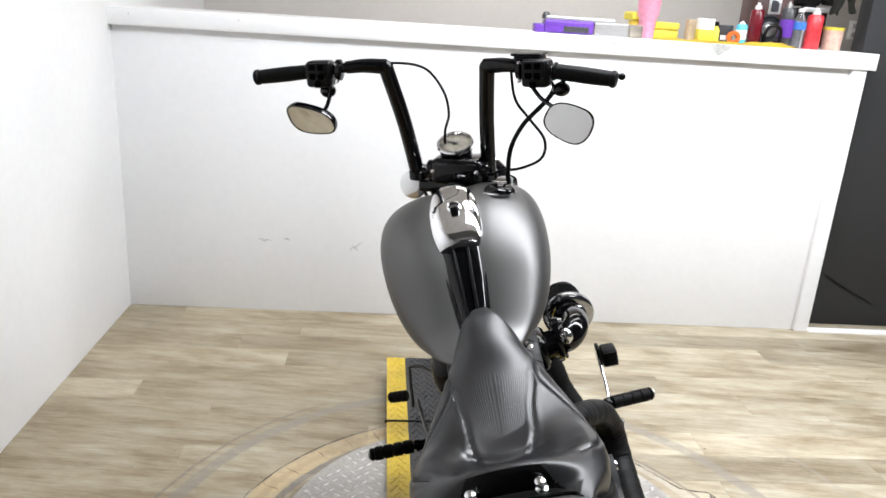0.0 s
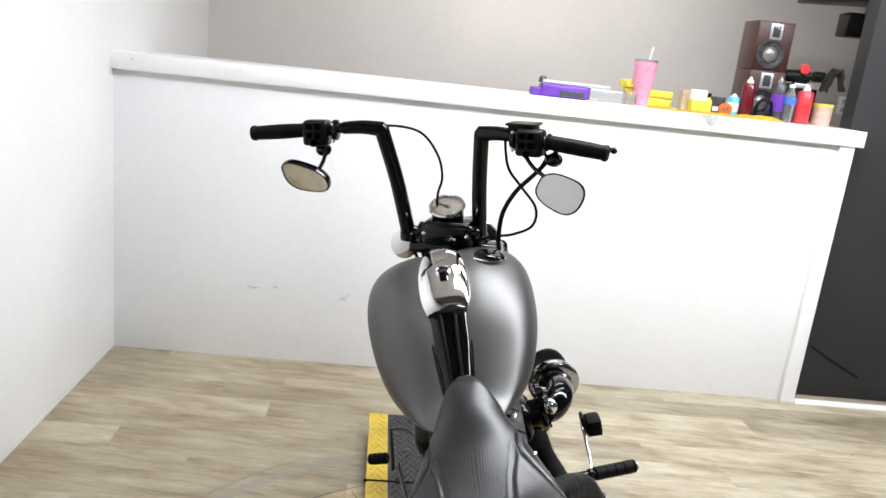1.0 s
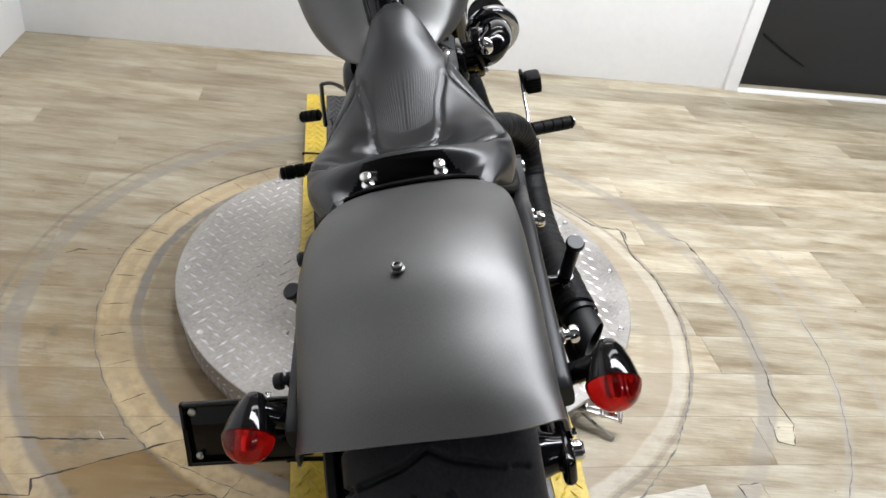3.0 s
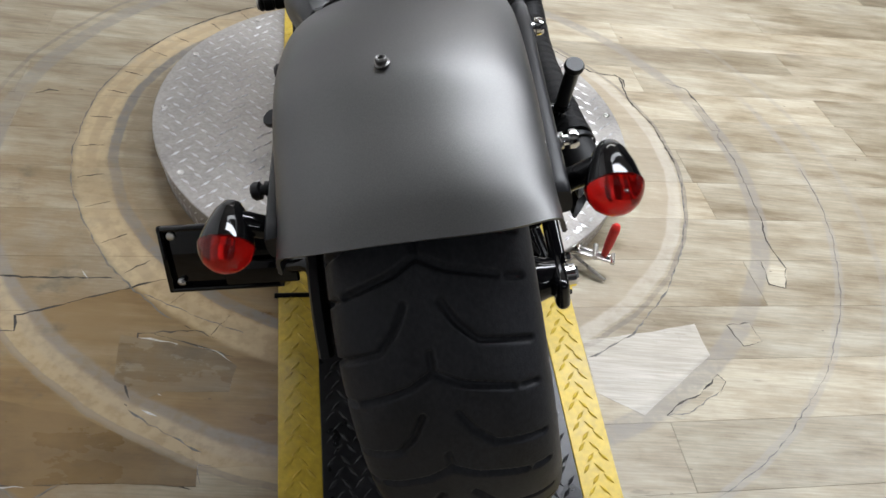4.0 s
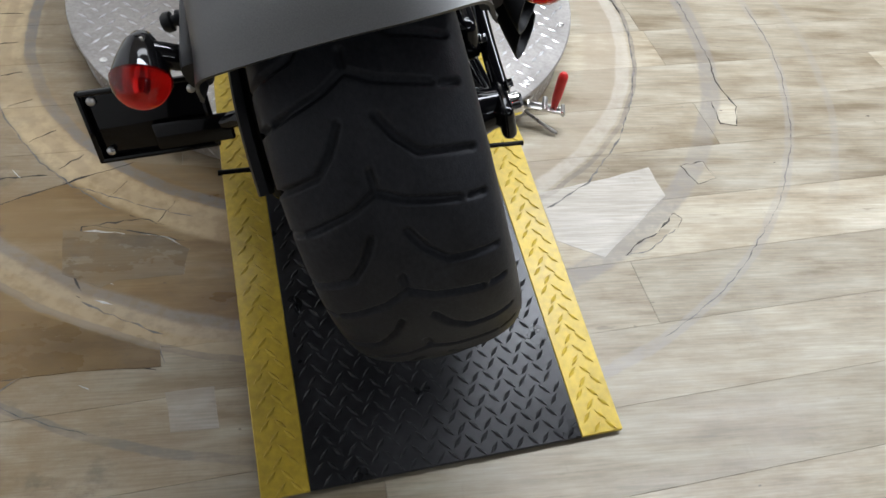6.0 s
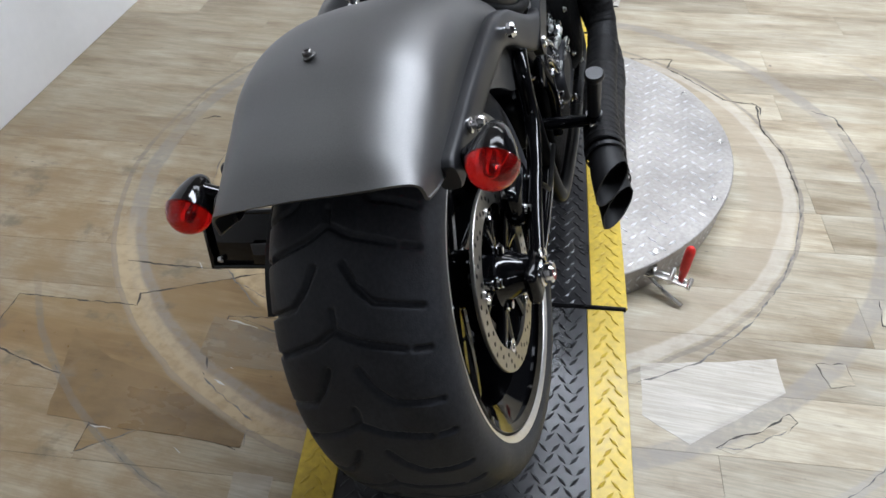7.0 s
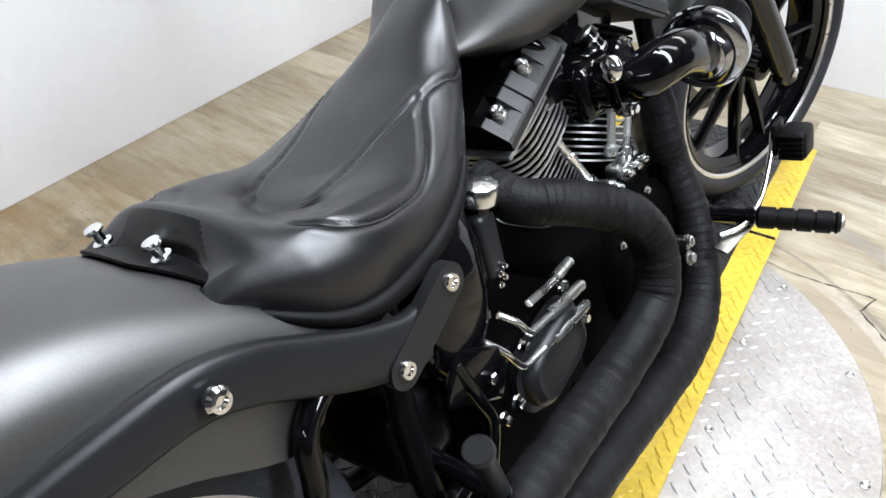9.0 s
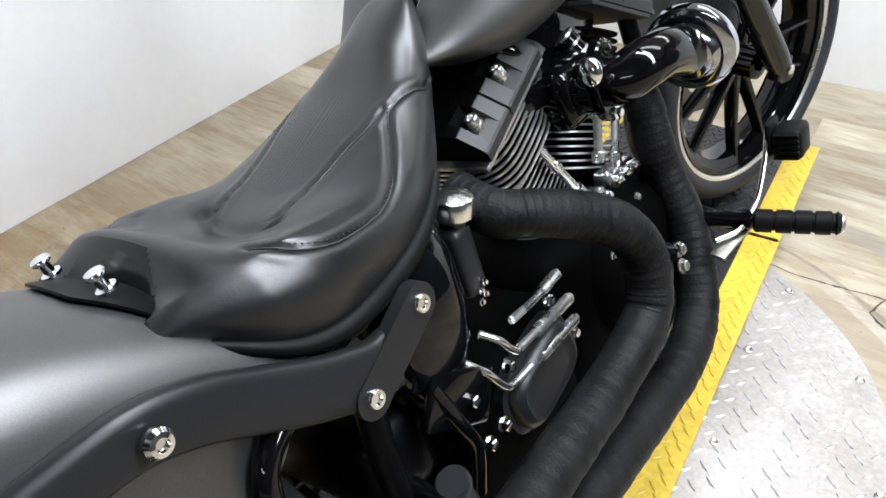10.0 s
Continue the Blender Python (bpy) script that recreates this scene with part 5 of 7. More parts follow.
# fender struts, lamps and plate bracket
for s in (-1, 1):
    path = [Vector((s * u + (0.018 if s < 0 else 0.0), y, w)) for u, y, w in ((0.160, -0.160, 0.612), (0.161, -0.09, 0.618), (0.162, 0.0, 0.625), (0.164, 0.10, 0.630), (0.166, 0.17, 0.629), (0.168, 0.22, 0.613), (0.170, 0.27, 0.584), (0.174, 0.32, 0.556), (0.178, 0.37, 0.536), (0.178, 0.40, 0.532))]
    bm = B()
    rings = []
    pts = curve_points(path, 8)
    for i, p in enumerate(pts):
        d = (pts[min(i + 1, len(pts) - 1)] - pts[max(i - 1, 0)]).normalized()
        out = Vector((s, 0, 0))
        up = out.cross(d).normalized() * s
        if up.z < 0:
            up = -up
        k = i / (len(pts) - 1)
        h = 0.021 + 0.011 * k if i else 0.016
        rings.append([p + out * (0.0125 * math.copysign(abs(math.cos(f)) ** 0.5, math.cos(f))) + up * (h * math.copysign(abs(math.sin(f)) ** 0.6, math.sin(f))) for f in [2 * math.pi * j / 24 for j in range(24)]])
    ring_loft(bm, rings)
    strut = part("fender_strut", bm, STRUT_BLACK, bike, "satin black fender strut cover")
    for y, w, r, mat in ((0.177, 0.626, 0.0112, CHROME), (-0.078, 0.628, 0.0100, CHROME)):
        bm = B()
        lathe(bm, (s * 0.172 + (0.018 if s < 0 else 0.0), y, w), (s, 0, 0), [(0, r * 0.9), (0.003, r), (0.005, r), (0.006, r * 0.6), (0.011, r * 0.6), (0.012, r * 1.05), (0.018, r * 1.1), (0.022, r * 0.85), (0.0225, r * 0.5), (0.019, r * 0.4)], 24)
        # the left knobs face away from the lamps; their black stands for that shade
        part("strut_knob", bm, mat if s > 0 else STRUT_BLACK, strut, "polished steel strut knob" if s > 0 else "strut knob coloured black for its unlit side")
    # arm that joins the strut to the frame
    bm = B()
    a, b = Vector((s * 0.183, 0.357, 0.519)), Vector((s * 0.183, 0.447, 0.565))
    rings = []
    for x in (-0.008, 0.008):
        dd = (b - a).normalized()
        side = Vector((s, 0, 0)).cross(dd).normalized()
        ring = []
        for j in range(32):
            f = 2 * math.pi * j / 32
            c = b if math.cos(f) > 0 else a
            ring.append(c + dd * (0.021 * math.cos(f)) + side * (0.021 * math.sin(f)) + Vector((x * s, 0, 0)))
        rings.append(ring)
    ring_loft(bm, rings)
    arm = part("strut_arm", bm, STRUT_BLACK, bike, "satin black strut arm with two bolts")
    for p in (a, b):
        bm = B()
        lathe(bm, p + Vector((s * 0.008, 0, 0)), (s, 0, 0), [(0, 0.0105), (0.002, 0.0105), (0.0045, 0.009), (0.0045, 0.0055), (0.002, 0.0045)], 20)
        part("arm_bolt", bm, CHROME, arm, "polished socket bolt")
    # lamp: a black and chrome bullet with a red lens, its axis pointing back
    lc, ax = Vector((0.215, -0.160, 0.626)) if s > 0 else Vector((-0.198, -0.148, 0.620)), Vector((-0.10 + s * 0.03, -0.92, -0.38)).normalized()
    bm = B()
    lathe(bm, lc, ax, [(-0.050, 0.004), (-0.047, 0.010), (-0.036, 0.018), (-0.018, 0.025), (-0.002, 0.0290), (0.004, 0.0300)], 36)
    lampb = part("rear_signal", bm, GLOSS_BLACK, bike, "black bullet tail lamp with a red lens")
    bm = B()
    lathe(bm, lc, ax, [(0.003, 0.0308), (0.008, 0.0302), (0.016, 0.0275), (0.024, 0.0225), (0.030, 0.015), (0.033, 0.008), (0.034, 0.002)], 40)
    lens = part("red_lens", bm, RED_LENS, lampb, "glossy red lens")
    lens.visible_shadow = False
    bm = B()
    lathe(bm, lc, ax, [(0.0045, 0.0300), (0.0045, 0.0285), (-0.004, 0.022), (-0.010, 0.012), (-0.012, 0.008), (0.012, 0.0065), (0.017, 0.004)], 12)
    part("reflector", bm, CHROME, lampb)
    bm = B()
    rod(bm, lc - ax * 0.022 + Vector((s * -0.012, 0, 0)), (s * 0.172 + (0.018 if s < 0 else 0.0), -0.125, 0.61), 0.014, 0.013)
    part("lamp_stem", bm, GLOSS_BLACK, lampb, "black lamp stem")
# plate bracket on the left, empty

m = Matrix.Translation((-0.315, 0.055, 0.415)) @ Matrix.Rotation(radians(8), 4, "Y") @ Matrix.Rotation(radians(-18), 4, "X")
bm = B()
bars_of_plate = []
for lo, hi in (((-0.086, -0.006, 0.046), (0.086, 0.006, 0.054)), ((-0.086, -0.006, -0.054), (0.086, 0.006, -0.046)), ((-0.086, -0.006, -0.054), (-0.077, 0.006, 0.054)), ((0.077, -0.006, -0.054), (0.086, 0.006, 0.054))):
    bars_of_plate.append((lo, hi))
box(bm, (-0.080, 0.002, -0.050), (0.080, 0.005, 0.050), 0.001, m)
plate = part("plate_bracket", bm, GLOSS_BLACK, bike, "empty black licence plate bracket")
for lo, hi in bars_of_plate:
    bm = B()
    box(bm, lo, hi, 0.003, m)
    part("frame_bar", bm, GLOSS_BLACK, plate)
for x, z in ((-0.068, 0.038), (0.068, 0.036), (-0.066, -0.038), (0.05, -0.03), (0.016, -0.036), (0.024, -0.018)):
    bm = B()
    lathe(bm, m @ Vector((x, 0.001, z)), m.to_3x3() @ Vector((0, -1, 0)), [(0, 0.006), (0.004, 0.006), (0.006, 0.003)], 12)
    part("plate_bolt", bm, STEEL, plate)
bm = B()
box(bm, (0.0, -0.008, -0.046), (0.11, 0.001, -0.005), 0.012, m, 3)
tube(bm, [m @ Vector((0.10, 0.0, -0.02)), Vector((-0.185, 0.03, 0.39)), Vector((-0.175, 0.0, 0.34))], 0.012, 10)
part("bracket_arm", bm, GLOSS_BLACK, plate, "black arm from the axle")

# swing arm, shaft and belt guard
for s in (-1, 1):
    bm = B()
    tube(bm, [(s * 0.150, 0.40, 0.58), (s * 0.165, 0.29, 0.555), (s * 0.170, 0.243, 0.528), (s * 0.170, 0.223, 0.457), (s * 0.171, 0.16, 0.412), (s * 0.170, 0.087, 0.374), (s * 0.172, 0.012, 0.334)], 0.0125, 14)
    arm = part("swing_arm", bm, GLOSS_BLACK, bike, "gloss black swing arm tube")
    bm = B()
    tube(bm, [(s * 0.160, 0.0, 0.312), (s * 0.148, 0.15, 0.275), (s * 0.135, 0.32, 0.255), (s * 0.12, 0.46, 0.25)], 0.015, 14)
    box(bm, (s * 0.158, -0.045, 0.292), (s * 0.180, 0.045, 0.350), 0.012, None, 3)
    part("lower_tube", bm, GLOSS_BLACK, arm)
    bm = B()
    lathe(bm, (s * 0.178, 0, 0.320), (s, 0, 0), [(0, 0.022), (0.003, 0.022), (0.004, 0.017), (0.015, 0.017), (0.019, 0.013), (0.019, 0.007), (0.015, 0.006)], 6 if s < 0 else 24)
    part("axle_nut", bm, CHROME, arm, "polished axle nut")
    bm = B()
    hex_bolt(bm, (s * 0.182, 0.012, 0.348), (s, 0, 0.2), 0.006, 0.005)
    part("adjuster_bolt", bm, CHROME, arm)
bm = B()
box(bm, (0.128, 0.055, 0.36), (0.160, 0.155, 0.43), 0.016, None, 3)
caliper = part("brake_caliper", bm, GLOSS_BLACK, bike, "black rear brake caliper")
for p in ((0.161, 0.075, 0.385), (0.161, 0.135, 0.40)):
    bm = B()
    hex_bolt(bm, p, (1, 0, 0), 0.007, 0.006)
    part("caliper_bolt", bm, CHROME, caliper)
bm = B()
tube(bm, [(0.16, 0.14, 0.41), (0.175, 0.165, 0.36), (0.165, 0.24, 0.31), (0.15, 0.40, 0.29)], 0.0045, 8)
part("brake_hose", bm, BLACK_RUBBER, caliper, "black brake hose")
bm = B()
rings = []
for j in range(18):
    a = radians(62 + 82 * j / 17)
    c, q = Vector((0, math.cos(a), math.sin(a))), Vector((-0.134, 0.0, 0.322))
    rings.append([q + c * r + Vector((x, 0, 0)) for x, r in ((0.000, 0.195), (-0.002, 0.250), (0.002, 0.256), (0.012, 0.256), (0.016, 0.250), (0.016, 0.244), (0.006, 0.244), (0.006, 0.195))])
ring_loft(bm, rings)
part("belt_guard", bm, PLASTIC, bike, "black plastic belt guard")
bm = B()
lathe(bm, (-0.145, 0, 0.322), (1, 0, 0), [(0, 0.09), (0, 0.115), (0.025, 0.115), (0.025, 0.09), (0, 0.09)], 48, caps=(False, False))
lathe(bm, (-0.14, 0, 0.322), (1, 0, 0), [(0, 0.03), (0.012, 0.10), (0.016, 0.10), (0.02, 0.03)], 36)
part("belt_pulley", bm, FRAME_BLACK, rear_wheel, "black belt pulley")
bm = B()
box(bm, (-0.1435, 0.0, 0.425), (-0.1215, 0.62, 0.437), 0.003)
box(bm, (-0.1435, 0.0, 0.207), (-0.1215, 0.62, 0.219), 0.003)
part("drive_belt", bm, BLACK_RUBBER, bike, "black drive belt")

# rear pegs, front pegs and pedals
def peg(name, a, b, r, lugs, parent, label, mat=BLACK_RUBBER):
    a, b = Vector(a), Vector(b)
    d, n = (b - a).normalized(), (b - a).length
    prof = [(0, r * 0.7), (0.004, r)]
    for k in range(lugs):
        x0, x1 = 0.006 + (n - 0.014) * k / lugs, 0.006 + (n - 0.014) * (k + 1) / lugs
        prof += [(x0, r), (x1 - 0.006, r), (x1 - 0.005, r * 0.84), (x1 - 0.001, r * 0.84)]
    prof += [(n - 0.006, r), (n, r * 0.75)]
    bm = B()
    lathe(bm, a, d, prof, 22)
    return part(name, bm, mat, parent, label)


for s in (-1, 1):
    bm = B()
    tube(bm, [(s * 0.13, 0.40, 0.340), (s * 0.18, 0.395, 0.338), (s * 0.236, 0.388, 0.336)], 0.012, 14)
    lathe(bm, (s * 0.238, 0.388, 0.335), (s * 0.2, -0.3, 0.9), [(-0.018, 0.013), (0.02, 0.015)], 18)
    rp = part("rear_peg", bm, GLOSS_BLACK, bike, "folded black passenger peg")
    bm = B()
    lathe(bm, (s * 0.240, 0.386, 0.345), (s * 0.024, -0.038, 0.112), [(0, 0.011), (0.01, 0.0125), (0.092, 0.0128), (0.098, 0.0145), (0.102, 0.0172), (0.108, 0.0172), (0.111, 0.015)], 26)
    part("peg_rubber", bm, STRUT_BLACK, rp, "satin black peg with a flat round end")
    bm = B()
    hex_bolt(bm, (s * 0.240, 0.374, 0.334), (0, -1, 0.1), 0.007, 0.006)
    part("peg_bolt", bm, CHROME, rp)

for s, a, b, c in ((1, (0.10, 1.055, 0.322), (0.262, 1.078, 0.312), (0.392, 1.112, 0.296)), (-1, (-0.10, 1.03, 0.335), (-0.262, 1.00, 0.352), (-0.392, 0.985, 0.360))):
    a, b, c = Vector(a), Vector(b), Vector(c)
    bm = B()
    tube(bm, [a, (a + b) / 2, b], 0.0135, 14)
    lathe(bm, b - (b - a).normalized() * 0.006, b - a, [(0, 0.015), (0.006, 0.017), (0.014, 0.017), (0.016, 0.009), (0.022, 0.009)], 18)
    fp = part("footpeg", bm, GLOSS_BLACK, bike, "black forward footpeg")
    peg("peg_rubber", b + (c - b).normalized() * 0.012, c, 0.0185, 4, fp, "ribbed black rubber peg")
    bm = B()
    lathe(bm, c, c - b, [(-0.002, 0.013), (0.003, 0.013), (0.005, 0.010)], 18)
    part("peg_cap", bm, STEEL, fp)
bm = B()
tube(bm, [(0.235, 1.02, 0.305), (0.262, 1.06, 0.308), (0.272, 1.11, 0.330), (0.272, 1.162, 0.380), (0.272, 1.185, 0.424)], 0.0045, 10)
pedal = part("brake_pedal", bm, CHROME, bike, "bent steel brake pedal")
bm = B()
box(bm, (0.270, 1.172, 0.376), (0.280, 1.217, 0.432), 0.004)
box(bm, (0.281, 1.167, 0.370), (0.326, 1.224, 0.422), 0.010, None, 3)
pad_part = part("pedal_pad", bm, BLACK_RUBBER, pedal, "black rubber pedal pad")
for j in range(5):
    bm = B()
    box(bm, (0.284, 1.164, 0.375 + 0.0095 * j), (0.323, 1.170, 0.379 + 0.0095 * j), 0.001)
    part("rib", bm, BLACK_RUBBER, pad_part)
bm = B()
tube(bm, [(-0.16, 1.06, 0.50), (-0.21, 1.085, 0.535), (-0.245, 1.09, 0.54)], 0.005, 8)
tube(bm, [(-0.245, 1.09, 0.54), (-0.25, 1.07, 0.50), (-0.255, 1.05, 0.45), (-0.258, 1.06, 0.44)], 0.006, 8)
tube(bm, [(-0.245, 1.085, 0.44), (-0.235, 1.03, 0.38), (-0.22, 1.0, 0.345)], 0.005, 8)
shifter = part("shift_lever", bm, DULL_STEEL, bike, "bright shift lever and rod")
peg("shift_peg", (-0.268, 1.078, 0.462), (-0.322, 1.095, 0.458), 0.0155, 3, shifter, "ribbed black rubber shift peg")

# engine
CR = Vector((0, 0.945, 0.30))
bm = B()
box(bm, (-0.125, 0.74, 0.15), (0.120, 1.13, 0.405), 0.045, None, 4)
lathe(bm, (0.10, 0.955, 0.30), (1, 0, 0), [(0, 0.125), (0.035, 0.120), (0.050, 0.105), (0.056, 0.085), (0.058, 0.03)], 40)
engine = part("engine_case", bm, ENGINE_BLACK, bike, "wrinkle black engine case")
for i in range(6):
    a = radians(25 + 60 * i)
    bm = B()
    hex_bolt(bm, (0.146, 0.955 + 0.108 * math.cos(a), 0.30 + 0.108 * math.sin(a)), (1, 0, 0), 0.005, 0.004)
    part("case_bolt", bm, STEEL, engine)
for name, tilt in (("rear_cylinder", -27.0), ("front_cylinder", 24.0)):
    d = Vector((0, math.sin(radians(tilt)), math.cos(radians(tilt))))
    v = Vector((0, d.z, -d.y))
    bm = B()
    rod(bm, CR + d * 0.10, CR + d * 0.34, 0.052, seg=28)
    cyl = part(name, bm, ENGINE_BLACK, bike, "black finned cylinder with bright fin edges")
    rear = tilt < 0
    for i in range(20):
        h = 0.150 + 0.0112 * i
        a, b = (0.070, 0.066 if rear else 0.088) if i < 12 else ((0.100, 0.086) if rear else (0.074, 0.076))
        bm = B()
        zz = 0.0015 if i < 12 else 0.0019
        for k0, k1, z0, z1, mi in ((0.0, 0.985, -0.0014, 0.0014, 0), (0.985, 1.0, -zz, zz, 1)):
            ring = lambda k, z: [CR + d * (h + z) + Vector((1, 0, 0)) * (a * k * math.copysign(abs(math.cos(f)) ** 0.6, math.cos(f))) + v * (b * k * math.copysign(abs(math.sin(f)) ** 0.6, math.sin(f))) for f in [2 * math.pi * j / 32 for j in range(32)]]
            if mi == 0:
                ring_loft(bm, [ring(k1, z0), ring(k1, z1)], mat=0)
            else:
                ring_loft(bm, [ring(0.98, z0), ring(k1, z0), ring(k1, z1), ring(0.98, z1)], caps=(False, False), mat=1)
        part("fin", bm, [ENGINE_BLACK, FIN_METAL if rear or i < 9 else ENGINE_BLACK], cyl)
    m = Matrix.Translation(CR + d * (0.372 if rear else 0.400)) @ Matrix((Vector((1, 0, 0)), v, d)).transposed().to_4x4()
    # chiselled cover: a sloped flank with a notch at each bolt and a groove across its middle
    bm = B()
    rings = []
    for y, kind in ((-0.082, 0), (-0.066, 0), (-0.0645, 1), (-0.034, 1), (-0.0325, 0), (-0.0125, 0), (-0.0118, 2), (-0.0092, 2), (-0.0085, 0), (0.0155, 0), (0.017, 1), (0.047, 1), (0.0485, 0), (0.090, 0), (0.106, 3)):
        edge = {0: ((0.078, 0.043), (0.080, 0.042), (0.107, 0.015), (0.109, 0.011)), 1: ((0.071, 0.026), (0.092, 0.024), (0.107, 0.015), (0.109, 0.011)),
                2: ((0.074, 0.039), (0.076, 0.038), (0.103, 0.012), (0.105, 0.009)), 3: ((0.070, 0.028), (0.074, 0.026), (0.098, 0.011), (0.100, 0.009))}[kind]
        half = [(0.106, -0.004)] + list(edge[::-1]) + [(0.060, 0.047 if kind != 3 else 0.030)]
        rings.append([m @ Vector((u, y, w)) for u, w in half] + [m @ Vector((-u, y, w)) for u, w in half[::-1]])
    ring_loft(bm, rings)
    for f in bm.faces:
        if abs((m.inverted() @ f.calc_center_median()).x) < 0.0785:
            f.material_index = 1
    head = part("rocker_box", bm, [ROCKER, ENGINE_BLACK], cyl, "wrinkle grey rocker box with a black top", smooth=False)
    bm = B()
    box(bm, (-0.104, -0.094, -0.012), (0.104, 0.094, -0.004), 0.002, m)
    part("gasket_rim", bm, FIN_METAL if rear else ROCKER, cyl, "bright machined rim")
    for p in ((0.083, -0.049, 0.030), (0.083, 0.032, 0.030), (-0.083, -0.049, 0.030), (-0.083, 0.032, 0.030)):
        bm = B()
        lathe(bm, m @ Vector(p), d, [(-0.006, 0.012), (0, 0.012), (0.001, 0.0095), (0.010, 0.0095), (0.012, 0.008), (0.012, 0.005), (0.008, 0.0045)], 18)
        part("head_bolt", bm, POLISHED, cyl)
# pushrod tubes and lifter blocks
for a, b in (((0.084, 0.982, 0.462), (0.094, 1.010, 0.610)), ((0.096, 1.009, 0.448), (0.102, 1.052, 0.590)), ((0.088, 0.905, 0.444), (0.082, 0.815, 0.578))):
    bm = B()
    a, b = Vector(a), Vector(b)
    rod(bm, a, b, 0.0068, seg=16)
    lathe(bm, a, b - a, [(-0.004, 0.011), (0.012, 0.011), (0.014, 0.008)], 16)
    lathe(bm, a + (b - a) * 0.42, b - a, [(0, 0.0075), (0.002, 0.0095), (0.018, 0.0095), (0.02, 0.0075)], 16)
    part("pushrod_tube", bm, POLISHED, engine, "chrome pushrod tube")
for y, w in ((0.890, 0.446), (0.985, 0.452)):
    bm = B()
    box(bm, (0.082, y - 0.030, w - 0.036), (0.118, y + 0.042, w - 0.004), 0.005)
    for dy in (-0.022, 0.008, 0.034):
        lathe(bm, (0.118, y + dy, w - 0.016), (1, 0, 0.2), [(0, 0.008), (0.008, 0.008), (0.010, 0.006), (0.013, 0.004)], 12)
    part("lifter_block", bm, POLISHED, engine, "polished lifter block")
bm = B()
box(bm, (0.085, 1.00, 0.355), (0.118, 1.07, 0.405), 0.006)
part("sensor_cover", bm, ENGINE_BLACK, engine)
for y in (1.018, 1.052):
    bm = B()
    hex_bolt(bm, (0.118, y, 0.385), (1, 0, 0), 0.006, 0.005)
    part("cover_bolt", bm, STEEL, engine)
# gearbox and its side cover
bm = B()
box(bm, (-0.13, 0.46, 0.15), (0.135, 0.745, 0.38), 0.03, None, 3)
gearbox = part("gearbox", bm, ENGINE_BLACK, bike, "wrinkle black gearbox")
m = Matrix.Translation((0.152, 0.636, 0.322)) @ Matrix.Rotation(radians(14), 4, "X")
bm = B()
rings = []
for x, k in ((-0.02, 1.14), (-0.004, 1.14), (-0.002, 1.02), (0.008, 1.0), (0.013, 0.93), (0.016, 0.82), (0.013, 0.74), (0.0125, 0.60)):
    rings.append([m @ Vector((x, 0.072 * k * math.copysign(abs(math.cos(f)) ** 0.55, math.cos(f)), 0.046 * k * math.copysign(abs(math.sin(f)) ** 0.65, math.sin(f)))) for f in [2 * math.pi * j / 48 for j in range(48)]])
ring_loft(bm, rings)
part("side_cover", bm, STRUT_BLACK, gearbox, "satin black gearbox cover with a raised border")
for y, w in ((0.486, 0.397), (0.492, 0.325), (0.524, 0.328), (0.56, 0.390), (0.666, 0.415), (0.70, 0.34), (0.65, 0.25)):
    bm = B()
    hex_bolt(bm, (0.155, y + 0.012, w - 0.006), (1, 0, 0), 0.0075, 0.009)
    part("cover_bolt", bm, CHROME, gearbox)
for pts in ([(0.140, 0.515, 0.430), (0.157, 0.535, 0.402), (0.160, 0.550, 0.374), (0.160, 0.566, 0.359), (0.161, 0.600, 0.356), (0.163, 0.722, 0.354)], [(0.140, 0.560, 0.436), (0.155, 0.575, 0.418), (0.157, 0.590, 0.394), (0.156, 0.612, 0.387), (0.150, 0.738, 0.374)], [(0.159, 0.600, 0.432), (0.150, 0.66, 0.420), (0.129, 0.747, 0.403)]):
    bm = B()
    tube(bm, pts, 0.0052, 12)
    a, b = Vector(pts[-2]), Vector(pts[-1])
    for t0, t1, r in ((0.25, 0.55, 0.0085), (0.60, 0.95, 0.0082)):
        rod(bm, a + (b - a) * t0, a + (b - a) * t1, r, seg=16)
    part("oil_line", bm, POLISHED, gearbox, "bright steel oil line with crimped ends")
# oil tank behind the engine, gloss black, with a bulging flank
bm = B()
rings = []
for w, k, y0, y1 in ((0.395, 0.78, 0.452, 0.505), (0.400, 0.86, 0.446, 0.520), (0.420, 0.94, 0.432, 0.545), (0.455, 0.985, 0.415, 0.568), (0.50, 1.0, 0.405, 0.578), (0.55, 0.985, 0.400, 0.580), (0.585, 0.93, 0.402, 0.575), (0.602, 0.82, 0.412, 0.560), (0.606, 0.74, 0.420, 0.55)):
    rings.append([Vector((0.160 * k * math.copysign(abs(math.cos(f)) ** 0.5, math.cos(f)), (y0 + y1) / 2 + (y1 - y0) / 2 * math.copysign(abs(math.sin(f)) ** 0.6, math.sin(f)), w)) for f in [2 * math.pi * j / 48 for j in range(48)]])
ring_loft(bm, rings)
oil = part("oil_tank", bm, GLOSS_BLACK, bike, "gloss black oil tank")
bm = B()
lathe(bm, (0.115, 0.602, 0.570), (0.25, 0.1, 1), [(-0.002, 0.019), (0.0, 0.020), (0.004, 0.0255), (0.018, 0.0265), (0.026, 0.024), (0.031, 0.015), (0.032, 0.004)], 12)
part("filler_cap", bm, POLISHED, oil, "polished faceted filler cap")
bm = B()
rod(bm, (0.100, 0.596, 0.510), (0.1145, 0.6018, 0.569), 0.018)
part("filler_neck", bm, GLOSS_BLACK, oil)
bm = B()
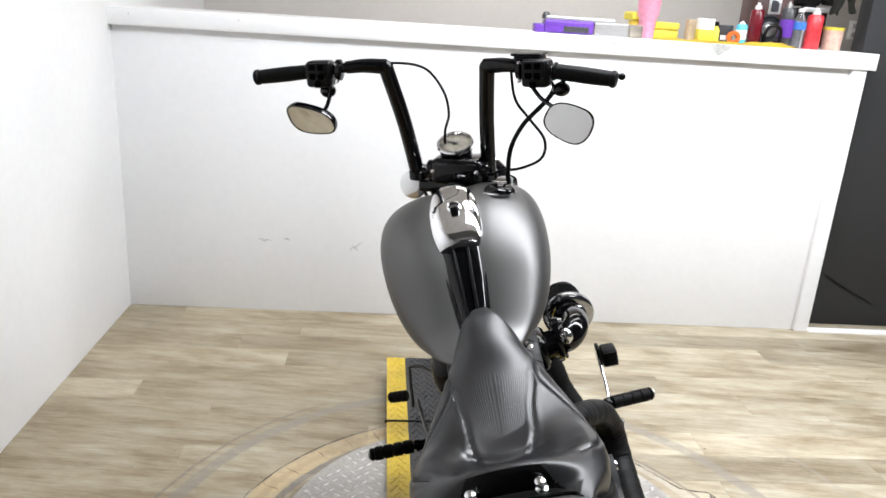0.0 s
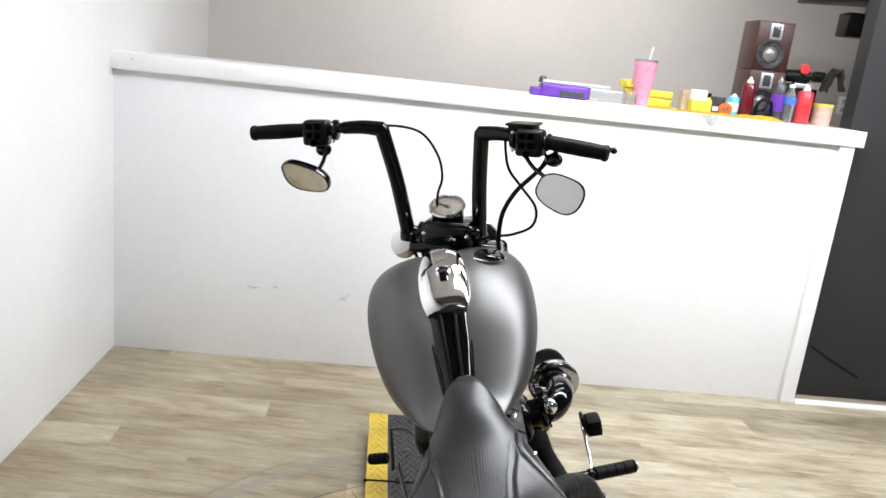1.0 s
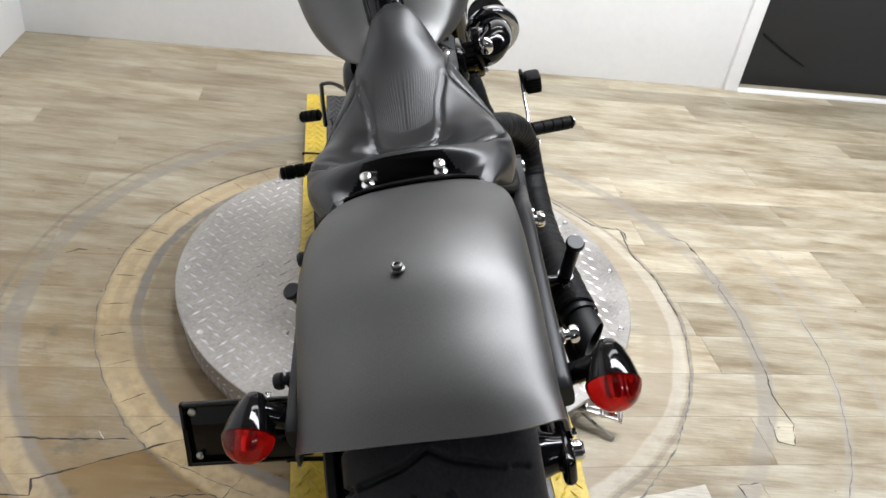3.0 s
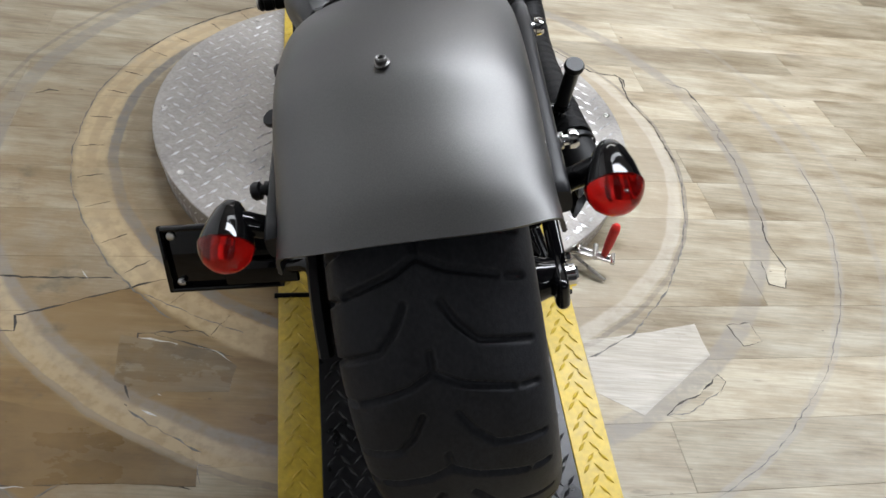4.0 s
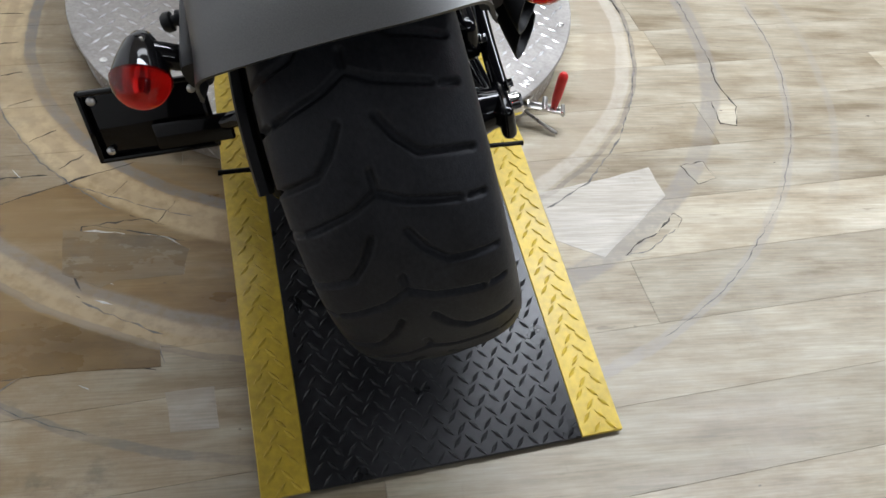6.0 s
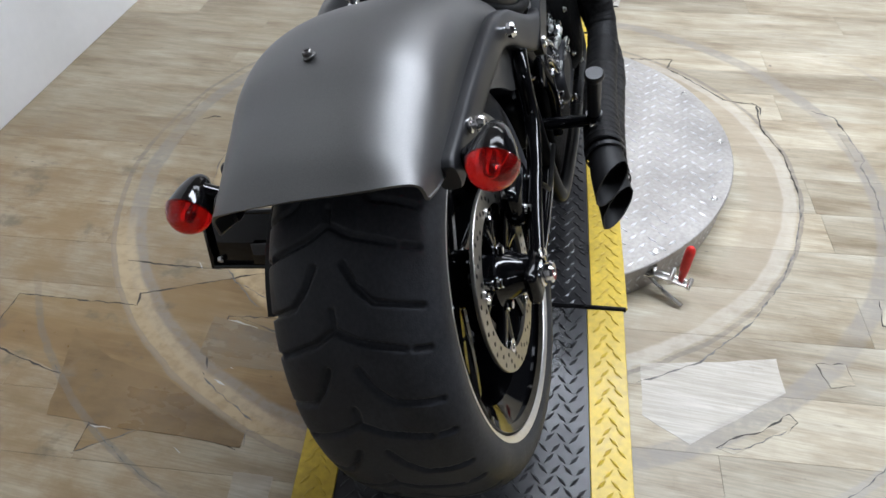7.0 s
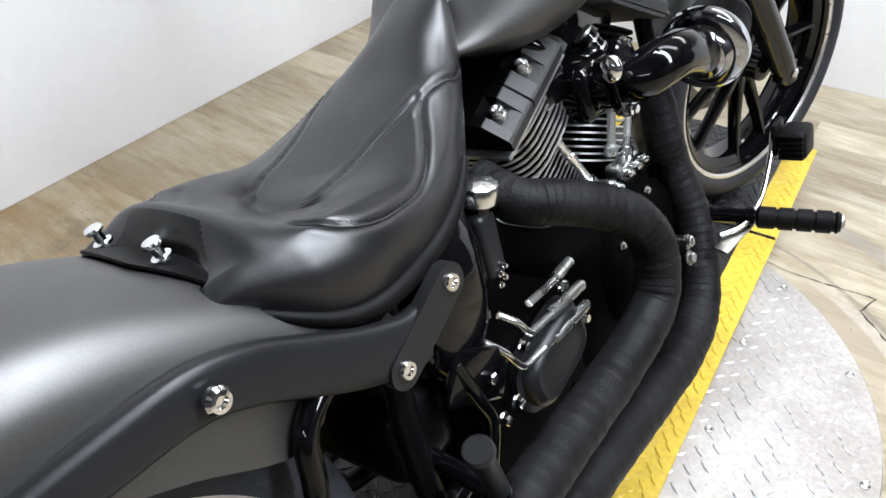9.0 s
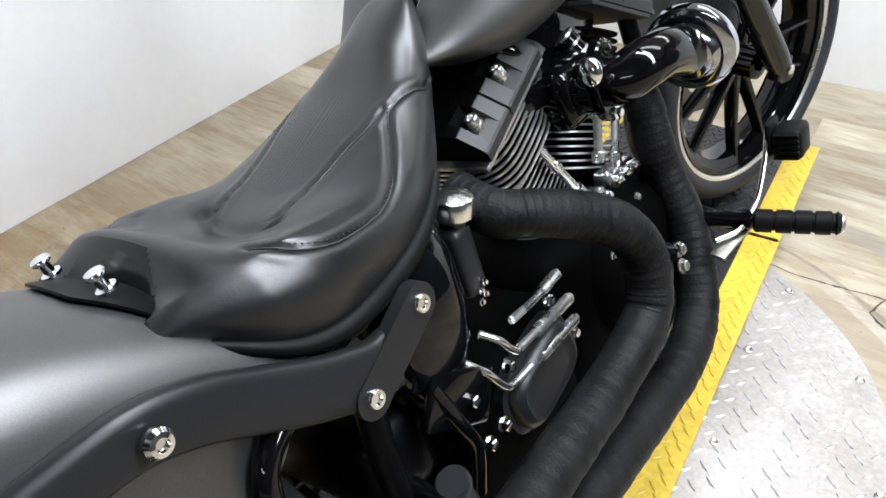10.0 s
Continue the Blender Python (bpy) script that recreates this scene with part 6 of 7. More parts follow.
box(bm, (0.06, 0.575, 0.47), (0.132, 0.612, 0.562), 0.010, None, 3)
coil = part("coil_cover", bm, STRUT_BLACK, bike, "satin black cover behind the cylinder")
for y, w in ((0.600, 0.484), (0.590, 0.478), (0.596, 0.470), (0.586, 0.464)):
    bm = B()
    hex_bolt(bm, (0.133, y, w), (1, 0, 0), 0.0032, 0.003)
    part("cover_bolt", bm, CHROME, coil)
bm = B()
box(bm, (-0.12, 0.36, 0.30), (0.12, 0.47, 0.42), 0.03, None, 3)
part("battery_tray", bm, FRAME_BLACK, bike, "black tray under the oil tank")
bm = B()
box(bm, (0.145, 0.43, 0.37), (0.158, 0.54, 0.44), 0.006, Matrix.Translation((0, 0.48, 0.4)) @ Matrix.Rotation(radians(-32), 4, "X") @ Matrix.Translation((0, -0.48, -0.4)))
tube(bm, [(0.15, 0.455, 0.44), (0.158, 0.47, 0.38), (0.155, 0.485, 0.33), (0.15, 0.47, 0.27)], 0.010, 10)
part("frame_bracket", bm, GLOSS_BLACK, bike, "gloss black bracket")
# frame
for s in (-1, 1):
    bm = B()
    tube(bm, [(s * 0.03, 1.20, 0.86), (s * 0.06, 1.185, 0.66), (s * 0.10, 1.165, 0.36), (s * 0.125, 1.12, 0.175), (s * 0.13, 0.95, 0.135), (s * 0.13, 0.50, 0.135), (s * 0.13, 0.40, 0.20), (s * 0.13, 0.38, 0.40), (s * 0.12, 0.42, 0.60)], 0.0165, 14)
    part("frame_tube", bm, FRAME_BLACK, bike, "black frame tube")
bm = B()
tube(bm, [(0, 1.22, 0.90), (0, 1.0, 0.80), (0, 0.7, 0.70), (0, 0.5, 0.62), (0, 0.38, 0.50)], 0.03, 14)
rod(bm, HEAD + fd * 0.66, HEAD + fd * 0.88, 0.034)
part("frame_spine", bm, FRAME_BLACK, bike, "black frame spine")
# throttle body, intake elbow and cone filter
bm = B()
box(bm, (-0.04, 0.86, 0.555), (0.13, 0.965, 0.645), 0.02, None, 3)
rod(bm, (0.02, 0.91, 0.60), (0.152, 0.91, 0.605), 0.036)
rod(bm, (0.07, 0.975, 0.660), (0.10, 0.995, 0.605), 0.017, edge=0.003)
box(bm, (0.04, 0.80, 0.60), (0.10, 0.87, 0.66), 0.012)
tube(bm, [(0.06, 0.86, 0.65), (0.09, 0.83, 0.685), (0.06, 0.80, 0.71)], 0.009, 10)
# added block that keeps the gap under the tank dark
box(bm, (-0.05, 0.84, 0.63), (0.062, 1.10, 0.79), 0.02, None, 2)
intake = part("throttle_body", bm, GLOSS_BLACK, bike, "black throttle body with an added block closing the gap above")
bm = B()
for k in range(4):
    lathe(bm, Vector((0.068, 0.974, 0.662)) + Vector((0.0075, 0.005, -0.014)) * k, (0.03, 0.02, -0.055), [(0, 0.0185), (0.004, 0.0185)], 18)
part("injector_rings", bm, STEEL, intake, "bright ribs", kind="stuff")
bm = B()
oval = lambda x, k: [Vector((x, 0.916 + k * 0.036 * math.cos(f), 0.612 + k * 0.058 * math.sin(f))) for f in [2 * math.pi * j / 28 for j in range(28)]]
ring_loft(bm, [oval(0.150, 0.94), oval(0.152, 1.0), oval(0.164, 1.0), oval(0.167, 0.94)])
part("intake_plate", bm, GLOSS_BLACK, intake, "black oval mounting plate")
for dw in (0.047, -0.047):
    bm = B()
    hex_bolt(bm, (0.167, 0.916, 0.612 + dw), (1, 0, 0), 0.007, 0.006)
    part("plate_bolt", bm, CHROME, intake)
bm = B()
ball(bm, (0.176, 0.856, 0.645), 0.0165, 1.0, 0.75, 1.2)
rod(bm, (0.168, 0.858, 0.643), (0.155, 0.90, 0.62), 0.009)
part("breather_dome", bm, CHROME, intake, "chrome breather dome")
bm = B()
el = [(0.150, 0.918, 0.612), (0.180, 0.920, 0.610), (0.203, 0.942, 0.620), (0.211, 0.985, 0.620), (0.211, 1.030, 0.608), (0.208, 1.068, 0.594)]
tube(bm, el, 0.0345, 28, 8)
part("intake_elbow", bm, GLOSS_BLACK, bike, "gloss black intake elbow")
fa = Vector((-0.06, 0.97, 0.22)).normalized()
f0 = Vector((0.208, 1.074, 0.590))
bm = B()
lathe(bm, f0, fa, [(-0.014, 0.035), (-0.012, 0.0385), (-0.004, 0.041), (0.002, 0.047), (0.003, 0.061), (0.008, 0.067), (0.020, 0.068), (0.027, 0.065), (0.030, 0.056)], 56)
filt = part("air_filter", bm, DARK_CHROME, bike, "chrome ringed cone air filter")
bm = B()
x, y = axes_of(fa)
rings = []
for h, r in ((0.020, 0.055), (0.04, 0.053), (0.090, 0.048), (0.096, 0.045)):
    rings.append([f0 + fa * h + (x * math.cos(a) + y * math.sin(a)) * (r + (0.0022 if j % 2 else -0.0022)) for j, a in enumerate([2 * math.pi * j / 112 for j in range(112)])])
ring_loft(bm, rings)
part("pleats", bm, BLACK_RUBBER, filt, "black pleated filter gauze", smooth=False)
bm = B()
lathe(bm, f0 + fa * 0.094, fa, [(0, 0.047), (0.003, 0.049), (0.012, 0.047), (0.015, 0.041), (0.016, 0.02)], 40)
part("end_cap", bm, BLACK_RUBBER, filt, "black rubber end cap")

# wrapped exhaust pipes
def wrapped(pts, r, laps):
    n = len(pts)
    bm = B()
    def rad(t):
        k = (t * laps) % 1.0
        return r(t) * (0.985 + 0.027 * (k if k < 0.85 else (1 - k) / 0.15 * 0.85)) + 0.0011 * noise.noise(Vector((t * 60, 0.3, r(t) * 50)))
    tube(bm, pts, rad, 26, 44)
    return bm


ex1 = [(0.075, 0.655, 0.572), (0.135, 0.650, 0.550), (0.165, 0.690, 0.530), (0.195, 0.742, 0.500), (0.220, 0.788, 0.456), (0.232, 0.806, 0.395), (0.234, 0.775, 0.328), (0.232, 0.66, 0.300), (0.235, 0.539, 0.300), (0.243, 0.42, 0.304), (0.252, 0.335, 0.300)]
p1 = part("rear_exhaust_pipe", wrapped(ex1, lambda t: 0.0295 + 0.005 * t, 52), WRAP, bike, "rear exhaust pipe in frayed black wrap")
ex2 = [(0.06, 1.115, 0.555), (0.115, 1.085, 0.525), (0.135, 1.068, 0.46), (0.145, 1.066, 0.40), (0.172, 1.056, 0.325), (0.196, 1.020, 0.250), (0.212, 0.965, 0.190), (0.222, 0.870, 0.172), (0.226, 0.72, 0.182), (0.234, 0.54, 0.206), (0.246, 0.37, 0.226)]
p2 = part("front_exhaust_pipe", wrapped(ex2, lambda t: 0.031 + 0.004 * t, 58), WRAP, bike, "front exhaust pipe in frayed black wrap")
for p, parent in (((0.251, 0.345, 0.298), p1), ((0.246, 0.38, 0.218), p2)):
    p = Vector(p)
    d = Vector((0.16, -0.95, -0.26)).normalized()
    x, y = axes_of(d)
    bm = B()
    ends = []
    for h, r, cut in ((-0.01, 0.030, 0), (0.03, 0.0315, 0), (0.060, 0.0335, 0.2), (0.085, 0.0335, 1.0), (0.084, 0.0312, 1.0), (0.04, 0.030, 0.2), (0.03, 0.029, 0)):
        ends.append([p + d * (h - 0.034 * cut * (math.cos(a) * x.x + math.sin(a) * y.x)) + (x * math.cos(a) + y * math.sin(a)) * r for a in [2 * math.pi * j / 32 for j in range(32)]])
    ring_loft(bm, ends, caps=(True, True))
    part("exhaust_tip", bm, PIPE_METAL, parent, "bare matte black slash-cut tip")
    for h in (-0.006, 0.012):
        bm = B()
        lathe(bm, p + d * h, d, [(0, 0.0345), (0.001, 0.0365), (0.009, 0.0365), (0.010, 0.0345)], 32, caps=(False, False))
        part("clamp_band", bm, STRUT_BLACK, parent, "steel clamp band")
bm = B()
plank_strip(bm, (0.225, 0.815, 0.380), (0.225, 0.86, 0.335), 0.035, 0.02, (1, 0, 0), 0.006)
rod(bm, (0.235, 0.83, 0.40), (0.262, 0.84, 0.395), 0.012)
bracket = part("pipe_clamp", bm, FRAME_BLACK, bike, "black pipe clamp")
for p in ((0.262, 0.842, 0.398), (0.258, 0.852, 0.365)):
    bm = B()
    hex_bolt(bm, p, (1, 0, 0.2), 0.008, 0.006)
    part("clamp_bolt", bm, STEEL, bracket)
# bracket bars to the right peg, and the side stand
bm = B()
plank_strip(bm, (0.243, 1.0, 0.288), (0.262, 1.10, 0.300), 0.024, 0.005, (0.2, 0, 1), 0.001)
part("peg_bracket", bm, DISC_STEEL, bike, "bright steel peg bracket")
bm = B()
tube(bm, [(-0.13, 0.86, 0.17), (-0.19, 0.83, 0.12), (-0.247, 0.80, 0.088)], 0.011, 12)
lathe(bm, (-0.247, 0.80, 0.0815), (0.295, 0, 0.9556), [(0, 0.020), (0.006, 0.020), (0.008, 0.012)], 18)
part("side_stand", bm, FRAME_BLACK, bike, "black side stand, folded out")


# round black cover on the left of the cylinders
bm = B()
lathe(bm, (-0.09, 0.955, 0.575), (-1, 0, 0.05), [(0, 0.062), (0.045, 0.066), (0.060, 0.060), (0.070, 0.046), (0.075, 0.02)], 32)
box(bm, (-0.12, 0.93, 0.42), (-0.06, 0.98, 0.56), 0.012)
part("horn_cover", bm, GLOSS_BLACK, bike, "gloss black round horn cover")
# ---- things on the counter ----
CT = 1.4005


def can(name, x, y, r, h, mat, label, cap_mat=WHITE_CARD, cap_h=0.03, band=None, group="cans on the counter"):
    t = thing(name, label, "can", group, pose(x, y, CT))
    bm = B()
    lathe(bm, (0, 0, 0), (0, 0, 1), [(0, r * 0.94), (0.004, r), (h - 0.012, r), (h - 0.004, r * 0.86), (h, r * 0.55)], 28)
    part("body", bm, mat, t)
    bm = B()
    lathe(bm, (0, 0, h), (0, 0, 1), [(-0.004, r * 0.5), (0.0, r * 0.52), (cap_h * 0.55, r * 0.45), (cap_h * 0.6, r * 0.24), (cap_h, r * 0.2)], 20)
    part("nozzle", bm, cap_mat, t)
    if band:
        bm = B()
        lathe(bm, (0, 0, h * 0.25), (0, 0, 1), [(0, r + 0.0006), (h * 0.45, r + 0.0006)], 28, caps=(False, False))
        part("label_band", bm, band, t)
    return t


def cy(x, d):
    """Place on the counter: d metres behind its front edge."""
    return 2.535 + (x + 1.716) * 0.1032 + d + 0.05


# tumbler
t = thing("tumbler", "pink insulated tumbler with a steel rim and a straw", "cup", at=pose(0.714, cy(0.714, 0.30), CT))
bm = B()
lathe(bm, (0, 0, 0), (0, 0, 1), [(0, 0.036), (0.004, 0.039), (0.092, 0.042), (0.108, 0.052), (0.211, 0.057), (0.214, 0.0575)], 36)
part("body", bm, PINK, t)
bm = B()
lathe(bm, (0, 0, 0.214), (0, 0, 1), [(0, 0.0578), (0.008, 0.0578), (0.010, 0.054), (0.008, 0.01)], 36)
part("lid", bm, STEEL, t, "steel rim and clear lid")
bm = B()
rod(bm, (0.012, 0.0, 0.21), (0.024, 0.0, 0.288), 0.0045)
part("straw", bm, WHITE_CARD, t, "pale straw")
# purple tool case with a clear lid
t = thing("tool_case", "purple plastic tool case with a long pale lid", "case", at=pose(0.300, cy(0.300, 0.16), CT, 0, 0, 5))
bm = B()
box(bm, (-0.11, -0.05, 0), (0.125, 0.05, 0.062), 0.014, None, 3)
box(bm, (-0.155, -0.04, 0.0), (-0.10, 0.04, 0.040), 0.006)
part("body", bm, PURPLE, t)
bm = B()
box(bm, (-0.105, -0.038, 0.058), (0.225, 0.038, 0.078), 0.008, None, 3)
part("lid", bm, SILVER, t, "pale grey lid")
bm = B()
box(bm, (-0.02, -0.054, 0.008), (0.10, -0.048, 0.034), 0.002)
part("latch_panel", bm, DARK_CAN, t, "dark front panel")
bm = B()
box(bm, (0.128, -0.04, 0.002), (0.36, 0.04, 0.060), 0.006, None, 2)
part("tray", bm, CLEAR, t, "clear plastic tray")
bm = B()
lathe(bm, (-0.10, 0, 0.062), (0, 0, 1), [(0, 0.020), (0.018, 0.018), (0.030, 0.012), (0.032, 0.004)], 16)
part("knob", bm, DARK_CAN, t, "dark grey knob")
# yellow cloths
rr = random.Random(3)
for x, d, w, dp, h, mat, label in ((0.797, 0.06, 0.20, 0.08, 0.012, CLOTH_YELLOW, "flat pale yellow cloth by the counter's edge"), (0.992, 0.05, 0.30, 0.08, 0.014, CLOTH_YELLOW, "flat yellow cloth by the counter's edge"), (1.245, 0.05, 0.26, 0.09, 0.022, CLOTH_YELLOW, "crumpled yellow cloth by the counter's edge")):
    bm = B()
    rings = []
    for i in range(19):
        a = -1 + 2 * i / 18
        rings.append([Vector((a * w / 2, b * dp / 2, h * max(0, (1 - abs(a) ** 4)) * max(0.0, (1 - abs(b) ** 4)) * (0.55 + 0.6 * noise.noise(Vector((a * 2.2 + x * 7, b * 2.6, 0.4)))) + 0.002)) for b in [-1 + 2 * j / 14 for j in range(15)]])
    ring_loft(bm, rings, closed=False)
    bmesh.ops.solidify(bm, geom=bm.faces[:], thickness=-0.002)
    ob = tagged(part("cloth", bm, mat), label, "cloth", "cloths on the counter")
    ob.matrix_world = pose(x, cy(x, d), CT, 0, 0, 6)
# folded cloths in a pile
for k, (dx, w, h, turn, mat) in enumerate(((0.0, 0.25, 0.045, 4, YELLOW_TOY), (0.012, 0.24, 0.036, -3, CLOTH_YELLOW), (-0.06, 0.13, 0.040, 9, YELLOW_TOY))):
    bm = B()
    box(bm, (-w / 2, -0.07, 0.0005), (w / 2, 0.07, h - 0.0005), 0.012, None, 3)
    bmesh.ops.subdivide_edges(bm, edges=bm.edges[:], cuts=2, use_grid_fill=True)
    for v in bm.verts:
        v.co += Vector((1, 1, 0.35 if v.co.z > h * 0.5 else 0.0)) * 0.008 * noise.noise(v.co * 22 + Vector((k * 5.0, 0, 0)))
    ob = tagged(part("cloth", bm, mat), "folded yellow shop cloth in a pile", "cloth", "cloths on the counter")
    ob.matrix_world = pose(0.752 + dx, cy(0.752, 0.38), CT + (0.0, 0.045, 0.081)[k], 0, 0, turn)
# boxes
for name, x, d, sx, sy, sz, mat, label in (("carton", 0.918, 0.17, 0.07, 0.05, 0.100, TAN_CARD, "small tan cardboard box"), ("carton", 0.957, 0.12, 0.068, 0.05, 0.108, WHITE_CARD, "white box with a yellow lower half"), ("carton", 1.062, 0.17, 0.075, 0.05, 0.085, DARK_CAN, "small dark box with a pale label"), ("carton", 0.636, 0.20, 0.07, 0.05, 0.05, TAN_CARD, "small patterned grey carton")):
    t = thing(name, label, "box", "cartons on the counter", pose(x, cy(x, d), CT, 0, 0, 8))
    bm = B()
    box(bm, (-sx / 2, -sy / 2, 0), (sx / 2, sy / 2, sz), 0.002)
    part("body", bm, mat, t)
    if mat is WHITE_CARD:
        bm = B()
        box(bm, (-sx / 2 - 0.0006, -sy / 2 - 0.0006, 0.001), (sx / 2 + 0.0006, sy / 2 + 0.0006, sz * 0.55), 0.001)
        part("sleeve", bm, YELLOW_TOY, t, "yellow sleeve")
    if mat is DARK_CAN:
        bm = B()
        box(bm, (-sx * 0.3, -sy / 2 - 0.0012, sz * 0.2), (sx * 0.3, -sy / 2, sz * 0.45), 0.0)
        part("label_band", bm, WHITE_CARD, t, "pale label")
t = thing("cleaner_bottle", "small amber bottle with a black cap", "bottle", "bottles on the counter", pose(1.010, cy(1.010, 0.12), CT))
bm = B()
lathe(bm, (0, 0, 0), (0, 0, 1), [(0, 0.018), (0.06, 0.018), (0.072, 0.009), (0.078, 0.009)], 20)
part("body", bm, YELLOW_TOY, t)
bm = B()
lathe(bm, (0, 0, 0.078), (0, 0, 1), [(0, 0.011), (0.018, 0.011), (0.020, 0.008)], 16)
part("cap", bm, PLASTIC, t)
t = thing("tape_roll", "orange tape roll standing on edge", "tape", at=pose(1.096, cy(1.096, 0.11), CT))
bm = B()
lathe(bm, (0, -0.012, 0.030), (0, 1, 0), [(0, 0.014), (0, 0.030), (0.024, 0.030), (0.024, 0.014), (0, 0.014)], 30, caps=(False, False))
part("ring", bm, ORANGE, t)
can("label_tub", 1.133, cy(1.133, 0.12), 0.026, 0.095, CYAN, "small blue and white tub with a lid", WHITE_CARD, 0.012, WHITE_CARD)
can("spray_can", 1.197, cy(1.197, 0.12), 0.031, 0.165, DARK_RED, "dark red spray can with a white nozzle")
can("spray_can", 1.350, cy(1.350, 0.13), 0.031, 0.182, DARK_CAN, "dark spray can with a purple band", STEEL, 0.03, PURPLE)
can("spray_can", 1.478, cy(1.478, 0.11), 0.036, 0.158, RED_PAINT, "red spray can with a white nozzle", WHITE_CARD, 0.03)
# water bottle
t = thing("water_bottle", "clear plastic water bottle with a blue label", "bottle", "bottles on the counter", pose(1.412, cy(1.412, 0.13), CT))
bm = B()
lathe(bm, (0, 0, 0), (0, 0, 1), [(0, 0.030), (0.01, 0.032), (0.05, 0.031), (0.055, 0.032), (0.11, 0.032), (0.135, 0.025), (0.155, 0.013), (0.168, 0.0125)], 28)
part("body", bm, CLEAR, t)
bm = B()
lathe(bm, (0, 0, 0.085), (0, 0, 1), [(0, 0.0325), (0.034, 0.0325)], 28, caps=(False, False))
part("label_band", bm, BLUE, t, "blue paper label")
bm = B()
lathe(bm, (0, 0, 0.165), (0, 0, 1), [(0, 0.0145), (0.014, 0.0145), (0.016, 0.012)], 20)
part("cap", bm, WHITE_CARD, t)
# black headset standing
t = thing("headset", "black headband standing open on the counter", "headset", at=pose(1.279, cy(1.279, 0.10), CT))
bm = B()
tube(bm, [(-0.035, 0, 0.004), (-0.036, 0, 0.05), (-0.022, 0, 0.085), (0.006, 0, 0.097), (0.032, 0, 0.082), (0.038, 0, 0.04), (0.036, 0, 0.004)], 0.008, 12)
part("band", bm, PLASTIC, t)
# tub with a dark cloth hung over it
t = thing("plastic_tub", "translucent orange plastic tub with a yellow rim", "tub", at=pose(1.590, cy(1.590, 0.14), CT))
bm = B()
lathe(bm, (0, 0, 0), (0, 0, 1), [(0, 0.040), (0.005, 0.043), (0.095, 0.047)], 30)
part("body", bm, surface("translucent_orange_plastic", (0.62, 0.42, 0.34), 0.4), t)
bm = B()
lathe(bm, (0, 0, 0.093), (0, 0, 1), [(0, 0.048), (0.012, 0.049), (0.013, 0.044)], 30)
part("rim", bm, YELLOW_TOY, t)
bm = B()
rings = []
for i in range(26):
    a = i / 25
    # up from the tub to a peak, over it and down again
    p = Vector((-0.018 + 0.088 * a, 0.01, 0.085 + 0.175 * math.sin(math.pi * min(1.0, 0.10 + 0.74 * a)) ** 0.8 - 0.05 * max(0.0, a - 0.6)))
    r = 0.036 * (0.55 + 0.45 * math.sin(math.pi * (0.15 + 0.8 * a)))
    rings.append([p + Vector((math.cos(f) * r * 0.75, math.sin(f) * r, math.sin(f * 3 + a * 8) * r * 0.25)) * (0.78 + 0.5 * noise.noise(Vector((a * 6, math.cos(f) * 2, math.sin(f) * 2)))) for f in [2 * math.pi * j / 18 for j in range(18)]])
ring_loft(bm, rings)
ob = tagged(part("hung_cloth", bm, OLIVE), "dark olive cloth bunched over the tub", "cloth", "cloths on the counter")
ob.matrix_world = pose(1.592, cy(1.592, 0.14), CT + 0.012)
# black device with a red knob behind the cans
t = thing("heat_gun", "black device with a red round knob behind the cans", "tool", at=pose(1.520, cy(1.520, 0.27), CT))
bm = B()
box(bm, (-0.09, -0.03, 0), (0.07, 0.04, 0.19), 0.02, None, 3)
rod(bm, (-0.10, 0, 0.225), (0.02, 0, 0.23), 0.030)
rod(bm, (0.03, -0.02, 0.232), (0.09, -0.02, 0.232), 0.026, edge=0.004)
box(bm, (-0.05, -0.02, 0.18), (0.01, 0.03, 0.22), 0.006)
part("body", bm, PLASTIC, t)
bm = B()
lathe(bm, (-0.02, -0.028, 0.262), (0, -1, 0), [(0, 0.026), (0.010, 0.026), (0.016, 0.020)], 24)
part("knob", bm, RED_PAINT, t, "red round knob")
bm = B()
box(bm, (-0.06, -0.042, 0.170), (0.08, -0.028, 0.192), 0.003)
part("bar", bm, SILVER, t)


# two speakers, stacked
def loudspeaker(z, label):
    t = thing("loudspeaker", label, "speaker", "stacked speakers", pose(1.304, cy(1.304, 0.33), z, 0, 0, 6))
    bm = B()
    box(bm, (-0.090, -0.10, 0), (0.090, 0.075, 0.234), 0.003)
    part("cabinet", bm, WOOD_RED, t)
    bm = B()
    lathe(bm, (-0.012, -0.101, 0.078), (0, -1, 0), [(0, 0.068), (0.004, 0.070), (0.008, 0.068), (0.008, 0.062), (0.002, 0.058)], 36)
    part("surround", bm, DARK_CAN, t)
    bm = B()
    lathe(bm, (-0.012, -0.103, 0.078), (0, -1, 0), [(0, 0.058), (-0.004, 0.040), (0.004, 0.034), (0.018, 0.022), (0.022, 0.008)], 36)
    part("cone", bm, CONE_GREY, t, "grey metal cone with a domed middle")
    bm = B()
    box(bm, (-0.034, -0.106, 0.148), (0.030, -0.0995, 0.224), 0.003)
    part("tweeter_frame", bm, SILVER, t)
    bm = B()
    box(bm, (-0.021, -0.108, 0.160), (0.017, -0.1055, 0.214), 0.002)
    part("tweeter", bm, DARK_CAN, t)
    return t


loudspeaker(CT, "mahogany veneered bookshelf speaker under another")
loudspeaker(CT + 0.2355, "mahogany veneered bookshelf speaker with a grey cone")
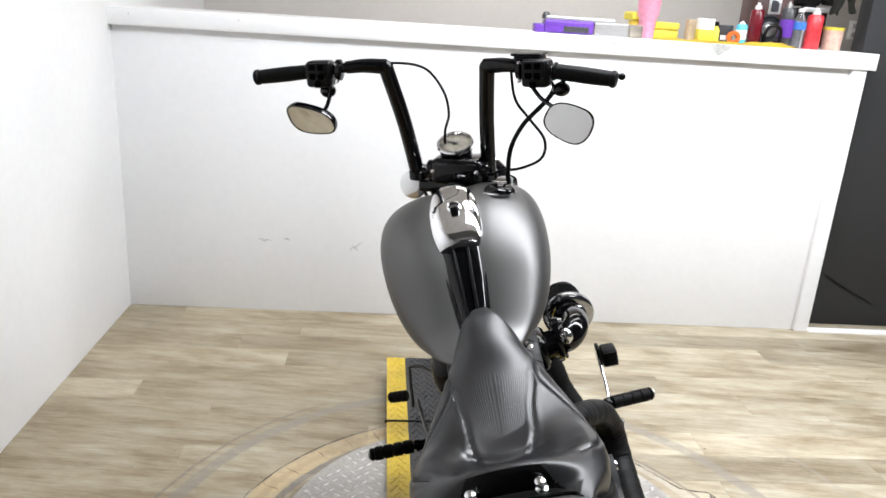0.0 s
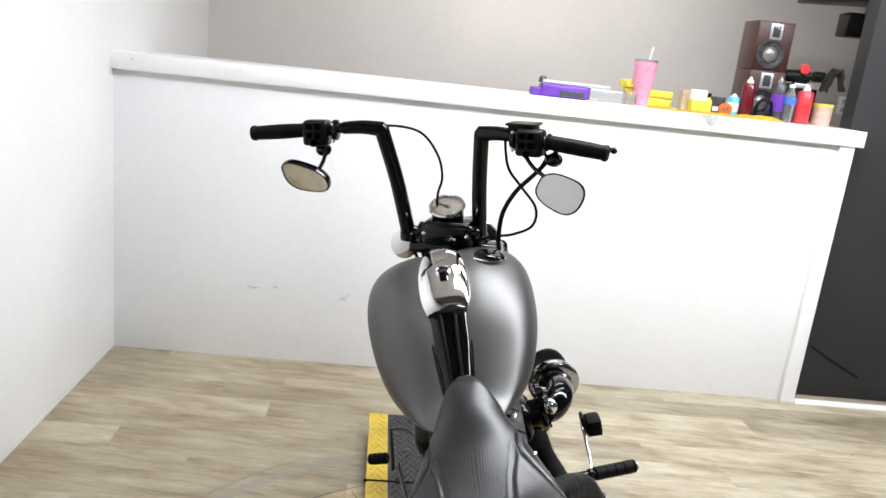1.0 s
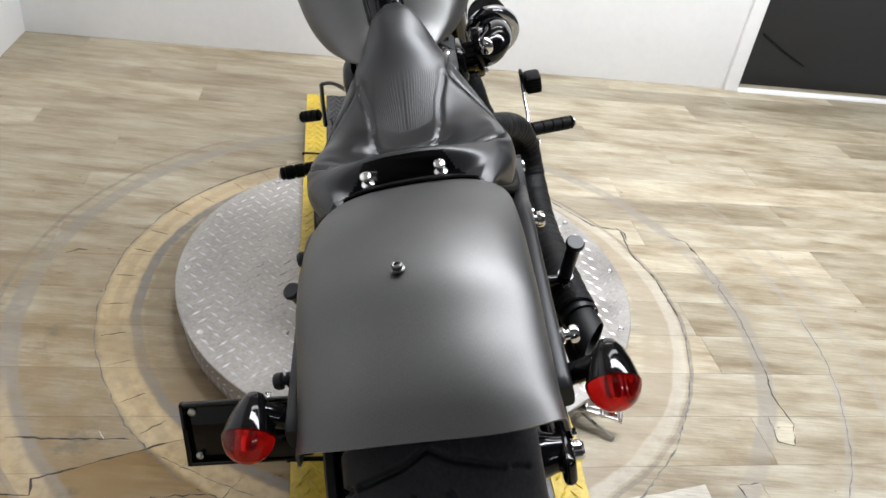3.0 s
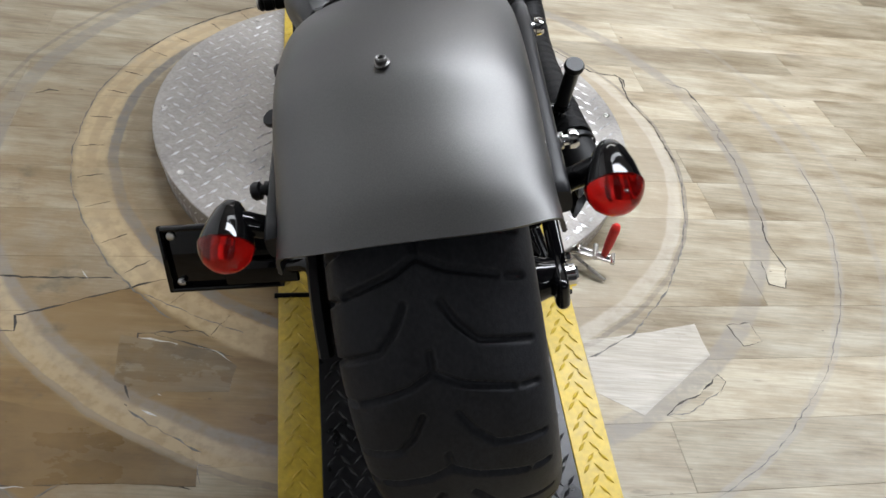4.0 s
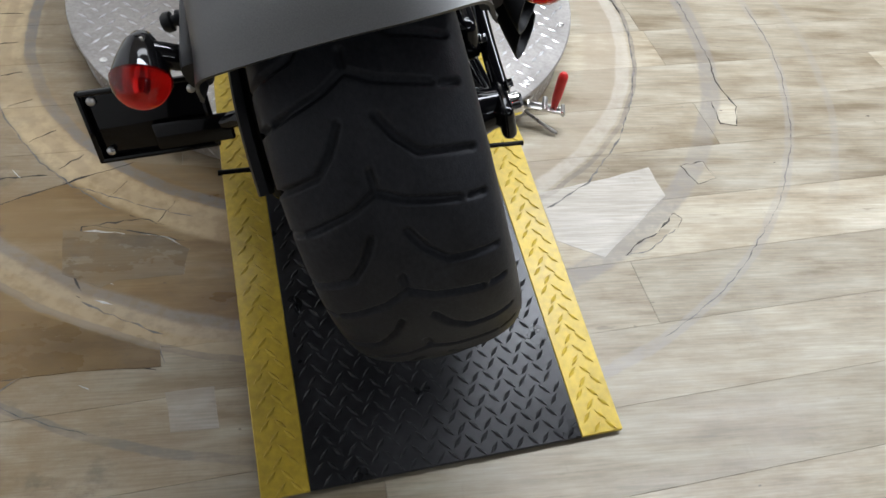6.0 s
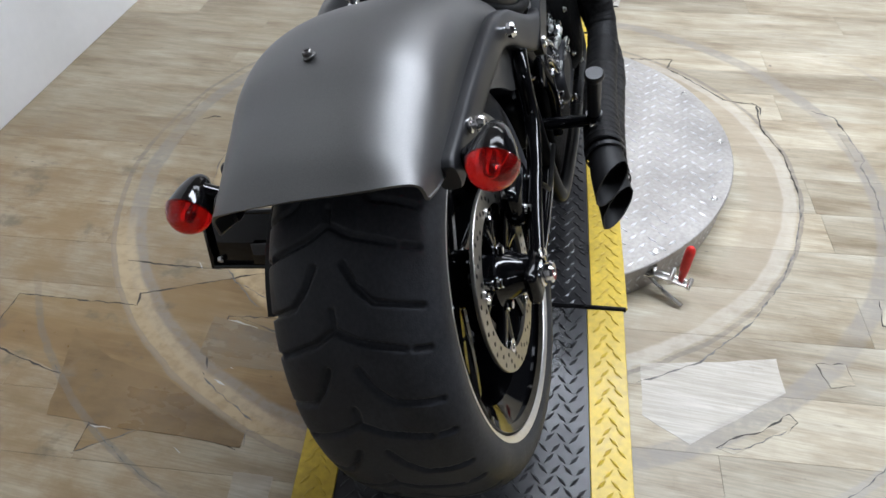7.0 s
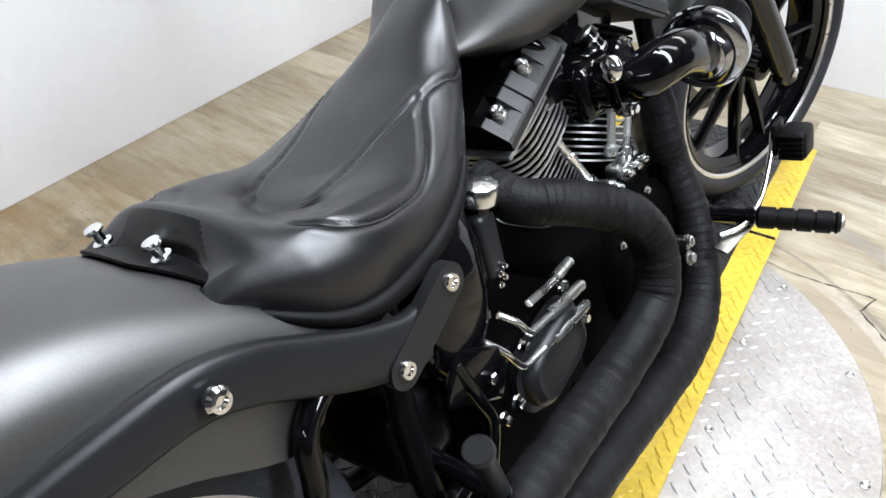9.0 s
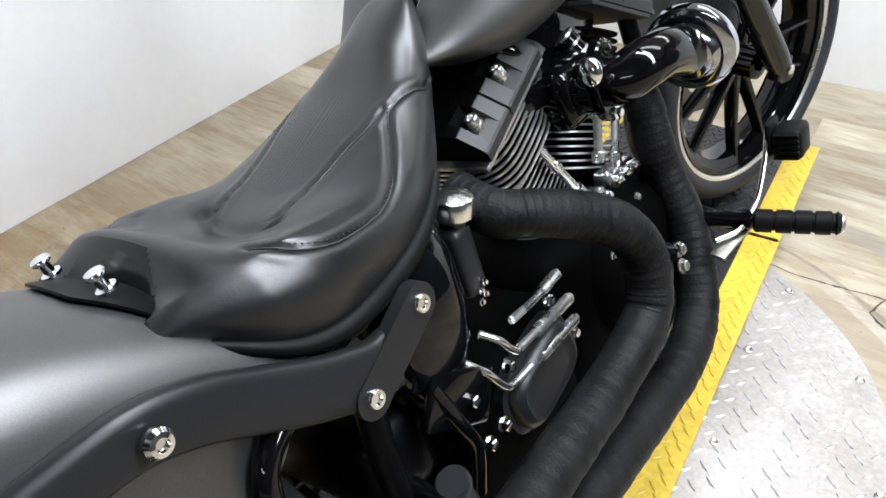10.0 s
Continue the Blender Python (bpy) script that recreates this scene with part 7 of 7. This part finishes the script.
# paper corner hanging over the counter's edge
bm = B()
v = [bm.verts.new(HM @ Vector(p)) for p in ((2.655, -0.0145, 1.402), (2.795, -0.0145, 1.402), (2.715, -0.0155, 1.352), (2.655, 0.05, 1.4025), (2.795, 0.05, 1.4025))]
bm.faces.new((v[0], v[2], v[1]))
bm.faces.new((v[0], v[1], v[4], v[3]))
bmesh.ops.solidify(bm, geom=bm.faces[:], thickness=0.0006)
tagged(part("paper_sheet", bm, WHITE_CARD), "white paper with a corner hanging over the counter", "paper")
# black screen mount with cables in the corner above
t = thing("screen_mount", "black screen bracket and cables hung from above", "bracket", at=pose(1.897, 3.45, 1.92))
bm = B()
box(bm, (-0.14, -0.06, -0.06), (0.02, 0.06, 0.06), 0.008)
box(bm, (-0.10, -0.062, -0.045), (-0.02, 0.055, 0.02), 0.004)
plank_strip(bm, (0.0, 0, 0.035), (0.75, 0.05, 0.02), 0.05, 0.03, bevel=0.004)
box(bm, (-0.03, -0.02, 0.05), (0.03, 0.02, CEIL - 1.98), 0.004)
part("bracket", bm, PLASTIC, t)
for k in range(3):
    bm = B()
    tube(bm, [(0.0, -0.03, 0.02 - 0.02 * k), (0.25, -0.03, -0.03 - 0.015 * k), (0.70, 0.0, 0.0 - 0.02 * k)], 0.005, 8)
    part("cable", bm, BLACK_RUBBER, t)
t = thing("screen", "dark flat screen seen from below", "screen", at=pose(1.890, 3.378, 2.045, 0, -3, 3))
bm = B()
box(bm, (-0.27, -0.03, 0.0), (0.75, 0.35, 0.035), 0.006)
part("case", bm, PLASTIC, t)
bm = B()
box(bm, (-0.02, 0.10, 0.018), (0.03, 0.15, CEIL - 2.061), 0.003)
part("hanger", bm, PLASTIC, t)
# socket on the far wall
bm = B()
box(bm, (2.359, 4.612, 1.447), (2.439, 4.624, 1.567), 0.003)
t = tagged(part("wall_socket", bm, WHITE_CARD), "white wall socket plate", "socket")
for dz in (-0.028, 0.028):
    bm = B()
    box(bm, (2.384, 4.6100, 1.492 + dz), (2.414, 4.6130, 1.522 + dz), 0.002)
    part("outlet", bm, SILVER, t)

# ---- floor: planks over a dark bed ----
bm = B()
box(bm, (-2.6, -5.9, -0.08), (4.6, 5.4, -0.006), 0.0)
tagged(part("floor", bm, BROWN_PLANK), "oak vinyl plank floor, worn in rings round the turntable", "floor", kind="structure")
floor_ob = bpy.data.objects["floor"]
PW, PL = 0.152, 1.22


def plank_mesh(length):
    bm = B()
    box(bm, (0.0002, 0.0002, -0.0055), (length - 0.0002, PW - 0.0002, 0.0), 0.0004, seg=1)
    me = bpy.data.meshes.new("plank")
    bm.to_mesh(me)
    bm.free()
    me.materials.append(PLANK)
    return me


full, rng = plank_mesh(PL), random.Random(5)
turn = Matrix.Rotation(FLOOR_TURN, 4, "Z")
far = B()
for row in range(-39, 37):
    start = -3.9 + rng.choice((0.0, 0.31, 0.61, 0.87)) + 0.04 * rng.random()
    for k in range(7):
        m = turn @ Matrix.Translation((start + k * PL, row * PW, 0))
        c = m @ Vector((PL / 2, PW / 2, 0))
        if not -1.65 + (5.2 - c.y) * 0.1327 - 1.02 < c.x < 4.78 or not -5.5 < c.y < 4.2 or (c.y > 3.2 and c.x > 2.2):
            continue
        if c.y < -1.9:
            box(far, (0.0002, 0.0002, -0.0055), (PL - 0.0002, PW - 0.0002, 0.0), 0.0, m)
        else:
            ob = new("plank", full)
            ob.parent = floor_ob
            ob.matrix_local = m
part("far_planks", far, PLANK, floor_ob, "planks in the showroom behind", smooth=False, kind="stuff")



# worn-through patches beside the ramp, cracks and torn edges along the castor rings
def jagged(line, step, amount, seed):
    """A path with small uneven steps between its corners."""
    r = random.Random(seed)
    out = []
    for a, b in zip(line, line[1:]):
        a, b = Vector((*a, 0)), Vector((*b, 0))
        n = max(1, int((b - a).length / step))
        side = Vector((0, 0, 1)).cross(b - a).normalized()
        for k in range(n):
            out.append(a + (b - a) * (k / n) + side * (r.uniform(-amount, amount) if k else 0.0))
    out.append(Vector((*line[-1], 0)))
    return out


def ring_line(r, a0, a1, wobble, seed):
    g = random.Random(seed)
    return [(TABLE[0] + (r + g.uniform(-wobble, wobble)) * math.cos(radians(a)), TABLE[1] + (r + g.uniform(-wobble, wobble)) * math.sin(radians(a))) for a in range(a0, a1 + 1, 3)]


def crack(line, width, mat, seed, label="dark uneven crack in the vinyl"):
    pts = jagged(line, 0.014, 0.0025, seed)
    r = random.Random(seed + 99)
    left, right = [], []
    for k, p in enumerate(pts):
        d = (pts[min(k + 1, len(pts) - 1)] - pts[max(k - 1, 0)]).normalized()
        side = Vector((-d.y, d.x, 0)) * width * (0.12 + 0.88 * r.random() ** 1.6) * (0.3 if k in (0, len(pts) - 1) else 1.0)
        left.append(p + side)
        right.append(p - side)
    bm = B()
    up = Vector((0, 0, 0.0012))
    ring_loft(bm, [[a - up, a + up * 0.6, b + up * 0.6, b - up] for a, b in zip(left, right)])
    part("crack", bm, mat, floor_ob, label)


def patch(line, mat, top, seed, label):
    pts = jagged(list(line) + [line[0]], 0.03, 0.002, seed)[:-1]
    bm = B()
    f = bm.faces.new([bm.verts.new(p + Vector((0, 0, -0.002))) for p in pts])
    out = bmesh.ops.extrude_face_region(bm, geom=[f])
    bmesh.ops.translate(bm, vec=(0, 0, 0.002 + top), verts=[v for v in out["geom"] if isinstance(v, bmesh.types.BMVert)])
    bmesh.ops.recalc_face_normals(bm, faces=bm.faces[:])
    bmesh.ops.triangulate(bm, faces=bm.faces[:])
    part("floor_patch", bm, mat, floor_ob, label, smooth=False)


BROWN = ((-0.954, 0.153), (-0.655, 0.180), (-0.668, 0.218), (-0.355, 0.372), (-0.138, 0.346), (-0.113, -0.074), (-0.418, -0.094), (-0.559, -0.201), (-0.580, -0.063), (-0.889, 0.003), (-0.941, 0.067))
patch(BROWN, BROWN_PLANK, 0.0006, 1, "orange-brown worn-through patch of planks")
patch(((0.636, 0.087), (0.668, 0.080), (0.789, 0.181), (0.775, 0.199), (0.723, 0.145), (0.674, 0.123)), PLANK, 0.0007, 3, "torn chip of plank")
patch(((1.000, 1.275), (1.030, 1.266), (1.053, 1.143), (1.026, 1.133)), PLANK, 0.0007, 4, "torn chip of plank")
patch(((0.997, 0.567), (1.057, 0.549), (1.031, 0.479), (0.991, 0.487)), PLANK, 0.0007, 5, "torn chip of plank")
patch(((0.839, 0.343), (0.898, 0.355), (0.910, 0.301), (0.861, 0.284)), PLANK, 0.0007, 6, "torn chip of plank")
patch(((0.487, 0.265), (0.627, 0.299), (0.761, 0.339), (0.773, 0.251), (0.673, 0.158), (0.589, 0.083), (0.497, 0.132)), PALE_PLANK, 0.0005, 7, "pale repaired patch of plank")
patch(((-0.752, 0.084), (-0.622, 0.024), (-0.465, -0.002), (-0.349, -0.051), (-0.253, -0.058), (-0.246, -0.120), (-0.412, -0.125), (-0.509, -0.134), (-0.665, -0.138)), DEEP_BROWN, 0.0010, 8, "dark brown worn-through stretch of plank")
patch(((-0.459, 0.189), (-0.352, 0.176), (-0.282, 0.168), (-0.224, 0.134), (-0.227, 0.074), (-0.341, 0.066), (-0.370, 0.049), (-0.440, 0.082)), GREY_PLANK, 0.0011, 9, "grey scuffed patch with torn edges")
patch(((-0.234, -0.170), (-0.157, -0.163), (-0.143, -0.239), (-0.218, -0.241)), PALE_PLANK, 0.0008, 10, "pale worn square of plank")
crack(((-0.455, 0.183), (-0.400, 0.185), (-0.346, 0.176)), 0.0032, CHIP, 60, "pale torn edge of vinyl")
crack(((-0.317, 0.176), (-0.270, 0.166), (-0.224, 0.133)), 0.0028, CHIP, 61, "pale torn edge of vinyl")
crack(((-0.431, 0.102), (-0.375, 0.068), (-0.344, 0.077)), 0.0022, CHIP, 62, "pale torn edge of vinyl")
crack(((-0.375, 0.023), (-0.343, 0.011)), 0.003, CHIP, 63, "pale torn edge of vinyl")
crack(((-0.375, 0.068), (-0.348, 0.056)), 0.0035, CHIP, 64, "pale torn edge of vinyl")
crack(((-0.585, 0.352), (-0.566, 0.330)), 0.003, CHIP, 65, "pale torn edge of vinyl")
crack(((-0.372, -0.148), (-0.355, -0.156)), 0.003, CHIP, 66, "pale torn edge of vinyl")
crack(((-0.566, -0.139), (-0.517, -0.138)), 0.0025, CHIP, 67, "pale torn edge of vinyl")
crack(((-0.763, 0.315), (-0.662, 0.322), (-0.516, 0.336)), 0.0026, CRACK, 68)
crack(((-0.294, -0.118), (-0.253, -0.126)), 0.0028, CRACK, 69)
crack(((-0.664, 0.007), (-0.653, -0.049)), 0.005, CRACK, 70)
crack(((-0.396, 0.020), (-0.324, -0.022), (-0.250, -0.056)), 0.0026, CRACK_GREY, 71)
crack(((-0.567, -0.136), (-0.451, -0.128)), 0.0026, CRACK, 72)
crack(((-0.344, 0.224), (-0.331, 0.217)), 0.008, CRACK, 73)
crack(((-0.408, 0.033), (-0.401, 0.029)), 0.006, CRACK, 74)
crack(((-0.257, -0.074), (-0.240, -0.115)), 0.004, CRACK_GREY, 75)
crack(((-0.379, -0.097), (-0.368, -0.101)), 0.006, CRACK, 76)
crack(((-0.954, 0.153), (-0.655, 0.180), (-0.668, 0.218), (-0.355, 0.372)), 0.0028, CRACK, 11)
crack(((-0.954, 0.153), (-0.941, 0.067), (-0.966, 0.006)), 0.002, CRACK, 12)
crack(((-0.922, 0.001), (-0.580, -0.063), (-0.559, -0.201)), 0.0026, CRACK, 13)
crack(((-0.559, -0.201), (-0.418, -0.094), (-0.226, -0.078)), 0.0016, CRACK_GREY, 14)
crack(((-0.275, 0.197), (-0.321, 0.214), (-0.427, 0.196), (-0.426, 0.094), (-0.402, 0.044)), 0.0024, CRACK, 15)
crack(((-0.397, 0.197), (-0.335, 0.183), (-0.235, 0.156)), 0.0022, CRACK, 16)
crack(((-0.225, 0.217), (-0.338, 0.254), (-0.483, 0.316)), 0.0018, CRACK_GREY, 17)
crack(((0.247, 1.631), (0.328, 1.624), (0.520, 1.651), (0.503, 1.585), (0.579, 1.518), (0.682, 1.408), (0.779, 1.395), (0.785, 1.257), (0.840, 1.117), (0.860, 0.942)), 0.0034, CRACK, 18)
crack(((0.860, 0.942), (0.857, 0.842), (0.831, 0.698), (0.784, 0.566), (0.711, 0.425), (0.607, 0.293), (0.483, 0.211)), 0.0030, CRACK_GREY, 19)
crack(((0.764, 1.407), (0.790, 1.377), (0.787, 1.336)), 0.004, CRACK, 20)
crack(((0.940, 1.390), (1.002, 1.364), (1.021, 1.289), (1.053, 1.143), (1.037, 1.104), (1.056, 0.998), (1.053, 0.749)), 0.0026, CRACK_GREY, 21)
crack(((1.002, 1.364), (1.017, 1.291)), 0.0032, CRACK, 22)
crack(((1.053, 0.749), (1.038, 0.648), (1.057, 0.549), (1.031, 0.479), (0.991, 0.487), (0.997, 0.567)), 0.0024, CRACK, 23)
crack(((0.910, 0.301), (0.898, 0.355), (0.839, 0.343), (0.861, 0.284), (0.910, 0.301)), 0.0020, CRACK, 24)
crack(((0.636, 0.087), (0.674, 0.120), (0.723, 0.145), (0.775, 0.199), (0.789, 0.181), (0.768, 0.151)), 0.0026, CRACK, 25)
crack(((0.636, 0.087), (0.685, 0.096), (0.767, 0.156)), 0.0020, CRACK_GREY, 26)
crack(ring_line(1.235, 230, 252, 0.003, 3), 0.0018, CRACK_GREY, 27)
crack(ring_line(1.20, -60, 5, 0.004, 4), 0.0014, CRACK_GREY, 28)
crack(ring_line(0.812, 115, 240, 0.004, 5), 0.0020, CRACK_GREY, 29)
crack(ring_line(0.812, 128, 160, 0.003, 6), 0.0026, CRACK, 30)
crack(((-0.902, 0.968), (-0.875, 0.990), (-0.851, 0.989)), 0.004, CRACK, 31)
# short splits across the tan ring
for k in range(15):
    a = radians(122 + 8.6 * k + 2.0 * rng.random())
    d = Vector((math.cos(a), math.sin(a)))
    p, q = Vector(TABLE) + d * 0.742, Vector(TABLE) + d * (0.782 + 0.022 * rng.random())
    crack((tuple(p), tuple(q)), 0.0014, CRACK, 40 + k)
